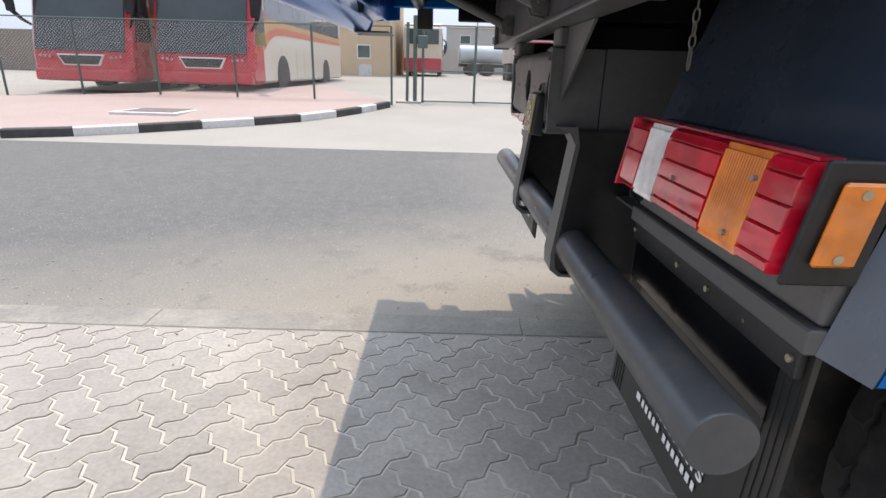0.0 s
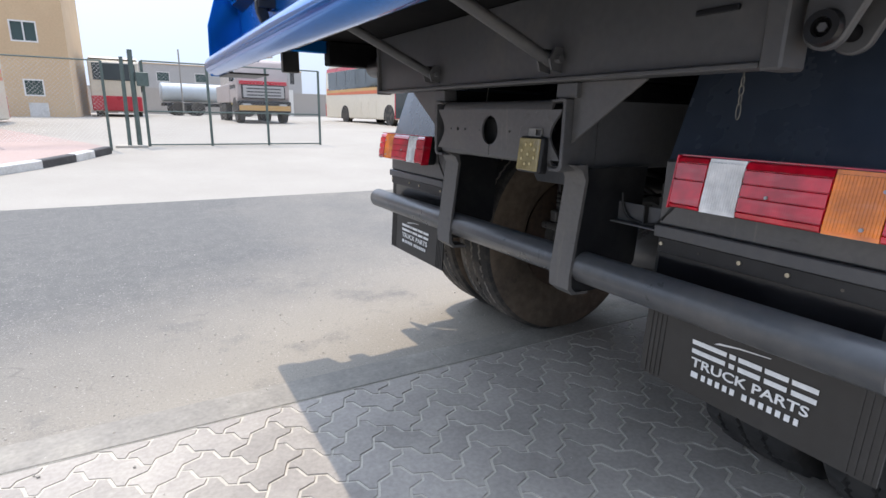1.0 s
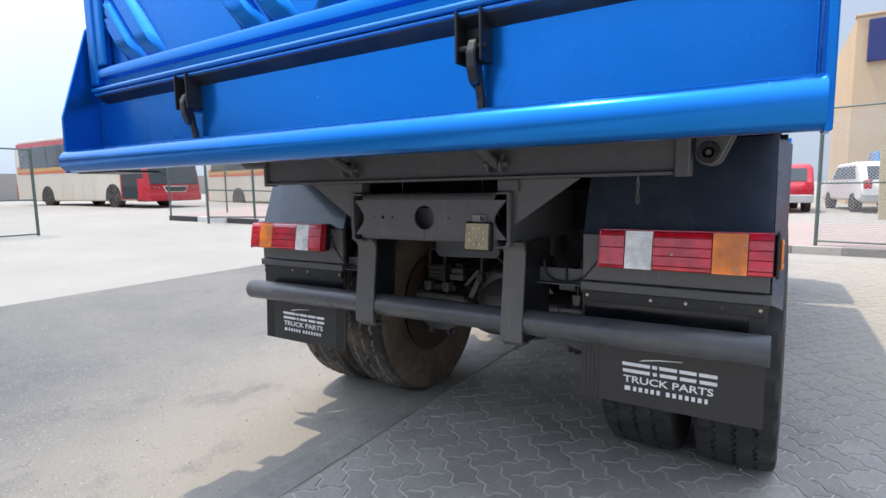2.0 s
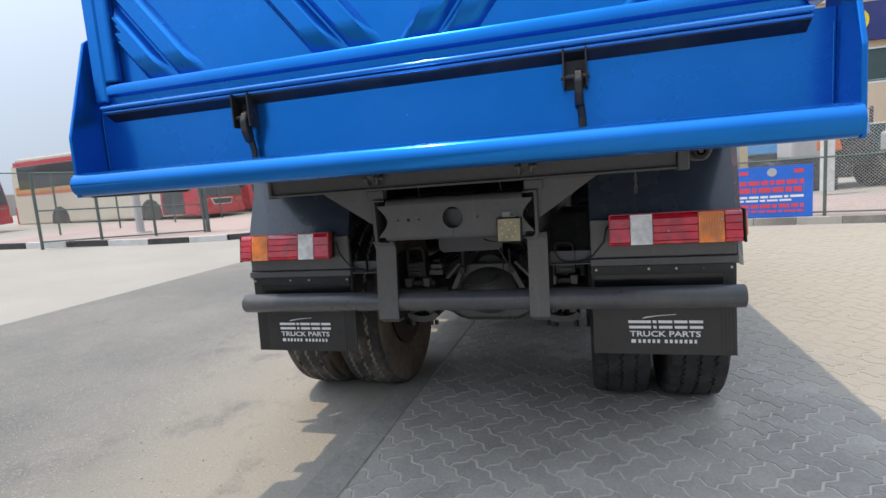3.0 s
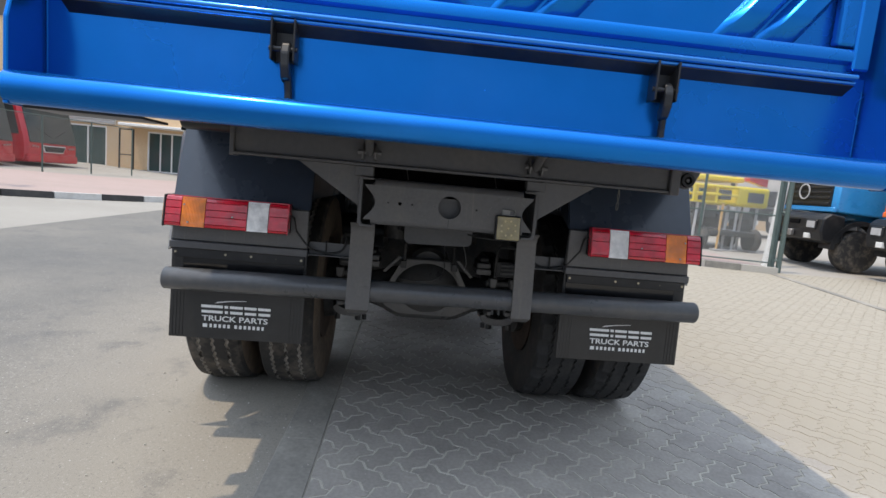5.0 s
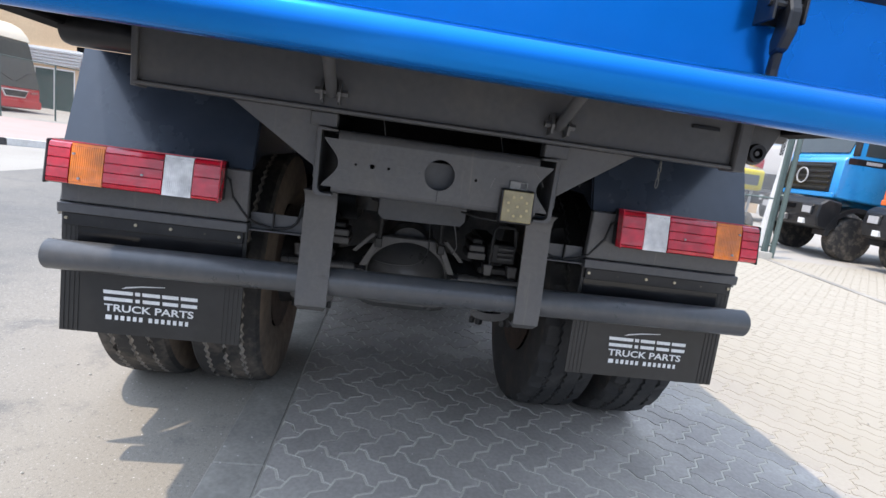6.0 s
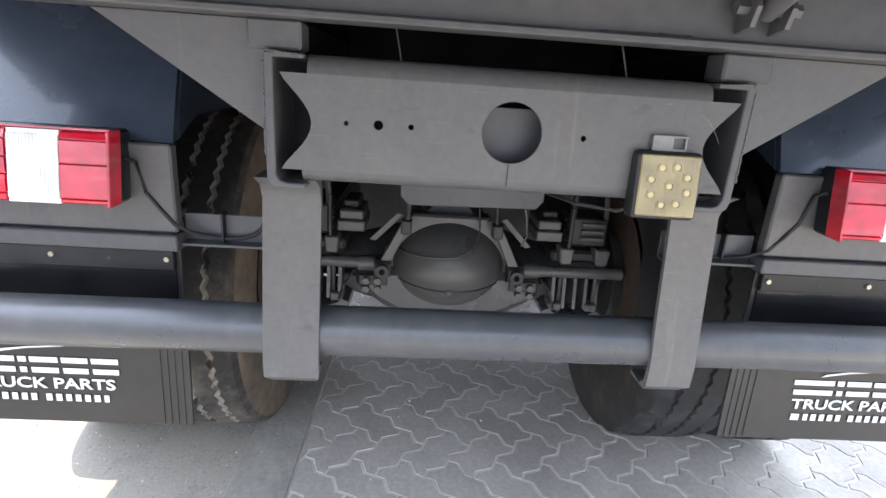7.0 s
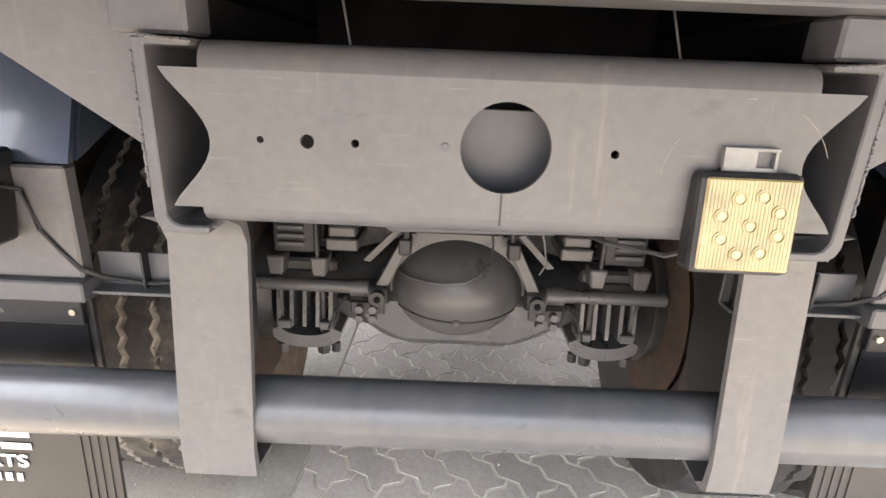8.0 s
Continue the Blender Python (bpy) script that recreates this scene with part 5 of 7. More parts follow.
        part("adjuster_hub", tube([(AG - 0.195, y(0.205), 0.655), (AG - 0.195, y(0.262), 0.655)], 0.034, 16), AXLE, cam_t, smooth=True)
        part("hub_face", disc((AG - 0.236, y(0.233), 0.652), 'x', 0.023, -0.01, 0.02, 16), AXLE, cam_t)
        # near-black disc stands for the shade inside the bore
        part("hub_bore", disc((AG - 0.248, y(0.233), 0.652), 'x', 0.010, -0.002, 0.004, 12), SHADE_BLACK, cam_t)
        part("adjuster_arm", prism([(y(0.212), 0.665), (y(0.248), 0.672), (y(0.165), 0.835), (y(0.138), 0.825)], 'x', AG - 0.212, AG - 0.192, bevel=0.003), DIFF, cam_t)
        part("second_arm", prism([(y(0.262), 0.745), (y(0.284), 0.750), (y(0.190), 0.850), (y(0.168), 0.843)], 'x', AG - 0.185, AG - 0.172, bevel=0.002), DIFF, cam_t)
        part("push_rod", tube([(AG - 0.2, y(0.155), 0.79), (AG - 0.2, y(0.150), 0.93)], 0.009, 8), AXLE, cam_t)
        part("clevis", box(AG - 0.22, AG - 0.17, y(0.157) - 0.018, y(0.157) + 0.018, 0.782, 0.83, 0.004), AXLE, cam_t)
        part("brake_chamber", disc((AG - 0.05, y(0.22), 1.00), 'z', 0.078, -0.05, 0.09, 22), AXLE, truck, smooth=True)
        br = part("camshaft_bracket", box(AG - 0.215, AG - 0.20, y(0.265) - 0.05, y(0.265) + 0.05, 0.590, 0.628, 0.003), AXLE, truck)
        for k in range(4):
            part("nut", disc((AG - 0.225, y(0.248 + 0.040 * (k % 2)), 0.612 - 0.030 * (k // 2)), 'x', 0.013, -0.012, 0.014, 6), DIFF, br)
        part("brake_hose", tube([(AG - 0.20, y(0.33), 0.64), (AG - 0.225, y(0.36), 0.60), (AG - 0.22, y(0.38), 0.54), (AG - 0.18, y(0.39), 0.52)], 0.005, 6), CABLE, br, smooth=True)
        part("brake_drum", lathe([(-0.05, 0.12), (-0.045, 0.19), (0.03, 0.200), (0.05, 0.215), (0.06, 0.215), (0.06, 0.10)], (AX + 0.01, YC + s * 0.64, AZ), 'y', 40), AXLE, truck, smooth=True)
    part("drive_shaft", tube([(AG + 0.2, YC, 0.62), (4.4, YC, 0.80)], 0.05, 16), AXLE, truck, smooth=True)
    # added drum, placed to block the bright view past the wheel
    part("air_tank", tube([(2.05, 2.14, 0.90), (2.05, 2.17, 0.90), (2.05, 2.72, 0.90), (2.05, 2.75, 0.90)], [0.09, 0.13, 0.13, 0.09], 20), BLACK, truck, "added black drum plugging the bright gap behind the axle", smooth=True)
    # added sheet, no known part: makes the gap over the member read black
    part("deep_bulkhead", box(0.80, 0.82, YC - 0.335, YC + 0.335, 1.315, 1.617), SHADE_BLACK, truck, "added near-black sheet filling the gap under the body")
    for x in (1.0, 2.6, 4.2):
        part("chassis_crossmember", box(x, x + 0.09, YC - 0.405, YC + 0.405, 1.13, 1.29, 0.005), BLACK, truck)
    part("air_hose", tube([(0.5, YC + 0.20, 1.2), (0.85, YC + 0.22, 1.05), (1.2, YC + 0.12, 0.98), (1.30, YC + 0.05, 0.9)], 0.012, 8), CABLE, truck, smooth=True)
    part("air_hose", tube([(0.5, YC - 0.24, 1.2), (0.85, YC - 0.22, 1.06), (1.15, YC - 0.20, 0.98), (1.25, YC - 0.22, 0.9)], 0.012, 8), CABLE, truck, smooth=True)
    part("loose_wire", tube([(0.70, YC - 0.13, 1.0), (0.74, YC - 0.15, 0.95), (0.80, YC - 0.17, 0.88), (0.84, YC - 0.165, 0.84)], 0.0022, 5), STEEL, truck, smooth=True)


axle()


def hanging_chain():
    cx, cy = 0.426, 0.990
    iron = material("dull_dark_chain", (0.17, 0.165, 0.15), 0.5, 0.5, 0.2, 60, 9, 0.1)
    top = part("hanging_chain", tube([(cx, cy, 1.618), (cx, cy, 1.362)], 0.0018, 6), iron, truck, "short dull chain hanging under the body")
    for k in range(4):
        z = 1.352 - k * 0.021 - (0.008 if k == 3 else 0)
        h = 0.0125 if k < 3 else 0.020
        pts = []
        for j in range(13):
            a = 2 * math.pi * j / 12
            u, w = 0.0055 * math.cos(a), h * math.sin(a)
            pts.append((cx + (u if k % 2 == 0 else 0), cy + (0 if k % 2 == 0 else u), z + w))
        part("link", tube(pts, 0.0018, 6), iron, top)


hanging_chain()


def settle(ob, base):
    """Move a thing's origin to its base, its parts staying where they are."""
    ob.location = base
    for c in ob.children:
        c.matrix_parent_inverse = Matrix.Translation(-Vector(base))


settle(truck, (AX, YC, 0))

# ---- the front of the truck, dark bulk seen under the body ----
def truck_front():
    for s in (1, -1):
        w = thing("wheel", Matrix(), "", "")
        w.parent = truck
        w.location = (5.55 - AX, s * 1.0, AZ)
        for nm in ("tyre", "rim"):
            src = bpy.data.objects[nm]
            c = new(nm, src.data)
            c.parent = w
    pt = lambda n, b, m, l="": settle_part(part(n, b, m, truck, l))
    pt("gearbox", box(3.3, 4.7, YC - 0.38, YC + 0.38, 0.62, 1.28, 0.08, seg=2), AXLE, "dusty black gearbox and engine")
    pt("fuel_tank", tube([(2.75, YC + 0.86, 0.86), (2.77, YC + 0.86, 0.86), (3.93, YC + 0.86, 0.86), (3.95, YC + 0.86, 0.86)], [0.29, 0.31, 0.31, 0.29], 28), BLACK, "black fuel tank")
    pt("battery_box", box(2.75, 3.5, YC - 1.2, YC - 0.5, 0.60, 1.10, 0.02), BLACK, "black battery box")
    # added block, no known part: stops light coming through under the truck
    pt("spare_carrier", box(2.45, 2.70, YC - 0.98, YC + 0.98, 0.24, 1.08, 0.05, seg=2), AXLE, "added dusty black block across the chassis, stops light below")
    # added sheet; keeps the bright cab from showing through under the body
    pt("engine_bulkhead", box(5.05, 5.08, YC - 1.2, YC + 1.2, 0.75, 1.50), SHADE_BLACK, "added near-black sheet hiding the cab from below the body")
    pt("front_axle", tube([(5.55, YC - 0.9, 0.5), (5.55, YC + 0.9, 0.5)], 0.07, 12), AXLE)
    cab = [(5.15, 1.10), (5.15, 2.80), (5.3, 2.92), (6.55, 2.86), (6.85, 1.95), (6.9, 0.75), (6.1, 0.75), (6.02, 1.08)]
    pt("cab", prism(cab, 'y', YC - 1.2, YC + 1.2, bevel=0.05), BLUE, "blue cab")
    pt("windscreen", prism([(6.60, 2.70), (6.83, 2.02), (6.845, 2.02), (6.615, 2.70)], 'y', YC - 1.08, YC + 1.08), DARK_GLASS, "dark windscreen")
    for s in (1, -1):
        pt("side_window", prism([(5.5, 2.0), (5.5, 2.68), (6.45, 2.68), (6.68, 2.0)], 'y', *span(s, 1.195, 1.206)), DARK_GLASS)
    pt("front_bumper", box(6.80, 7.0, YC - 1.2, YC + 1.2, 0.42, 0.73, 0.03, seg=2), GREY)


def settle_part(ob):
    ob.matrix_parent_inverse = Matrix.Translation(-truck.location)
    return ob


truck_front()


# ---- kerbs and raised paving ----
def run(path, n):
    """n + 1 points evenly along a polyline."""
    pts = [Vector(p) for p in path]
    seg = [(b - a).length for a, b in zip(pts, pts[1:])]
    tot, out = sum(seg), []
    for k in range(n + 1):
        d = tot * k / n
        for i, l in enumerate(seg):
            if d <= l + 1e-9 or i == len(seg) - 1:
                out.append(pts[i].lerp(pts[i + 1], min(1, d / l)))
                break
            d -= l
    return out


def kerb(path, n, black_first, side, name_label, mats=(KERB_W, KERB_B)):
    """Kerb stones painted in turn along a path, n of them or one a stretch; side: towards the raised paving (+1 left of the path)."""
    top = thing("kerb", Matrix(), name_label, "kerb", kind="structure")
    pts = run(path, n) if n else [Vector(p) for p in path]
    for i in range(len(pts) - 1):
        a, c = pts[i], pts[i + 1]
        d = (c - a).normalized()
        nrm = Vector((-d.y, d.x)) * side
        b = bmesh.new()
        vs = []
        for p, g in ((a, 0.006), (c, -0.006)):
            p = p + d * g
            z = lie(p.x, p.y)
            for w, h in ((0, -0.2), (0, 0.125), (0.02, 0.145), (0.15, 0.145), (0.15, -0.2)):
                q = p + nrm * w
                vs.append(b.verts.new((q.x, q.y, z + h)))
        b.faces.new(vs[:5])
        b.faces.new(vs[5:][::-1])
        for k in range(5):
            b.faces.new((vs[k], vs[(k + 1) % 5], vs[5 + (k + 1) % 5], vs[5 + k]))
        part("kerb_stone", b, mats[(i + black_first) % 2], top)
    return pts


KERB_NORTH = [tuple(p) for p in run([(-14.0, 6.2), (-9.5, 7.15), (-6.76, 8.05), (-5.88, 8.41)], 9)] + [(-5.1, 8.9), (-4.31, 9.5), (-3.56, 10.04), (-2.85, 10.66), (-2.29, 11.42), (-1.87, 12.18), (-1.6, 12.72), (-1.33, 13.27)]
KERB_EAST = [(7.55, 16.1), (7.85, 15.15), (8.2, 14.25), (8.6, 13.35), (9.0, 12.47), (9.48, 11.65), (10.07, 10.91), (10.85, 10.31), (11.72, 9.73), (12.65, 9.17), (13.6, 8.65), (14.6, 8.2), (15.7, 7.8)]
KERB_SOUTH = [(10.35, 2.5), (10.2, -0.2), (10.0, -1.9), (9.85, -3.0), (9.6, -4.3), (9.25, -5.4), (8.95, -6.3)]
kerb(KERB_NORTH, 0, 1, 1, "kerb of stones painted black and white")
kerb(KERB_EAST, 0, 1, -1, "kerb of stones painted black and white")
kerb(KERB_SOUTH, 12, 0, -1, "low grey concrete kerb along the fence", (EDGING, CONCRETE))


def paving(path, way, depth, steps, label, mat, rise=0.14, side=1):
    """Raised paving from a kerb's back, drawn out along way."""
    b = bmesh.new()
    pts = run(path, 24)
    w = Vector(way).normalized()
    rows = []
    for k in range(steps + 1):
        row = []
        for i, p in enumerate(pts):
            t = (pts[min(i + 1, 24)] - pts[max(i - 1, 0)]).normalized()
            q = p + Vector((-t.y, t.x)) * side * 0.15 + w * depth * k / steps
            row.append(b.verts.new((q.x, q.y, lie(q.x, q.y) + rise)))
        rows.append(row)
    for r0, r1 in zip(rows, rows[1:]):
        for i in range(24):
            b.faces.new((r0[i], r0[i + 1], r1[i + 1], r1[i]))
    return single("pavement", b, mat, label, "pavement", "structure")


paving(KERB_NORTH, (-0.55, 1.0), 5.2, 8, "faded pink paving behind the kerb", PINK)
paving(KERB_EAST, (1.0, 0.55), 6.5, 10, "faded pink paving behind the kerb", PINK, side=-1)
paving(KERB_SOUTH, (1.0, 0.0), 5.0, 4, "pinkish paving behind the fence", PINK, 0.12, -1)


def paver_border():
    """Low concrete border running back from the gate post."""
    top = thing("edge_strip", Matrix(), "thin worn concrete border at the pavers' end", "kerb", kind="structure")
    a, c = Vector((8.8, -6.15)), Vector((3.2, -5.0))
    d = (c - a).normalized()
    n = Vector((-d.y, d.x)) * 0.07
    for k in range(7):
        p, q = a.lerp(c, k / 7) + d * 0.004, a.lerp(c, (k + 1) / 7) - d * 0.004
        b = bmesh.new()
        lo = [b.verts.new((v.x, v.y, -0.05)) for v in (p - n, q - n, q + n, p + n)]
        hi = [b.verts.new((v.x, v.y, 0.012)) for v in (p - n, q - n, q + n, p + n)]
        b.faces.new(hi)
        for i in range(4):
            b.faces.new((lo[i], lo[(i + 1) % 4], hi[(i + 1) % 4], hi[i]))
        part("edging_stone", b, EDGING, top)


paver_border()


def manhole():
    b = box(-6.25, -5.0, 10.0, 11.5, lie(-5.6, 10.7) + 0.1, lie(-5.6, 10.7) + 0.152, 0.005)
    m = thing("drain_cover", Matrix(), "dark drain cover with a pale frame in pink paving", "drain cover")
    part("frame", b, KERB_W, m)
    part("cover", box(-6.13, -5.12, 10.14, 11.36, lie(-5.6, 10.7) + 0.1, lie(-5.6, 10.7) + 0.158, 0.003), DRAIN, m)


manhole()


# ---- chain-link fences and gates ----
def chain_link(p0, p1, z0, z1, pitch=0.075, r=0.0016):
    """Woven diagonal wires between two posts."""
    a, c = Vector((p0[0], p0[1], 0)), Vector((p1[0], p1[1], 0))
    L, h = (c - a).length, z1 - z0
    d = (c - a).normalized()
    g0, g1 = lie(*p0), lie(*p1)
    verts, faces = [], []
    nrm = Vector((-d.y, d.x, 0))

    def at(u, v):
        p = a + d * u
        return Vector((p.x, p.y, g0 + (g1 - g0) * u / L + z0 + v))
    n = int((L + h) / pitch)
    for sgn in (1, -1):
        for k in range(n + 1):
            s = k * pitch
            u0, v0, u1, v1 = (s - h, 0, s, h) if sgn > 0 else (s, 0, s - h, h)
            # clip to the panel
            if u0 < 0:
                v0, u0 = (-u0 / (u1 - u0)) * h + v0, 0
            if u1 < 0:
                v1, u1 = v0 + (h - v0) * (u0 / (u0 - u1)) if u0 != u1 else h, 0
            if u1 > L:
                v1, u1 = v0 + (v1 - v0) * (L - u0) / (u1 - u0), L
            if u0 > L:
                v0, u0 = v0 + (v1 - v0) * (u0 - L) / (u0 - u1), L
            if abs(u0 - u1) < 1e-4:
                continue
            p, q = at(u0, v0), at(u1, v1)
            w = (q - p).normalized()
            e1, e2 = nrm * r, nrm.cross(w) * r
            base = len(verts)
            for x in (p, q):
                verts.extend([x + e1, x - e1 * 0.5 + e2, x - e1 * 0.5 - e2])
            faces.extend([(base, base + 1, base + 4, base + 3), (base + 1, base + 2, base + 5, base + 4), (base + 2, base, base + 3, base + 5)])
    me = bpy.data.meshes.new("chain_link")
    me.from_pydata([tuple(v) for v in verts], [], faces)
    me.materials.append(WIRE)
    return me


def fence(path, n, h, label, rails=(0.08, 1.0), post_r=0.028, kind_name="fence", wire=True, z_off=0.14, category="fence", mat=GALV, mesh_pitch=0.08, wire_r=0.0015):
    top = thing(kind_name, Matrix.Translation((*path[0], lie(*path[0]))), label, category)
    inv = Matrix.Translation(-Vector((*path[0], lie(*path[0]))))
    pts = run(path, n)

    def add(nm, b, m=mat):
        o = part(nm, b, m, top)
        o.matrix_parent_inverse = inv
        return o
    zz = lambda p: lie(p.x, p.y) + z_off
    for p in pts:
        add("post", tube([(p.x, p.y, zz(p) - 0.15), (p.x, p.y, zz(p) + h)], post_r, 8))
    for a, c in zip(pts, pts[1:]):
        for f in rails:
            add("rail", tube([(a.x, a.y, zz(a) + h * f), (c.x, c.y, zz(c) + h * f)], post_r * 0.6, 6))
        if wire:
            me = chain_link((a.x, a.y), (c.x, c.y), z_off + h * 0.04, z_off + h * 0.98, mesh_pitch, wire_r)
            o = new("chain_link", me)
            o.parent = top
            o.matrix_parent_inverse = inv
    return top


fence([(-1.35, 13.75), (-3.28, 13.4), (-14.6, 13.45)], 7, 1.70, "chain-link fence with thin grey-green posts", rails=(1.0,))
fence([(-0.60, 14.45), (3.48, 14.5)], 3, 1.90, "closed chain-link gate with a green-grey frame", rails=(0.02, 0.42, 1.0), kind_name="gate", z_off=0.0, category="gate", post_r=0.032)
fence([(7.61, 14.4), (10.6, 12.06)], 3, 1.87, "open chain-link gate leaf with a green-grey frame", rails=(0.085, 0.5, 1.0), kind_name="gate", z_off=0.03, category="gate", post_r=0.036)
fence([(7.5, 16.1), (10.9, 16.2), (14.8, 15.4), (18.8, 14.3), (21.1, 13.65)], 7, 1.8, "chain-link fence with thin posts before the buses", rails=(1.0,))
fence([(10.45, -0.1), (10.15, -1.65), (9.98, -3.0), (9.6, -4.7), (9.2, -6.3)], 4, 2.50, "chain-link fence with green-grey posts", rails=(0.03, 0.46, 1.0), post_r=0.032, mesh_pitch=0.06, wire_r=0.0026)
fence([(9.28, -6.42), (9.18, -6.52)], 1, 2.75, "double green-grey gate post", rails=(0.1, 0.5, 0.95), post_r=0.055, kind_name="gate_post", wire=False, category="gate post", z_off=0.0)
single("gate_post", tube([(10.68, 12.0, lie(10.68, 12.0) - 0.05), (10.68, 12.0, lie(10.68, 12.0) + 2.2)], 0.055, 12), GALV, "thick green-grey hinge post of the open gate", "gate post", smooth=True)


def gate_post_pair():
    top = thing("gate_post", Matrix.Translation((-0.78, 14.4, lie(-0.78, 14.4))), "green-grey gate post with a lock box", "gate post")
    part("post", tube([(-0.02, 0, -0.05), (-0.02, 0, 2.12)], 0.052, 12), GALV, top)
    part("post", tube([(-0.22, -0.1, -0.05), (-0.20, -0.1, 1.95)], 0.04, 12), GALV, top)
    part("lock_box", box(0.05, 0.30, -0.08, 0.05, 1.35, 1.65, 0.01), GALV, top)
    part("footing", box(-0.5, 0.15, -0.25, 0.2, -0.05, 0.04, 0.01), CONCRETE, top)


gate_post_pair()


# ---- buses ----
def wheel_parts(parent, x, y, r=0.5, w=0.3):
    o = thing("wheel", Matrix(), "", "")
    o.parent = parent
    o.location = (x, y, r)
    s = 1 if x > 0 else -1
    part("tyre", lathe([(-w / 2, r * 0.6), (-w / 2, r * 0.93), (-w * 0.36, r), (w * 0.36, r), (w / 2, r * 0.93), (w / 2, r * 0.6)], (0, 0, 0), 'x', 28), RUBBER, o, smooth=True)
    part("rim", lathe([(-w * 0.42, r * 0.60), (-w * 0.2, r * 0.5), (-w * 0.1, r * 0.2), (w * 0.1, r * 0.2), (w * 0.2, r * 0.5), (w * 0.42, r * 0.60)], (0, 0, 0), 'x', 24), LIGHT_GREY, o, smooth=True)


def bus(m, label, front=BUS_RED, roof=CREAM, side=CREAM, glass=SIDE_GLASS, stripes=True, mirrors=True):
    """A coach: its front faces -y at the origin, its length runs along +y."""
    top = thing("bus", m, label, "bus", "parked buses")
    W = 1.29
    o = [(0.9, 0.34), (0.9, 3.36), (11.4, 3.36), (11.75, 3.2), (11.85, 2.2), (11.8, 0.36)]
    part("body", prism(o, 'x', -W, W, bevel=0.06), side, top, "cream coach body")
    f = [(0.16, 0.30), (0.03, 0.42), (0.0, 0.95), (0.06, 1.30), (0.42, 2.72), (0.70, 3.15), (1.15, 3.40), (1.7, 3.41), (1.3, 2.6), (1.05, 1.5), (1.05, 0.30)]
    part("front_cap", prism(f, 'x', -W - 0.012, W + 0.012, bevel=0.11), front, top, "moulded front cap", smooth=True)
    part("windscreen", prism([(-0.035, 1.06), (0.020, 1.28), (0.375, 2.70), (0.55, 2.99), (0.62, 2.95), (0.45, 2.68), (0.11, 1.28), (0.05, 1.06)], 'x', -W + 0.12, W - 0.12, bevel=0.015), DARK_GLASS, top, "large dark windscreen", smooth=True)
    part("roof", prism([(0.72, 3.22), (1.15, 3.45), (2.0, 3.50), (11.2, 3.50), (11.6, 3.37), (1.2, 3.37)], 'x', -W + 0.05, W - 0.05, bevel=0.02), roof, top)
    part("brow", prism([(0.40, 2.78), (0.52, 3.02), (0.78, 3.30), (1.2, 3.47), (1.75, 3.49), (1.75, 3.2), (1.0, 2.9)], 'x', -W - 0.02, W + 0.02, bevel=0.05), CREAM, top, "cream domed roof front", smooth=True)
    g = part("grille", prism([(-0.47, 0.70), (0.47, 0.70), (0.62, 0.98), (-0.62, 0.98)], 'y', -0.03, 0.05, bevel=0.015), WHITE, top, "white framed grille, narrower below")
    part("grille_mesh", prism([(-0.43, 0.735), (0.43, 0.735), (0.56, 0.945), (-0.56, 0.945)], 'y', -0.042, -0.005), BLACK, g)
    for k in range(3):
        part("grille_bar", box(-0.44 - k * 0.035, 0.44 + k * 0.035, -0.048, -0.0425, 0.772 + k * 0.055, 0.786 + k * 0.055), GREY, g)
    part("bumper", box(-W + 0.02, W - 0.02, -0.03, 0.2, 0.32, 0.62, 0.05, seg=2), front, top)
    for s in (1, -1):
        part("headlight", box(s * 0.92 - 0.20, s * 0.92 + 0.20, -0.012, 0.06, 0.84, 0.96, 0.03), front, top, "headlight cover in the front's red")
        part("wiper", tube([(s * 0.1, 0.02, 1.3), (s * 0.75, 0.10, 1.62)], 0.012, 6), BLACK, top)
        for k in range(3):
            part("lamp_eye", disc((s * (0.80 + k * 0.12), -0.02, 0.905 + k * 0.012), 'y', 0.035, -0.008, 0.02, 12), STEEL, top, "small round chrome lamp")
        if mirrors:
            part("mirror_arm", tube([(s * 1.22, 0.50, 3.02), (s * 1.40, 0.22, 3.03), (s * 1.55, 0.0, 2.90), (s * 1.62, -0.10, 2.65), (s * 1.62, -0.10, 2.3), (s * 1.54, -0.02, 1.98), (s * 1.40, 0.10, 1.78), (s * 1.27, 0.22, 1.66)], [0.05, 0.06, 0.07, 0.075, 0.07, 0.06, 0.045, 0.03], 10), BLACK, top, "black looped mirror arm", smooth=True)
            part("mirror", box(s * 1.50 - 0.11, s * 1.50 + 0.11, -0.14, -0.04, 1.95, 2.65, 0.03), BLACK, top, "black hanging mirror")
        part("side_window", box(min(s * W, s * (W + 0.008)), max(s * W, s * (W + 0.008)), 1.25, 11.3, 2.05 if stripes else 1.85, 3.12), glass, top, "grey filmed window band")
        for k in range(6):
            y = 2.6 + k * 1.45
            part("window_bar", box(min(s * W, s * (W + 0.012)), max(s * W, s * (W + 0.012)), y, y + 0.05, 2.28 if stripes else 1.85, 3.12), BLACK if glass is DARK_GLASS else glass, top)
        if stripes:
            for k, (mt, lo0, hi0, lo1, hi1, lo2, hi2) in enumerate(((BUS_ORANGE, 1.95, 2.24, 2.12, 2.26, 2.02, 2.16), (BUS_GOLD, 1.55, 1.95, 1.90, 2.12, 1.88, 2.02), (BUS_ORANGE, 1.22, 1.55, 1.70, 1.90, 1.76, 1.88))):
                e = 0.006 + 0.002 * k
                x0, x1 = (W, W + e) if s > 0 else (-W - e, -W)
                mid = lambda q, r, f: q + (r - q) * f
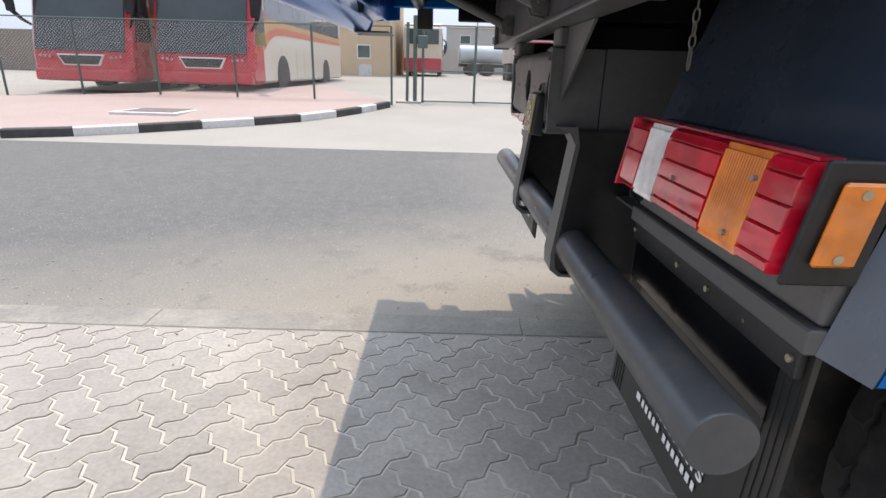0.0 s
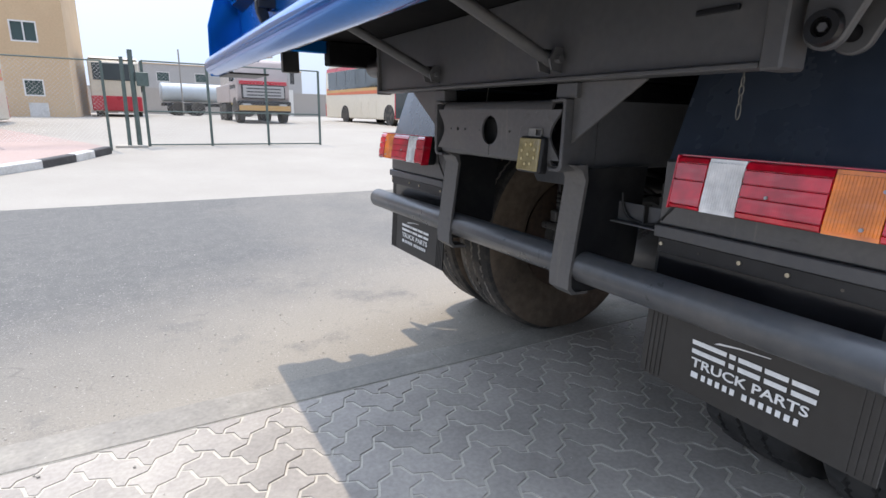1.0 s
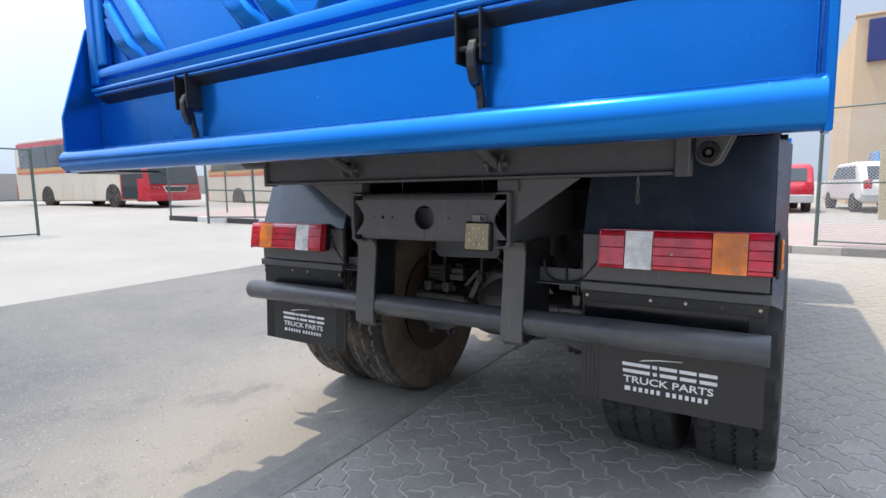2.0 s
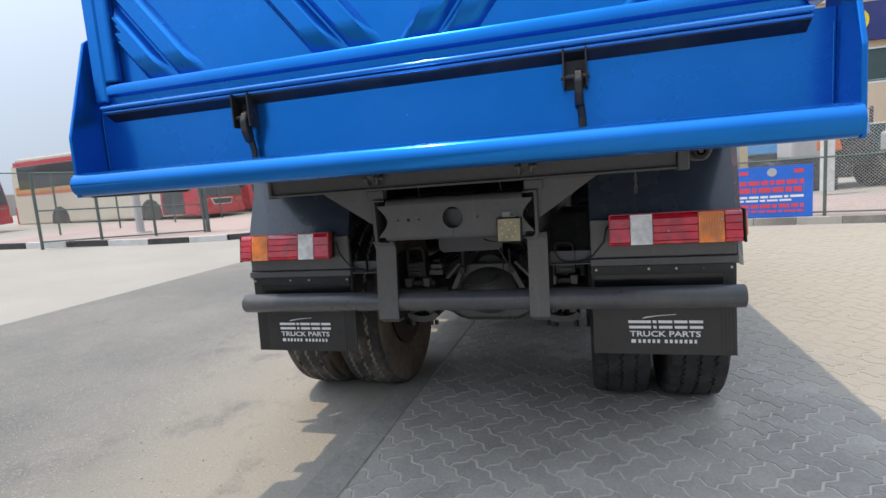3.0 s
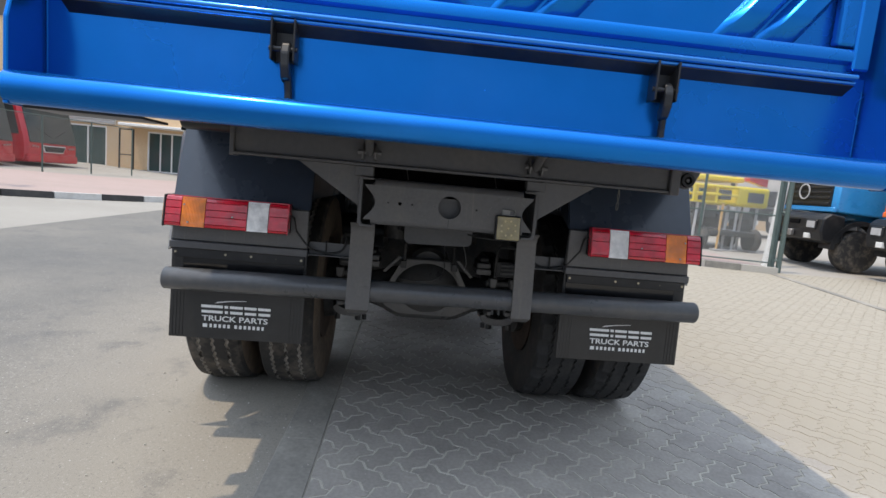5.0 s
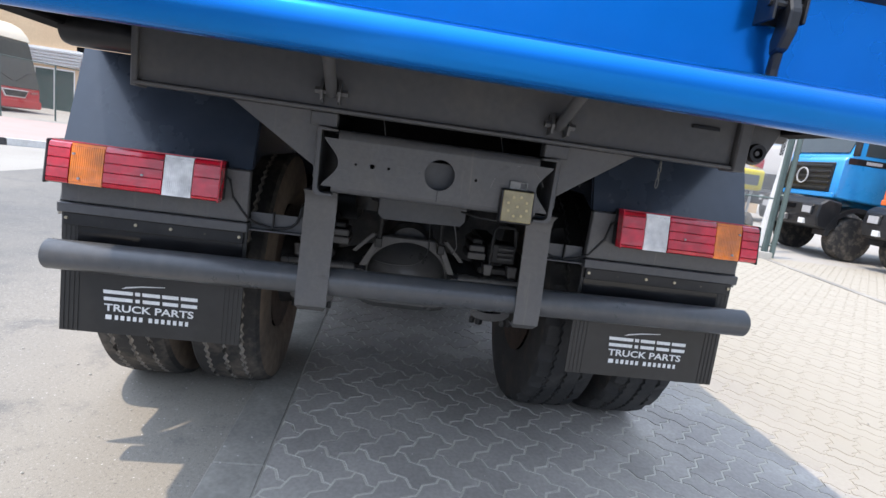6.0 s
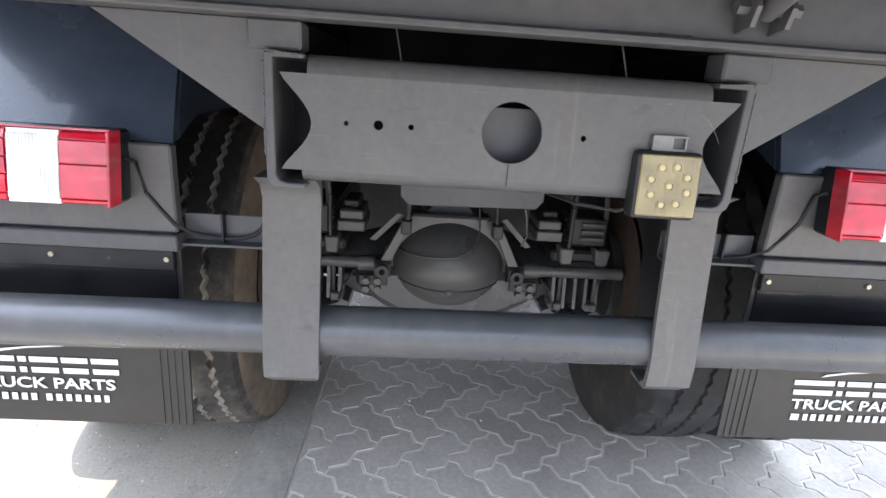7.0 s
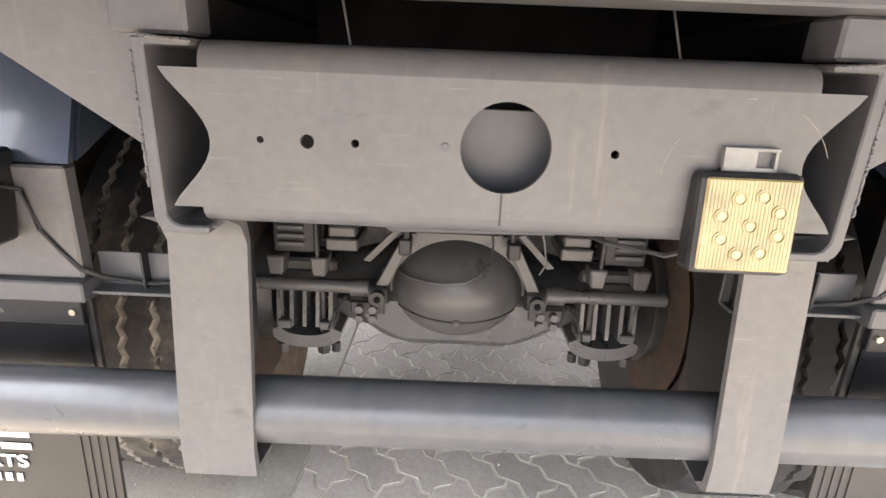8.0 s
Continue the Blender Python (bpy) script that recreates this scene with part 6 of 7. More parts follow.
                low = [(1.05, lo0), (1.5, mid(lo0, lo1, 0.55)), (2.1, mid(lo0, lo1, 0.9)), (3.0, lo1), (11.6, lo2)]
                high = [(11.6, hi2), (3.0, hi1), (2.1, mid(hi0, hi1, 0.9)), (1.5, mid(hi0, hi1, 0.55)), (1.05, hi0)]
                part("stripe", prism(low + high, 'x', x0, x1), mt, top, "swept stripe")
        part("quarter_window", prism([(0.30, 1.32), (0.62, 2.72), (1.04, 2.90), (1.15, 1.32)], 'x', *((W + 0.0125, W + 0.02) if s > 0 else (-W - 0.02, -W - 0.0125))), DARK_GLASS, top, "dark cab quarter window")
        for y in (2.7, 8.6):
            arch = [(y + 0.62 * math.cos(a), 0.5 + 0.62 * math.sin(a)) for a in [math.pi * k / 14 for k in range(15)]] + [(y - 0.62, 0.335), (y + 0.62, 0.335)]
            part("wheel_arch", prism(arch, 'x', *((W - 0.3, W + 0.012) if s > 0 else (-W - 0.012, -W + 0.3))), RUBBER, top)
            wheel_parts(top, s * 1.13, y, 0.5, 0.30)
        for k in range(4):
            y = 4.2 + k * 0.98
            part("luggage_door", box(*((W, W + 0.008) if s > 0 else (-W - 0.008, -W)), y, y + 0.93, 0.45, 1.35, 0.002), side, top)
    if glass is DARK_GLASS:
        part("door", box(-W - 0.022, -W + 0.1, 0.75, 1.95, 0.42, 2.95, 0.01), DARK_GLASS, top, "dark glazed door")
        for sx in (1, -1):
            part("front_flank", box(min(sx * W, sx * (W + 0.014)), max(sx * W, sx * (W + 0.014)), 0.9, 2.05, 0.40, 1.9), front, top, "red flank beside the door")
            part("roof_line", box(min(sx * W, sx * (W + 0.012)), max(sx * W, sx * (W + 0.012)), 2.4, 11.5, 3.14, 3.34), front, top, "red line along the roof edge")
            part("roof_arch", prism([(0.75, 3.0), (1.2, 3.42), (2.4, 3.44), (2.6, 3.2), (1.5, 3.1)], 'x', *((W - 0.02, W + 0.016) if sx > 0 else (-W - 0.016, -W + 0.02))), front, top, "red arch over the door")
    part("rear_window", box(-W + 0.2, W - 0.2, 11.80, 11.90, 2.15, 3.1, 0.02), DARK_GLASS, top)
    part("rear_bumper", box(-W, W, 11.75, 11.92, 0.4, 1.25, 0.04), front, top)
    for k in range(4):
        part("roof_vent", box(-0.6, 0.6, 5.0 + k * 0.8, 5.5 + k * 0.8, 3.50, 3.56, 0.02), LIGHT_GREY, top)
    return top


def stand(x, y, turn, dz=0.0):
    return pose(x, y, lie(x, y) + dz, 0, 0, turn)


b1 = bus(stand(-6.35, 14.5, -0.5), "red-fronted cream coach with orange and gold stripes")
copy_thing(b1, stand(-9.45, 14.4, -0.5))
b3 = bus(stand(17.0, 16.45, -6, -0.16), "cream coach with a red front, domed roof and dark glass", roof=CREAM, side=CREAM, glass=DARK_GLASS, mirrors=False)
copy_thing(b3, stand(20.2, 16.2, -6, -0.16))
copy_thing(b3, stand(12.2, 23.6, 3))
bus(stand(-1.6, 50.0, 180, -0.12), "cream coach seen from behind, red below", side=CREAM)


# ---- tan buildings ----
def window_unit(parent, x0, x1, y, z0, z1, panes=2, mat=OFFICE_GLASS):
    """A framed window let into a wall that faces -y."""
    w = part("window", box(x0, x1, y + 0.06, y + 0.10, z0, z1), mat, parent, "green-tinted window")
    for nm, bb in (("frame", box(x0 - 0.06, x1 + 0.06, y - 0.02, y + 0.08, z0 - 0.07, z0)), ("frame", box(x0 - 0.06, x1 + 0.06, y - 0.02, y + 0.08, z1, z1 + 0.07)), ("frame", box(x0 - 0.06, x0, y - 0.02, y + 0.08, z0, z1)), ("frame", box(x1, x1 + 0.06, y - 0.02, y + 0.08, z0, z1))):
        part(nm, bb, WHITE, w)
    for k in range(1, panes):
        x = x0 + (x1 - x0) * k / panes
        part("mullion", box(x - 0.03, x + 0.03, y - 0.01, y + 0.08, z0, z1), WHITE, w)
    return w


def wall_with_openings(x0, x1, z0, z1, y0, y1, openings):
    """One wall slab in the x, z plane with real openings through it."""
    holes = [[(o[0], o[2]), (o[1], o[2]), (o[1], o[3]), (o[0], o[3])] for o in openings]
    return prism([(x0, z0), (x1, z0), (x1, z1), (x0, z1)], 'y', y0, y1, holes=holes)


def building(m, label, w, depth, h, openings, mat=TAN):
    """Front wall faces -y, from x = 0 to w; openings: x0, x1, z0, z1, panes."""
    top = thing("building", m, label, "building")
    part("front_wall", wall_with_openings(0, w, -1, h, 0, 0.3, openings), mat, top)
    part("side_wall", box(0, 0.3, 0.302, depth, -1, h), mat, top)
    part("side_wall", box(w - 0.3, w, 0.302, depth, -1, h), mat, top)
    part("back_wall", box(0.302, w - 0.302, depth - 0.3, depth, -1, h), mat, top)
    part("roof", box(0.302, w - 0.302, 0.302, depth - 0.302, h - 0.9, h - 0.6), CONCRETE, top)
    part("parapet_cap", box(-0.05, w + 0.05, -0.06, 0.36, h, h + 0.09, 0.01), TAN, top)
    part("floor_slab", box(0.302, w - 0.302, 0.302, depth - 0.302, 3.3, 3.5), FAR_WALL, top)
    for x0, x1, z0, z1, n in openings:
        window_unit(top, x0 + 0.06, x1 - 0.06, 0.02, z0 + 0.07, z1 - 0.07, n)
    return top


def east_building():
    # its front faces the yard along -x; local x runs along -y of the yard
    g = 0.66
    op = [(1.27 + k * 3.4, 2.59 + k * 3.4, 4.72, 6.03, 2) for k in range(5)]
    op += [(6.8, 8.65, -0.1, 2.05, 2), (10.65, 12.45, -0.05, 1.98, 3)]
    e = building(Matrix.Translation((26.0, 26.0, g)) @ Matrix.Rotation(radians(-90), 4, 'Z'), "two-storey tan rendered building with white-framed windows", 18.7, 12.0, 8.40, op)
    part("dark_panel", box(3.55, 5.12, -0.06, 0.0, 6.88, 8.36), DARK_PANEL, e, "dark square panel")
    part("canopy", box(9.8, 13.1, -1.2, 0.0, 2.12, 2.25, 0.02), WHITE, e, "thin white canopy")
    sh = part("shutter_band", box(6.4, 9.1, -0.10, 0.0, 2.15, 2.95), WHITE, e, "white slatted panel over the door")
    for k in range(5):
        part("slat", box(6.4, 9.1, -0.16, -0.10, 2.2 + k * 0.14, 2.28 + k * 0.14), LIGHT_GREY, sh)
    for x in (0.15, 1.15, 4.2):
        fl = part("floodlight", box(x, x + 0.4, -0.5, -0.3, 8.58, 8.88, 0.02, m=pose(0, 0, 0)), BLACK, e, "roof-edge floodlight")
        part("bracket", box(x + 0.18, x + 0.22, -0.32, 0.02, 8.49, 8.60), STEEL, fl)
    part("plinth", box(13.4, 18.6, -0.12, 0.0, -0.9, 0.35), TAN, e)
    # steel side gate standing open before the wall
    gate = part("side_gate", box(9.62, 9.68, -0.75, -0.69, -0.6, 2.0), BLACK, e, "narrow black steel gate")
    part("gate_stile", box(10.28, 10.34, -0.75, -0.69, -0.6, 2.0), BLACK, gate)
    for z in (-0.3, 0.7, 1.93):
        part("gate_rail", box(9.682, 10.278, -0.745, -0.695, z, z + 0.05), BLACK, gate)


east_building()


def south_east_building():
    op = []
    for k in range(5):
        x = 1.2 + k * 3.3
        op.append((x, x + 2.3, 4.4, 6.0, 2))
        op.append((x, x + 2.3, 0.6, 2.6, 2))
    e = building(Matrix.Translation((27.5, -2.0, 0.0)) @ Matrix.Rotation(radians(-90), 4, 'Z'), "tan workshop building with a dark blue sign band", 17.5, 10.0, 8.2, op)
    s = part("sign_band", box(0.4, 17.0, -0.22, -0.005, 6.3, 8.0, 0.02), NAVY, e, "dark blue sign band with red shapes")
    for k in range(7):
        part("sign_shape", box(1.0 + k * 0.62, 1.45 + k * 0.62, -0.245, -0.221, 6.9, 7.6), BANNER_RED, s)
    part("sign_shape", disc((8.6, -0.23, 7.2), 'y', 0.55, -0.02, 0.0, 20), YELLOW, s)


south_east_building()


def north_building():
    # local front faces the yard; a corner and one window show
    op = [(14.9, 16.0, 3.5, 4.5, 2), (10.4, 11.5, 3.5, 4.5, 2), (15.1, 15.95, 0.92, 1.75, 1), (10.9, 11.6, 0.95, 1.75, 1), (5.9, 7.0, 3.5, 4.5, 2)]
    e = building(Matrix.Translation((-20.6, 34.5, 0.9)) @ Matrix.Rotation(radians(0), 4, 'Z'), "tan rendered two-storey building with small windows", 17.15, 11.0, 9.0, op)
    part("pale_panel", box(15.2, 16.0, -0.05, 0.0, -0.6, 0.6), KERB_W, e, "pale door panel")


north_building()


# ---- vehicles and machines farther off ----
def cab_truck(m, paint, label, tank=None, lift=0.0):
    """A lorry whose front faces -y at the origin; lift: how much higher its cab stands."""
    top = thing("lorry", m, label, "truck", "parked lorries")
    o = [(0.12, 0.95), (0.0, 1.25), (0.03, 1.95), (0.30, 2.85), (0.5, 2.98), (2.05, 2.98), (2.15, 2.8), (2.15, 0.95)]
    part("cab", prism(o, 'x', -1.22, 1.22, bevel=0.05), paint, top, "painted cab", smooth=True)
    part("windscreen", prism([(0.045, 1.98), (0.275, 2.72), (0.33, 2.72), (0.10, 1.98)], 'x', -1.08, 1.08, bevel=0.01), DARK_GLASS, top, "dark windscreen")
    g = part("grille", box(-1.02, 1.02, -0.03, 0.06, 1.16, 1.78, 0.02), BLACK, top, "black slatted grille with a round badge")
    for k in range(5):
        part("slat", box(-0.98, 0.98, -0.05, -0.03, 1.20 + k * 0.115, 1.245 + k * 0.115, 0.004), GREY, g)
    part("badge", lathe([(-0.02, 0.13), (-0.02, 0.155), (0.0, 0.155), (0.0, 0.13)], (0, -0.055, 1.5), 'y', 24, closed=True), LIGHT_GREY, g, "plain round badge ring")
    bp = part("bumper", box(-1.24, 1.24, -0.22, 0.14, 0.52, 1.05, 0.05, seg=2), BLACK, top, "heavy black bumper")
    for s in (1, -1):
        part("headlight", box(s * 0.85 - 0.19, s * 0.85 + 0.19, -0.245, -0.2, 0.70, 0.92, 0.02), LIGHT_GREY, bp, "headlight")
        part("side_window", box(min(s * 1.215, s * 1.226), max(s * 1.215, s * 1.226), 0.45, 1.5, 2.0, 2.7), DARK_GLASS, top)
        part("side_stripe", box(min(s * 1.215, s * 1.224), max(s * 1.215, s * 1.224), 0.35, 2.05, 1.62, 1.80), BLACK, top)
        part("mud_guard", prism([(0.72 + 0.66 * math.cos(a), 0.55 + 0.66 * math.sin(a)) for a in [math.pi * k / 12 for k in range(13)]], 'x', *((0.85, 1.25) if s > 0 else (-1.25, -0.85))), BLACK, top)
        for y in (0.75, 4.6, 5.95):
            wheel_parts(top, s * 1.03, y, 0.53 + 0.12 * lift, 0.34)
        part("mirror", box(s * 1.42 - 0.1, s * 1.42 + 0.1, 0.05, 0.12, 1.9, 2.55, 0.02), BLACK, top)
        part("mirror_arm", tube([(s * 1.2, 0.2, 2.5), (s * 1.42, 0.1, 2.45)], 0.015, 6), BLACK, top)
    part("chassis", box(-0.42, 0.42, 1.0, 7.0, 0.72, 0.98, 0.02), BLACK, top)
    if lift:
        for o in top.children:
            if o.data:
                o.data.transform(Matrix.Translation((0, 0, lift)))
                for c in o.children:
                    c.data.transform(Matrix.Translation((0, 0, lift)))
    if tank:
        part("tank", tube([(0, 2.5, 1.75), (0, 2.55, 1.75), (0, 6.95, 1.75), (0, 7.0, 1.75)], [0.60, 0.70, 0.70, 0.60], 28), tank, top, "long tank", smooth=True)
    else:
        part("load_bed", box(-1.22, 1.22, 2.35, 7.1, 1.0 + lift, 1.9 + lift, 0.03), paint, top)
    return top


def heavy_lorry(m, paint, label):
    """A tall site lorry: front faces -y; black grille over a deep black bumper, big wheels."""
    top = thing("lorry", m, label, "truck", "parked lorries")
    o = [(0.06, 1.60), (0.0, 1.75), (0.02, 2.60), (0.22, 2.72), (0.50, 3.55), (0.65, 3.66), (2.0, 3.66), (2.1, 3.5), (2.1, 1.35), (1.35, 1.35), (1.25, 1.55)]
    cab = part("cab", prism(o, 'x', -1.22, 1.22, bevel=0.04), paint, top, "painted cab", smooth=True)
    part("windscreen", prism([(0.205, 2.80), (0.455, 3.50), (0.50, 3.50), (0.25, 2.80)], 'x', -1.08, 1.08, bevel=0.01), DARK_GLASS, cab, "dark windscreen")
    g = part("grille", box(-1.0, 1.0, -0.035, 0.05, 1.74, 2.52, 0.02), BLACK, top, "black slatted grille with a round badge")
    for k in range(5):
        part("slat", box(-0.97, 0.97, -0.075, -0.036, 1.79 + k * 0.148, 1.86 + k * 0.148, 0.012), BLACK, g)
    part("badge", lathe([(-0.025, 0.19), (-0.025, 0.222), (0.0, 0.222), (0.0, 0.19)], (0, -0.085, 2.14), 'y', 28, closed=True), LIGHT_GREY, g, "plain round badge ring")
    part("front_band", box(-1.18, 1.18, -0.05, 0.05, 1.60, 1.735, 0.02), paint, top)
    bp = part("bumper", prism([(-0.30, 1.42), (-0.34, 1.05), (-0.26, 0.80), (0.10, 0.72), (0.30, 0.80), (0.30, 1.50), (-0.10, 1.56)], 'x', -1.24, 1.24, bevel=0.04), BLACK, top, "deep black steel bumper")
    # near-black box stands for the shaded slot
    part("bumper_slot", box(-0.35, 0.35, -0.345, -0.30, 1.22, 1.34, 0.01), SHADE_BLACK, bp)
    part("tow_jaw", box(-0.16, 0.16, -0.42, -0.30, 0.86, 1.04, 0.02), STEEL, bp)
    for s in (1, -1):
        hl = part("headlight", box(s * 0.86 - 0.20, s * 0.86 + 0.20, -0.365, -0.31, 1.10, 1.36, 0.02), BLACK, bp, "headlight in a black frame")
        part("lens", box(s * 0.86 - 0.16, s * 0.86 + 0.16, -0.375, -0.362, 1.14, 1.32, 0.01), LIGHT_GREY, hl, "grey glass")
        part("fog_lamp", box(s * 0.72 - 0.10, s * 0.72 + 0.10, -0.36, -0.27, 0.84, 0.98, 0.01), WHITE, bp, "pale fog lamp")
        part("side_window", box(min(s * 1.215, s * 1.226), max(s * 1.215, s * 1.226), 0.55, 1.55, 2.75, 3.42), DARK_GLASS, cab)
        part("side_stripe", box(min(s * 1.215, s * 1.224), max(s * 1.215, s * 1.224), 0.15, 2.0, 2.50, 2.66), BLACK, cab, "black stripe with a plain mark")
        part("print_bar", box(min(s * 1.215, s * 1.227), max(s * 1.215, s * 1.227), 0.62, 1.05, 2.54, 2.62), LIGHT_GREY, cab)
        part("step_panel", box(*((0.95, 1.22) if s > 0 else (-1.22, -0.95)), 1.45, 2.1, 0.72, 1.34, 0.03), BLACK, top)
        part("wheel_arch", prism([(0.80 + r * math.cos(a), 0.60 + r * math.sin(a)) for r, n in ((0.82, 1), (0.70, -1)) for a in [math.pi * (k if n > 0 else 12 - k) / 12 for k in range(13)]], 'x', *((0.80, 1.25) if s > 0 else (-1.25, -0.80))), BLACK, top, "black wheel arch")
        for y in (0.80, 4.7, 6.05):
            wheel_parts(top, s * 1.02, y, 0.58, 0.38)
        part("mirror", box(s * 1.44 - 0.1, s * 1.44 + 0.1, 0.10, 0.17, 2.7, 3.3, 0.02), BLACK, cab)
        part("mirror_arm", tube([(s * 1.2, 0.3, 3.3), (s * 1.44, 0.14, 3.25)], 0.015, 6), BLACK, cab)
    part("chassis", box(-0.42, 0.42, 1.0, 7.2, 0.80, 1.12, 0.02), BLACK, top)
    part("load_bed", box(-1.22, 1.22, 2.3, 7.2, 1.30, 2.9, 0.03), paint, top)
    return top


heavy_lorry(stand(11.3, -8.6, 176) @ Matrix.Diagonal((0.92, 0.92, 0.92, 1)), SKYBLUE, "sky-blue lorry with a black grille and round badge")
heavy_lorry(stand(8.4, -9.0, 174) @ Matrix.Diagonal((0.92, 0.92, 0.92, 1)), ORANGE, "orange-fronted lorry parked beside the blue one")
high = cab_truck(stand(4.7, 27.4, 0), material("faded_cab_paint", (0.42, 0.36, 0.34), 0.4, 0, 0.06, 6, 1, 0), "dusty pale lorry with a red band and pipes on its roof", None)
for k in range(6):
    part("roof_pipe", tube([(-0.9 + 0.3 * k, 0.6, 3.05 + 0.05 * (k % 3)), (-0.7 + 0.25 * k, 4.5, 3.30 + 0.09 * (k % 2))], 0.05, 8), FAR_WALL, high, "grey pipe on the roof")
part("roof_rack", box(-1.0, 1.0, 2.2, 6.9, 1.92, 3.02, 0.03), FAR_WALL, high, "grey high load")
part("grille_cover", box(-0.95, 0.95, -0.10, -0.078, 1.20, 1.74, 0.01), LIGHT_GREY, high, "pale dusty grille panel")
for k in range(3):
    part("grille_slot", box(-0.80, 0.80, -0.106, -0.101, 1.28 + 0.15 * k, 1.35 + 0.15 * k), GREY, high)
part("red_band", box(-1.1, 1.1, -0.045, 0.03, 1.80, 1.97, 0.01), BUS_RED, high, "faded red band under the windscreen")
part("bumper_band", box(-1.2, 1.2, -0.25, -0.225, 0.60, 0.84, 0.01), BUS_GOLD, high, "dusty orange band on the bumper")
cab_truck(stand(8.1, 48.4, 95), YELLOW, "yellow-fronted tanker lorry with a pale tank", material("pale_tank_paint", (0.52, 0.58, 0.62), 0.4, 0, 0.05, 6, 1, 0))


cab_truck(stand(19.5, -13.0, 200), FAR_WALL, "dusty grey lorry parked behind the fence", None, 0.2)
cab_truck(stand(24.4, -9.6, 0), SKYBLUE, "blue lorry parked behind the yellow machine", None, 0.2)


def loader():
    """Yellow lift: a railed basket on legs beside a low engine body, its red boom folded over it."""
    g = lie(13.2, -7.6)
    top = thing("yellow_machine", Matrix.Translation((13.2, -7.6, g)), "yellow lifting machine with a railed basket behind the fence", "machine")
    y = lambda v: v + 7.6
    z = lambda v: v - g
    bk = part("basket", box(0, 1.1, y(-7.94), y(-6.52), z(1.49), z(1.55), 0.01), YELLOW, top, "yellow railed basket")
    for zz in (1.76, 2.0):
        part("guard_rail", tube([(0, y(-7.92), z(zz)), (0, y(-6.54), z(zz))], 0.045, 8), YELLOW, bk)
        part("guard_rail", tube([(1.1, y(-7.92), z(zz)), (1.1, y(-6.54), z(zz))], 0.045, 8), YELLOW, bk)
    for yy in (-7.92, -7.25, -6.54):
        for x in (0, 1.1):
            part("guard_post", tube([(x, y(yy), z(1.5)), (x, y(yy), z(2.02))], 0.045, 8), YELLOW, bk)
    part("control_box", box(-0.04, 0.25, y(-7.70), y(-7.35), z(1.62), z(1.92), 0.02), GREY, bk)
    part("body", box(0.1, 1.9, y(-9.0), y(-7.96), z(1.45), z(2.06), 0.08, seg=2), YELLOW, top, "yellow engine body")
    part("louvre", box(0.07, 0.1, y(-8.8), y(-8.3), z(1.60), z(1.90)), GREY, top)
    part("roof", box(0.6, 2.2, y(-8.47), y(-6.82), z(2.20), z(2.36), 0.04), YELLOW, top, "yellow roof panel")
    part("boom", prism([(y(-8.95), z(2.10)), (y(-8.95), z(2.38)), (y(-8.35), z(2.55)), (y(-8.35), z(2.25))], 'x', 0.2, 0.5, bevel=0.02), BUS_RED, top, "red folded boom")
    for yy, x, mt in ((-6.75, 0.1, LIGHT_GREY), (-7.5, 0.0, BUS_GOLD), (-7.85, 0.3, LIGHT_GREY), (-8.1, 0.2, LIGHT_GREY), (-8.45, 0.5, FAR_WALL), (-8.8, 0.3, LIGHT_GREY), (-7.0, 1.0, FAR_WALL), (-7.2, 0.5, LIGHT_GREY), (-8.7, 1.6, FAR_WALL)):
        part("leg", tube([(x - 0.12, y(yy) + 0.1, 0), (x, y(yy), z(1.5))], 0.038, 8), mt, top)
        part("foot", box(x - 0.26, x + 0.02, y(yy) - 0.04, y(yy) + 0.24, 0, 0.05, 0.01), LIGHT_GREY, top)
    part("axle_beam", box(-0.1, 1.8, y(-8.6), y(-7.2), 0.45, 0.62, 0.03), AXLE, top)
    for x in (0.3, 1.5):
        for yy in (-8.75, -7.05):
            o = thing("wheel", Matrix(), "", "")
            o.parent = top
            o.location = (x, y(yy), 0.36)
            part("tyre", lathe([(-0.12, 0.22), (-0.12, 0.33), (-0.08, 0.36), (0.08, 0.36), (0.12, 0.33), (0.12, 0.22)], (0, 0, 0), 'y', 24), RUBBER, o, smooth=True)
            part("rim", lathe([(-0.10, 0.22), (-0.04, 0.10), (0.04, 0.10), (0.10, 0.22)], (0, 0, 0), 'y', 20), LIGHT_GREY, o, smooth=True)


loader()


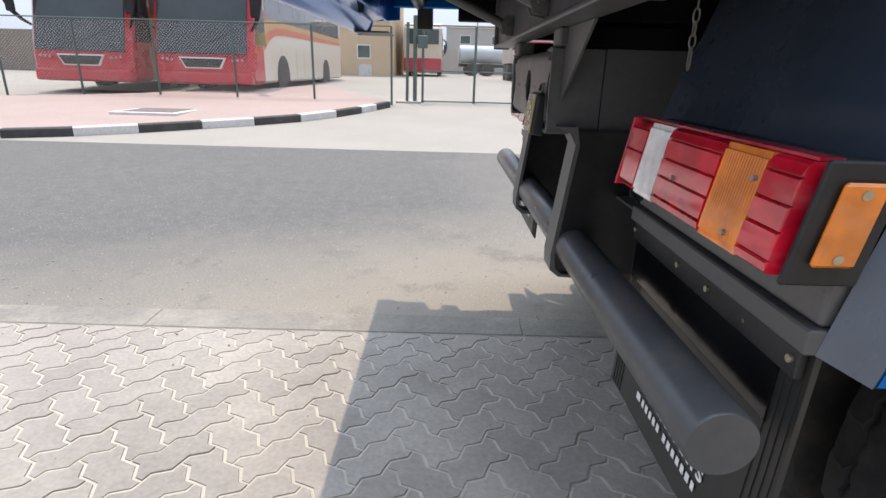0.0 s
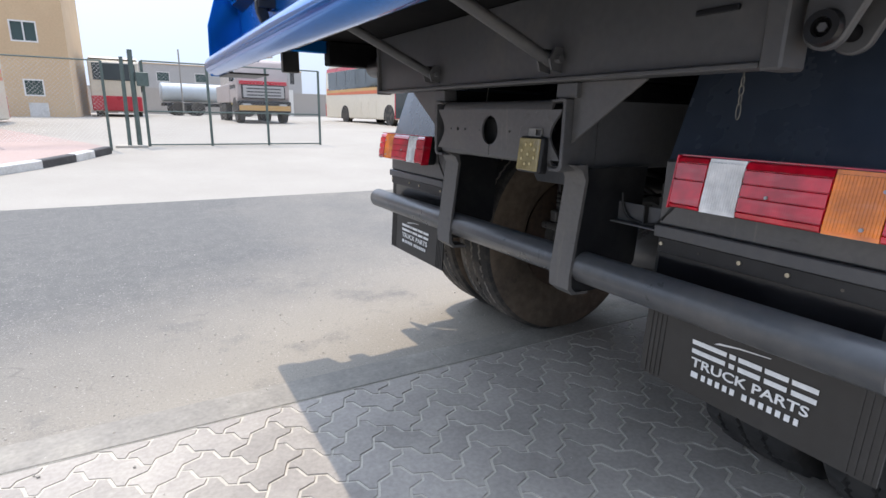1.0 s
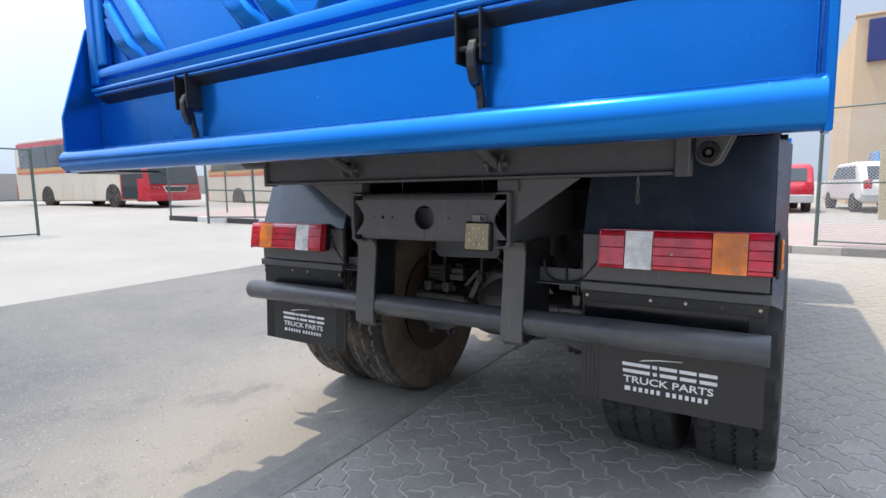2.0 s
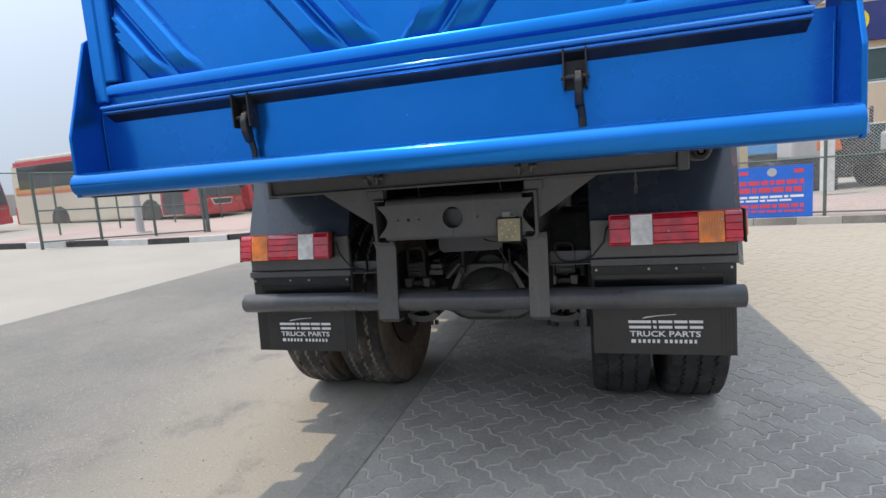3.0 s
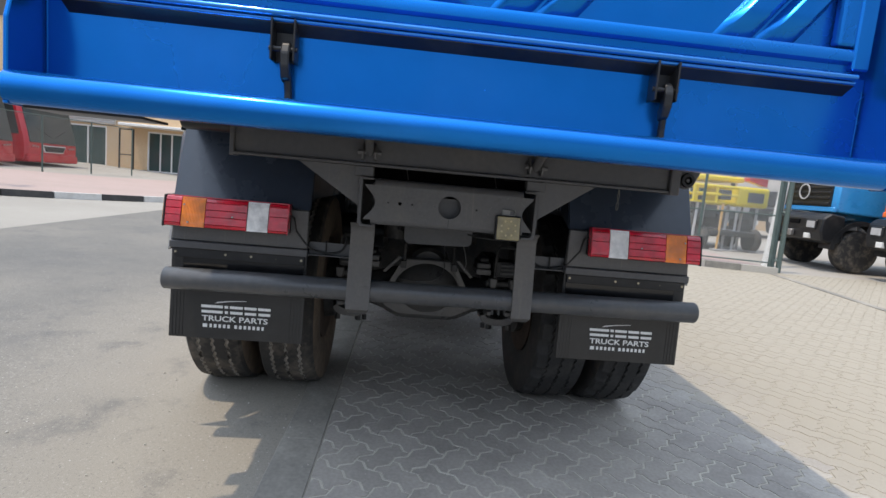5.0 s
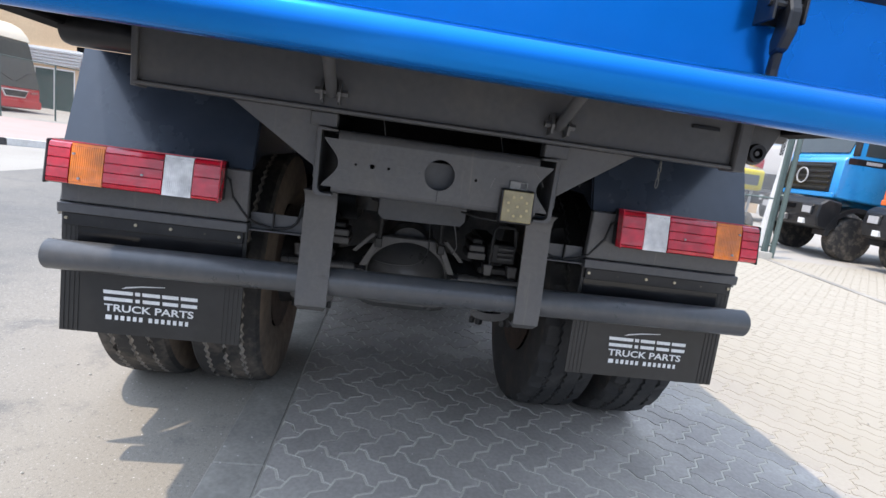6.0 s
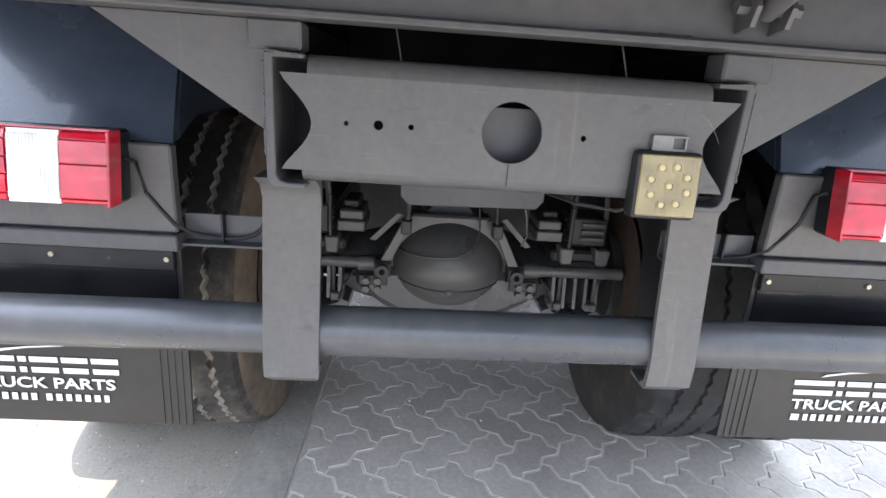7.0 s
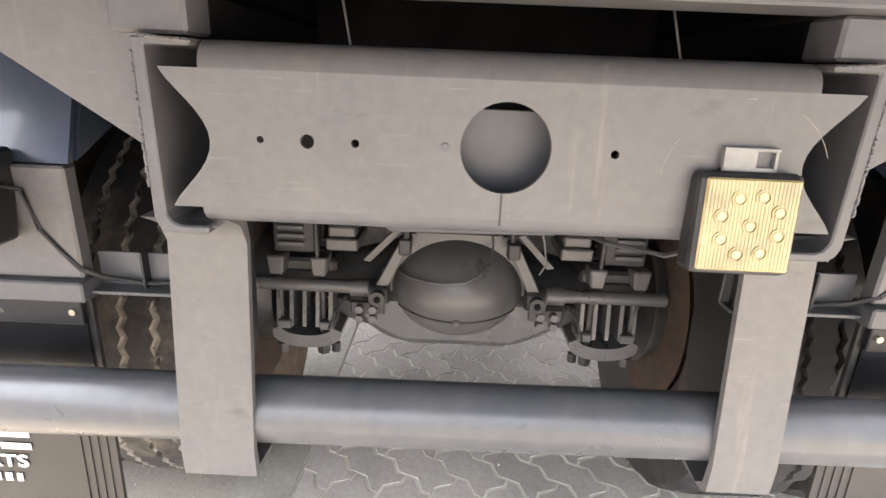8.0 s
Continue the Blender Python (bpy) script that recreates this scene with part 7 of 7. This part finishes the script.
def banner_sign():
    p = Vector((10.15, -1.62))
    q = Vector((9.95, -3.0))
    d = (q - p)
    ang = math.degrees(math.atan2(d.y, d.x))
    top = thing("banner", pose(p.x - 0.06, p.y, lie(p.x, p.y) + 0.14, 0, 0, ang), "blue printed banner tied to the fence", "sign")
    L = d.length
    part("sheet", box(0, L, -0.02, -0.008, 0.0, 1.04, 0.003), BANNER, top)
    part("emblem", disc((L * 0.5, -0.021, 0.92), 'y', 0.085, -0.004, 0.0, 20), LIGHT_GREY, top)
    for x0, x1, z0, z1, mt in ((0.12, 0.32, 1.26, 1.36, BANNER_RED), (L - 0.32, L - 0.12, 1.26, 1.36, BANNER_RED), (0.12, L - 0.12, 0.98, 1.10, BANNER_RED), (0.12, L - 0.12, 0.78, 0.92, BANNER_RED), (0.12, L - 0.12, 0.64, 0.70, WHITE), (0.12, L - 0.3, 0.55, 0.60, WHITE), (0.12, L - 0.12, 0.38, 0.48, BANNER_RED), (0.12, L - 0.12, 0.26, 0.32, BANNER_RED)):
        x, k = x0, 0
        rnd = random.Random(int(z0 * 100))
        while x < x1 - 0.02:
            w = min(x1 - x, rnd.uniform(0.10, 0.26))
            part("print_bar", box(x, x + w - 0.03, -0.024, -0.0205, z0 * 0.776 - 0.093, z1 * 0.776 - 0.093), mt, top)
            x += w


banner_sign()


def poles():
    a = thing("lamp_post", stand(10.18, 13.95, 0, 0.1), "tall grey street lamp post", "street lamp")
    part("pole", tube([(0, 0, 0), (0, 0, 9.0)], [0.11, 0.06], 14), LIGHT_GREY, a, smooth=True)
    part("base_plate", box(-0.2, 0.2, -0.2, 0.2, 0, 0.06, 0.01), LIGHT_GREY, a)
    part("lamp_head", box(-0.35, 0.35, -0.12, 0.12, 9.0, 9.12, 0.03), LIGHT_GREY, a)
    b = thing("leaning_post", stand(10.2, -6.95, 0), "pale leaning concrete post behind the fence", "post")
    part("shaft", tube([(0, 0, 0), (0.25, -0.42, 3.1)], 0.10, 12), KERB_W, b, smooth=True)
    c = thing("concrete_post", stand(15.5, -5.3, 0, 0.1), "white concrete post behind the fence", "post")
    part("shaft", box(-0.14, 0.14, -0.14, 0.14, 0, 3.4, 0.02), KERB_W, c)
    d = thing("signal_mast", stand(2.5, 46, 0), "thin mast far behind the gate", "mast")
    part("mast", tube([(0, 0, 0), (0, 0, 4.8)], 0.05, 8), STEEL, d)


poles()


def far_things():
    w = single("far_wall", box(-8, 40, 56, 56.4, 0, 3.2), FAR_WALL, "long low grey boundary wall", "wall", "structure")
    for k in range(9):
        single("wall_pier", box(-7 + k * 5, -6.6 + k * 5, 55.8, 56.0, 0, 3.5), WHITE, "white wall pier", "wall", "structure")
    e = building(Matrix.Translation((0.0, 62.0, 0.5)), "pale far building behind the boundary wall", 16, 10, 5.2, [(1.5, 2.7, 3.55, 4.5, 1), (5.0, 6.2, 3.55, 4.5, 1), (9.0, 10.2, 3.55, 4.5, 1)], LIGHT_GREY)
    single("dark_wall", box(-40, -12.5, 27, 27.4, 0, 2.6), material("brown_dusty_wall", (0.20, 0.165, 0.135), 0.9, 0, 0.08, 5, 0.6, 0), "low brown boundary wall behind the buses", "wall", "structure")
    # parked machinery behind the fence on the far side
    rnd = random.Random(5)
    for k in range(5):
        x, y = 16.9 + 0.35 * k, -5.2 - 1.55 * k
        t = thing("machine_part", stand(x, y, -75 + rnd.uniform(-12, 12)), "dusty dark axle unit standing behind the fence", "machine part", "stored axle units")
        part("frame", box(-0.8, 0.8, 0, 2.2, 0.75, 1.05, 0.03), AXLE, t)
        part("housing", box(-0.5, 0.5, -0.1, 0.6, 1.05, 1.7, 0.08, seg=2), AXLE if k % 2 else LIGHT_GREY, t)
        for s in (1, -1):
            wheel_parts(t, s * 0.85, 0.45, 0.5, 0.3)
    t = thing("stacked_boards", stand(17.8, -2.9, -80), "stack of pale upright boards behind the fence", "boards")
    for k in range(7):
        part("board", box(-1.0 + k * 0.3, -0.74 + k * 0.3, 0, 0.05, 0, 1.9 + 0.1 * rnd.random(), 0.01, m=pose(0, 0, 0, rnd.uniform(-6, -3))), material("weathered_board", (0.42, 0.33, 0.2), 0.8, 0, 0.15, 20, 3, 0.1) if k == 0 else bpy.data.materials["weathered_board"], t)
    o = thing("orange_cover", stand(17.4, -5.55, 0), "orange plastic cover behind the fence", "cover")
    part("shell", prism([(-0.7, 1.2), (-0.55, 1.65), (-0.2, 1.85), (0.3, 1.85), (0.6, 1.6), (0.7, 1.2)], 'x', -0.5, 0.5, bevel=0.06), ORANGE, o, smooth=True)
    part("stand", box(-0.4, 0.4, -0.6, 0.6, 0, 1.2, 0.02), AXLE, o)


far_things()


def car(m, paint, label):
    """A parked estate car, its tail towards -y at the origin."""
    top = thing("car", m, label, "car")
    o = [(0.05, 0.40), (0.0, 0.85), (0.12, 1.02), (0.42, 1.55), (0.8, 1.66), (2.7, 1.62), (3.35, 1.10), (4.3, 0.95), (4.5, 0.75), (4.5, 0.35)]
    part("body", prism(o, 'x', -0.9, 0.9, bevel=0.07), paint, top, "painted body", smooth=True)
    part("rear_window", prism([(0.13, 1.08), (0.36, 1.50), (0.42, 1.49), (0.19, 1.07)], 'x', -0.70, 0.70), DARK_GLASS, top)
    part("bumper", box(-0.88, 0.88, -0.06, 0.15, 0.35, 0.62, 0.04, seg=2), LIGHT_GREY, top)
    for s in (1, -1):
        part("tail_lamp", box(s * 0.74 - 0.11, s * 0.74 + 0.11, -0.012, 0.12, 0.78, 1.06, 0.02), RED_LENS, top, "red tail lamp")
        part("side_window", prism([(0.6, 1.10), (0.75, 1.52), (2.6, 1.50), (3.1, 1.10)], 'x', *((0.88, 0.905) if s > 0 else (-0.905, -0.88))), DARK_GLASS, top)
        for y in (0.85, 3.55):
            wheel_parts(top, s * 0.80, y, 0.33, 0.22)


car(stand(19.5, 0.4, -84), BUS_RED, "red estate car parked beyond the fence")
car(stand(19.8, -2.6, -80), WHITE, "white estate car parked beyond the fence")

# ---- pavers, laid in a herringbone across the yard ----
def pavers():
    """Wavy-edged pavers in a diagonal herringbone; those round the truck's tail are pieces of their own."""
    top = thing("pavement", Matrix(), "grey interlocking pavers with pale sand in the joints", "pavement", kind="structure")
    A = 0.1195

    def edge(p, q):
        d = (q[0] - p[0], q[1] - p[1])
        sgn = 1 if d[0] + d[1] > 0 else -1
        nx, ny = -abs(d[1]), abs(d[0])
        out = [p]
        for f, o in ((0.27, D), (0.73, -D)):
            oo = o * sgn
            out.append((p[0] + d[0] * f + nx * oo / 1.0, p[1] + d[1] * f + ny * oo / 1.0))
        return out

    def outline(w, h):
        cs = [(i, 0) for i in range(w)] + [(w, j) for j in range(h)] + [(w - i, h) for i in range(w)] + [(0, h - j) for j in range(h)]
        pts = []
        for k in range(len(cs)):
            p, q = cs[k], cs[(k + 1) % len(cs)]
            out = edge((p[0] * 1.0, p[1] * 1.0), (q[0] * 1.0, q[1] * 1.0))
            pts += out
        return [(x * A, y * A) for x, y in pts]

    D = 0.115
    half = 0.0049

    def shrink(pts, e):
        n = len(pts)
        res = []
        for i in range(n):
            p0, p1, p2 = Vector(pts[i - 1]), Vector(pts[i]), Vector(pts[(i + 1) % n])
            t = (p2 - p0).normalized()
            res.append(p1 + Vector((-t.y, t.x)) * e)
        return res

    def piece(pts):
        """A paver from its outline: flat top with a worn edge and short sides."""
        b = bmesh.new()
        a = [b.verts.new((p.x, p.y, 0.0)) for p in shrink(pts, half + 0.002)]
        c = [b.verts.new((p.x, p.y, -0.010)) for p in shrink(pts, half - 0.0005)]
        b.faces.new(a)
        n = len(pts)
        for i in range(n):
            b.faces.new((c[i], c[(i + 1) % n], a[(i + 1) % n], a[i]))
        return b
    kinds = {"h": outline(2, 1), "v": outline(1, 2)}
    meshes = {k: mesh_of(piece(v), "paver", PAVER) for k, v in kinds.items()}
    raw = {}
    for k in kinds:
        b = piece(kinds[k])
        raw[k] = ([v.co.copy() for v in b.verts], [[v.index for v in f.verts] for f in b.faces]) if b.verts.index_update() is None else None
        b.free()
    rot = Matrix.Rotation(radians(45), 4, 'Z')
    START = Vector((0.08, 0.1255, 0))
    verts, faces = [], []
    rnd = random.Random(11)
    count = 0
    cells = []
    for i in range(-80, 110):
        for j in range(-110, 80):
            k = (i - j) % 4
            if k not in (0, 3):
                continue
            kind = "h" if k == 0 else "v"
            o = rot @ Vector((i * A, j * A, 0)) + START
            mid = rot @ Vector(((i + (1 if kind == "h" else 0.5)) * A, (j + (0.5 if kind == "h" else 1)) * A, 0)) + START
            if not (PX0 + 0.1 < mid.x < PX1 - 0.1 and PY0 + 0.1 < mid.y < PY1 + 0.12):
                continue
            cells.append((kind, o, mid))
    cells.sort(key=lambda q: math.hypot(q[2].x - 0.35, (q[2].y - 1.75) * 1.0))
    for kind, o, mid in cells:
        vs, fs = raw[kind]
        z = rnd.uniform(-0.0012, 0.0012) + lie(mid.x, mid.y)
        world_pts = [rot @ v + o for v in vs]
        over = max(p.y for p in world_pts) > PY1
        if over:
            if min(p.y for p in world_pts) > PY1 - 0.02:
                continue
            # a piece cut along the edging
            b = bmesh.new()
            bv = [b.verts.new((p.x, p.y, p.z + z)) for p in world_pts]
            for f in fs:
                b.faces.new([bv[q] for q in f])
            bmesh.ops.bisect_plane(b, geom=b.verts[:] + b.edges[:] + b.faces[:], plane_co=(0, PY1 - 0.004, 0), plane_no=(0, 1, 0), clear_outer=True)
            b.verts.index_update()
            base = len(verts)
            verts += [tuple(v.co) for v in b.verts]
            faces += [[base + v.index for v in f.verts] for f in b.faces]
            b.free()
        elif count < 300:
            ob = new("paver", meshes[kind])
            ob.parent = top
            ob.location = (o.x, o.y, z)
            ob.rotation_euler = (rnd.uniform(-0.006, 0.006), rnd.uniform(-0.006, 0.006), radians(45))
            count += 1
        else:
            base = len(verts)
            verts += [(p.x, p.y, p.z + z) for p in world_pts]
            faces += [[base + q for q in f] for f in fs]
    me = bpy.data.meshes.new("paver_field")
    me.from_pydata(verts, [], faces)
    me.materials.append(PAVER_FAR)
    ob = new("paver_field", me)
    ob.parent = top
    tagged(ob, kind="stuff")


pavers()
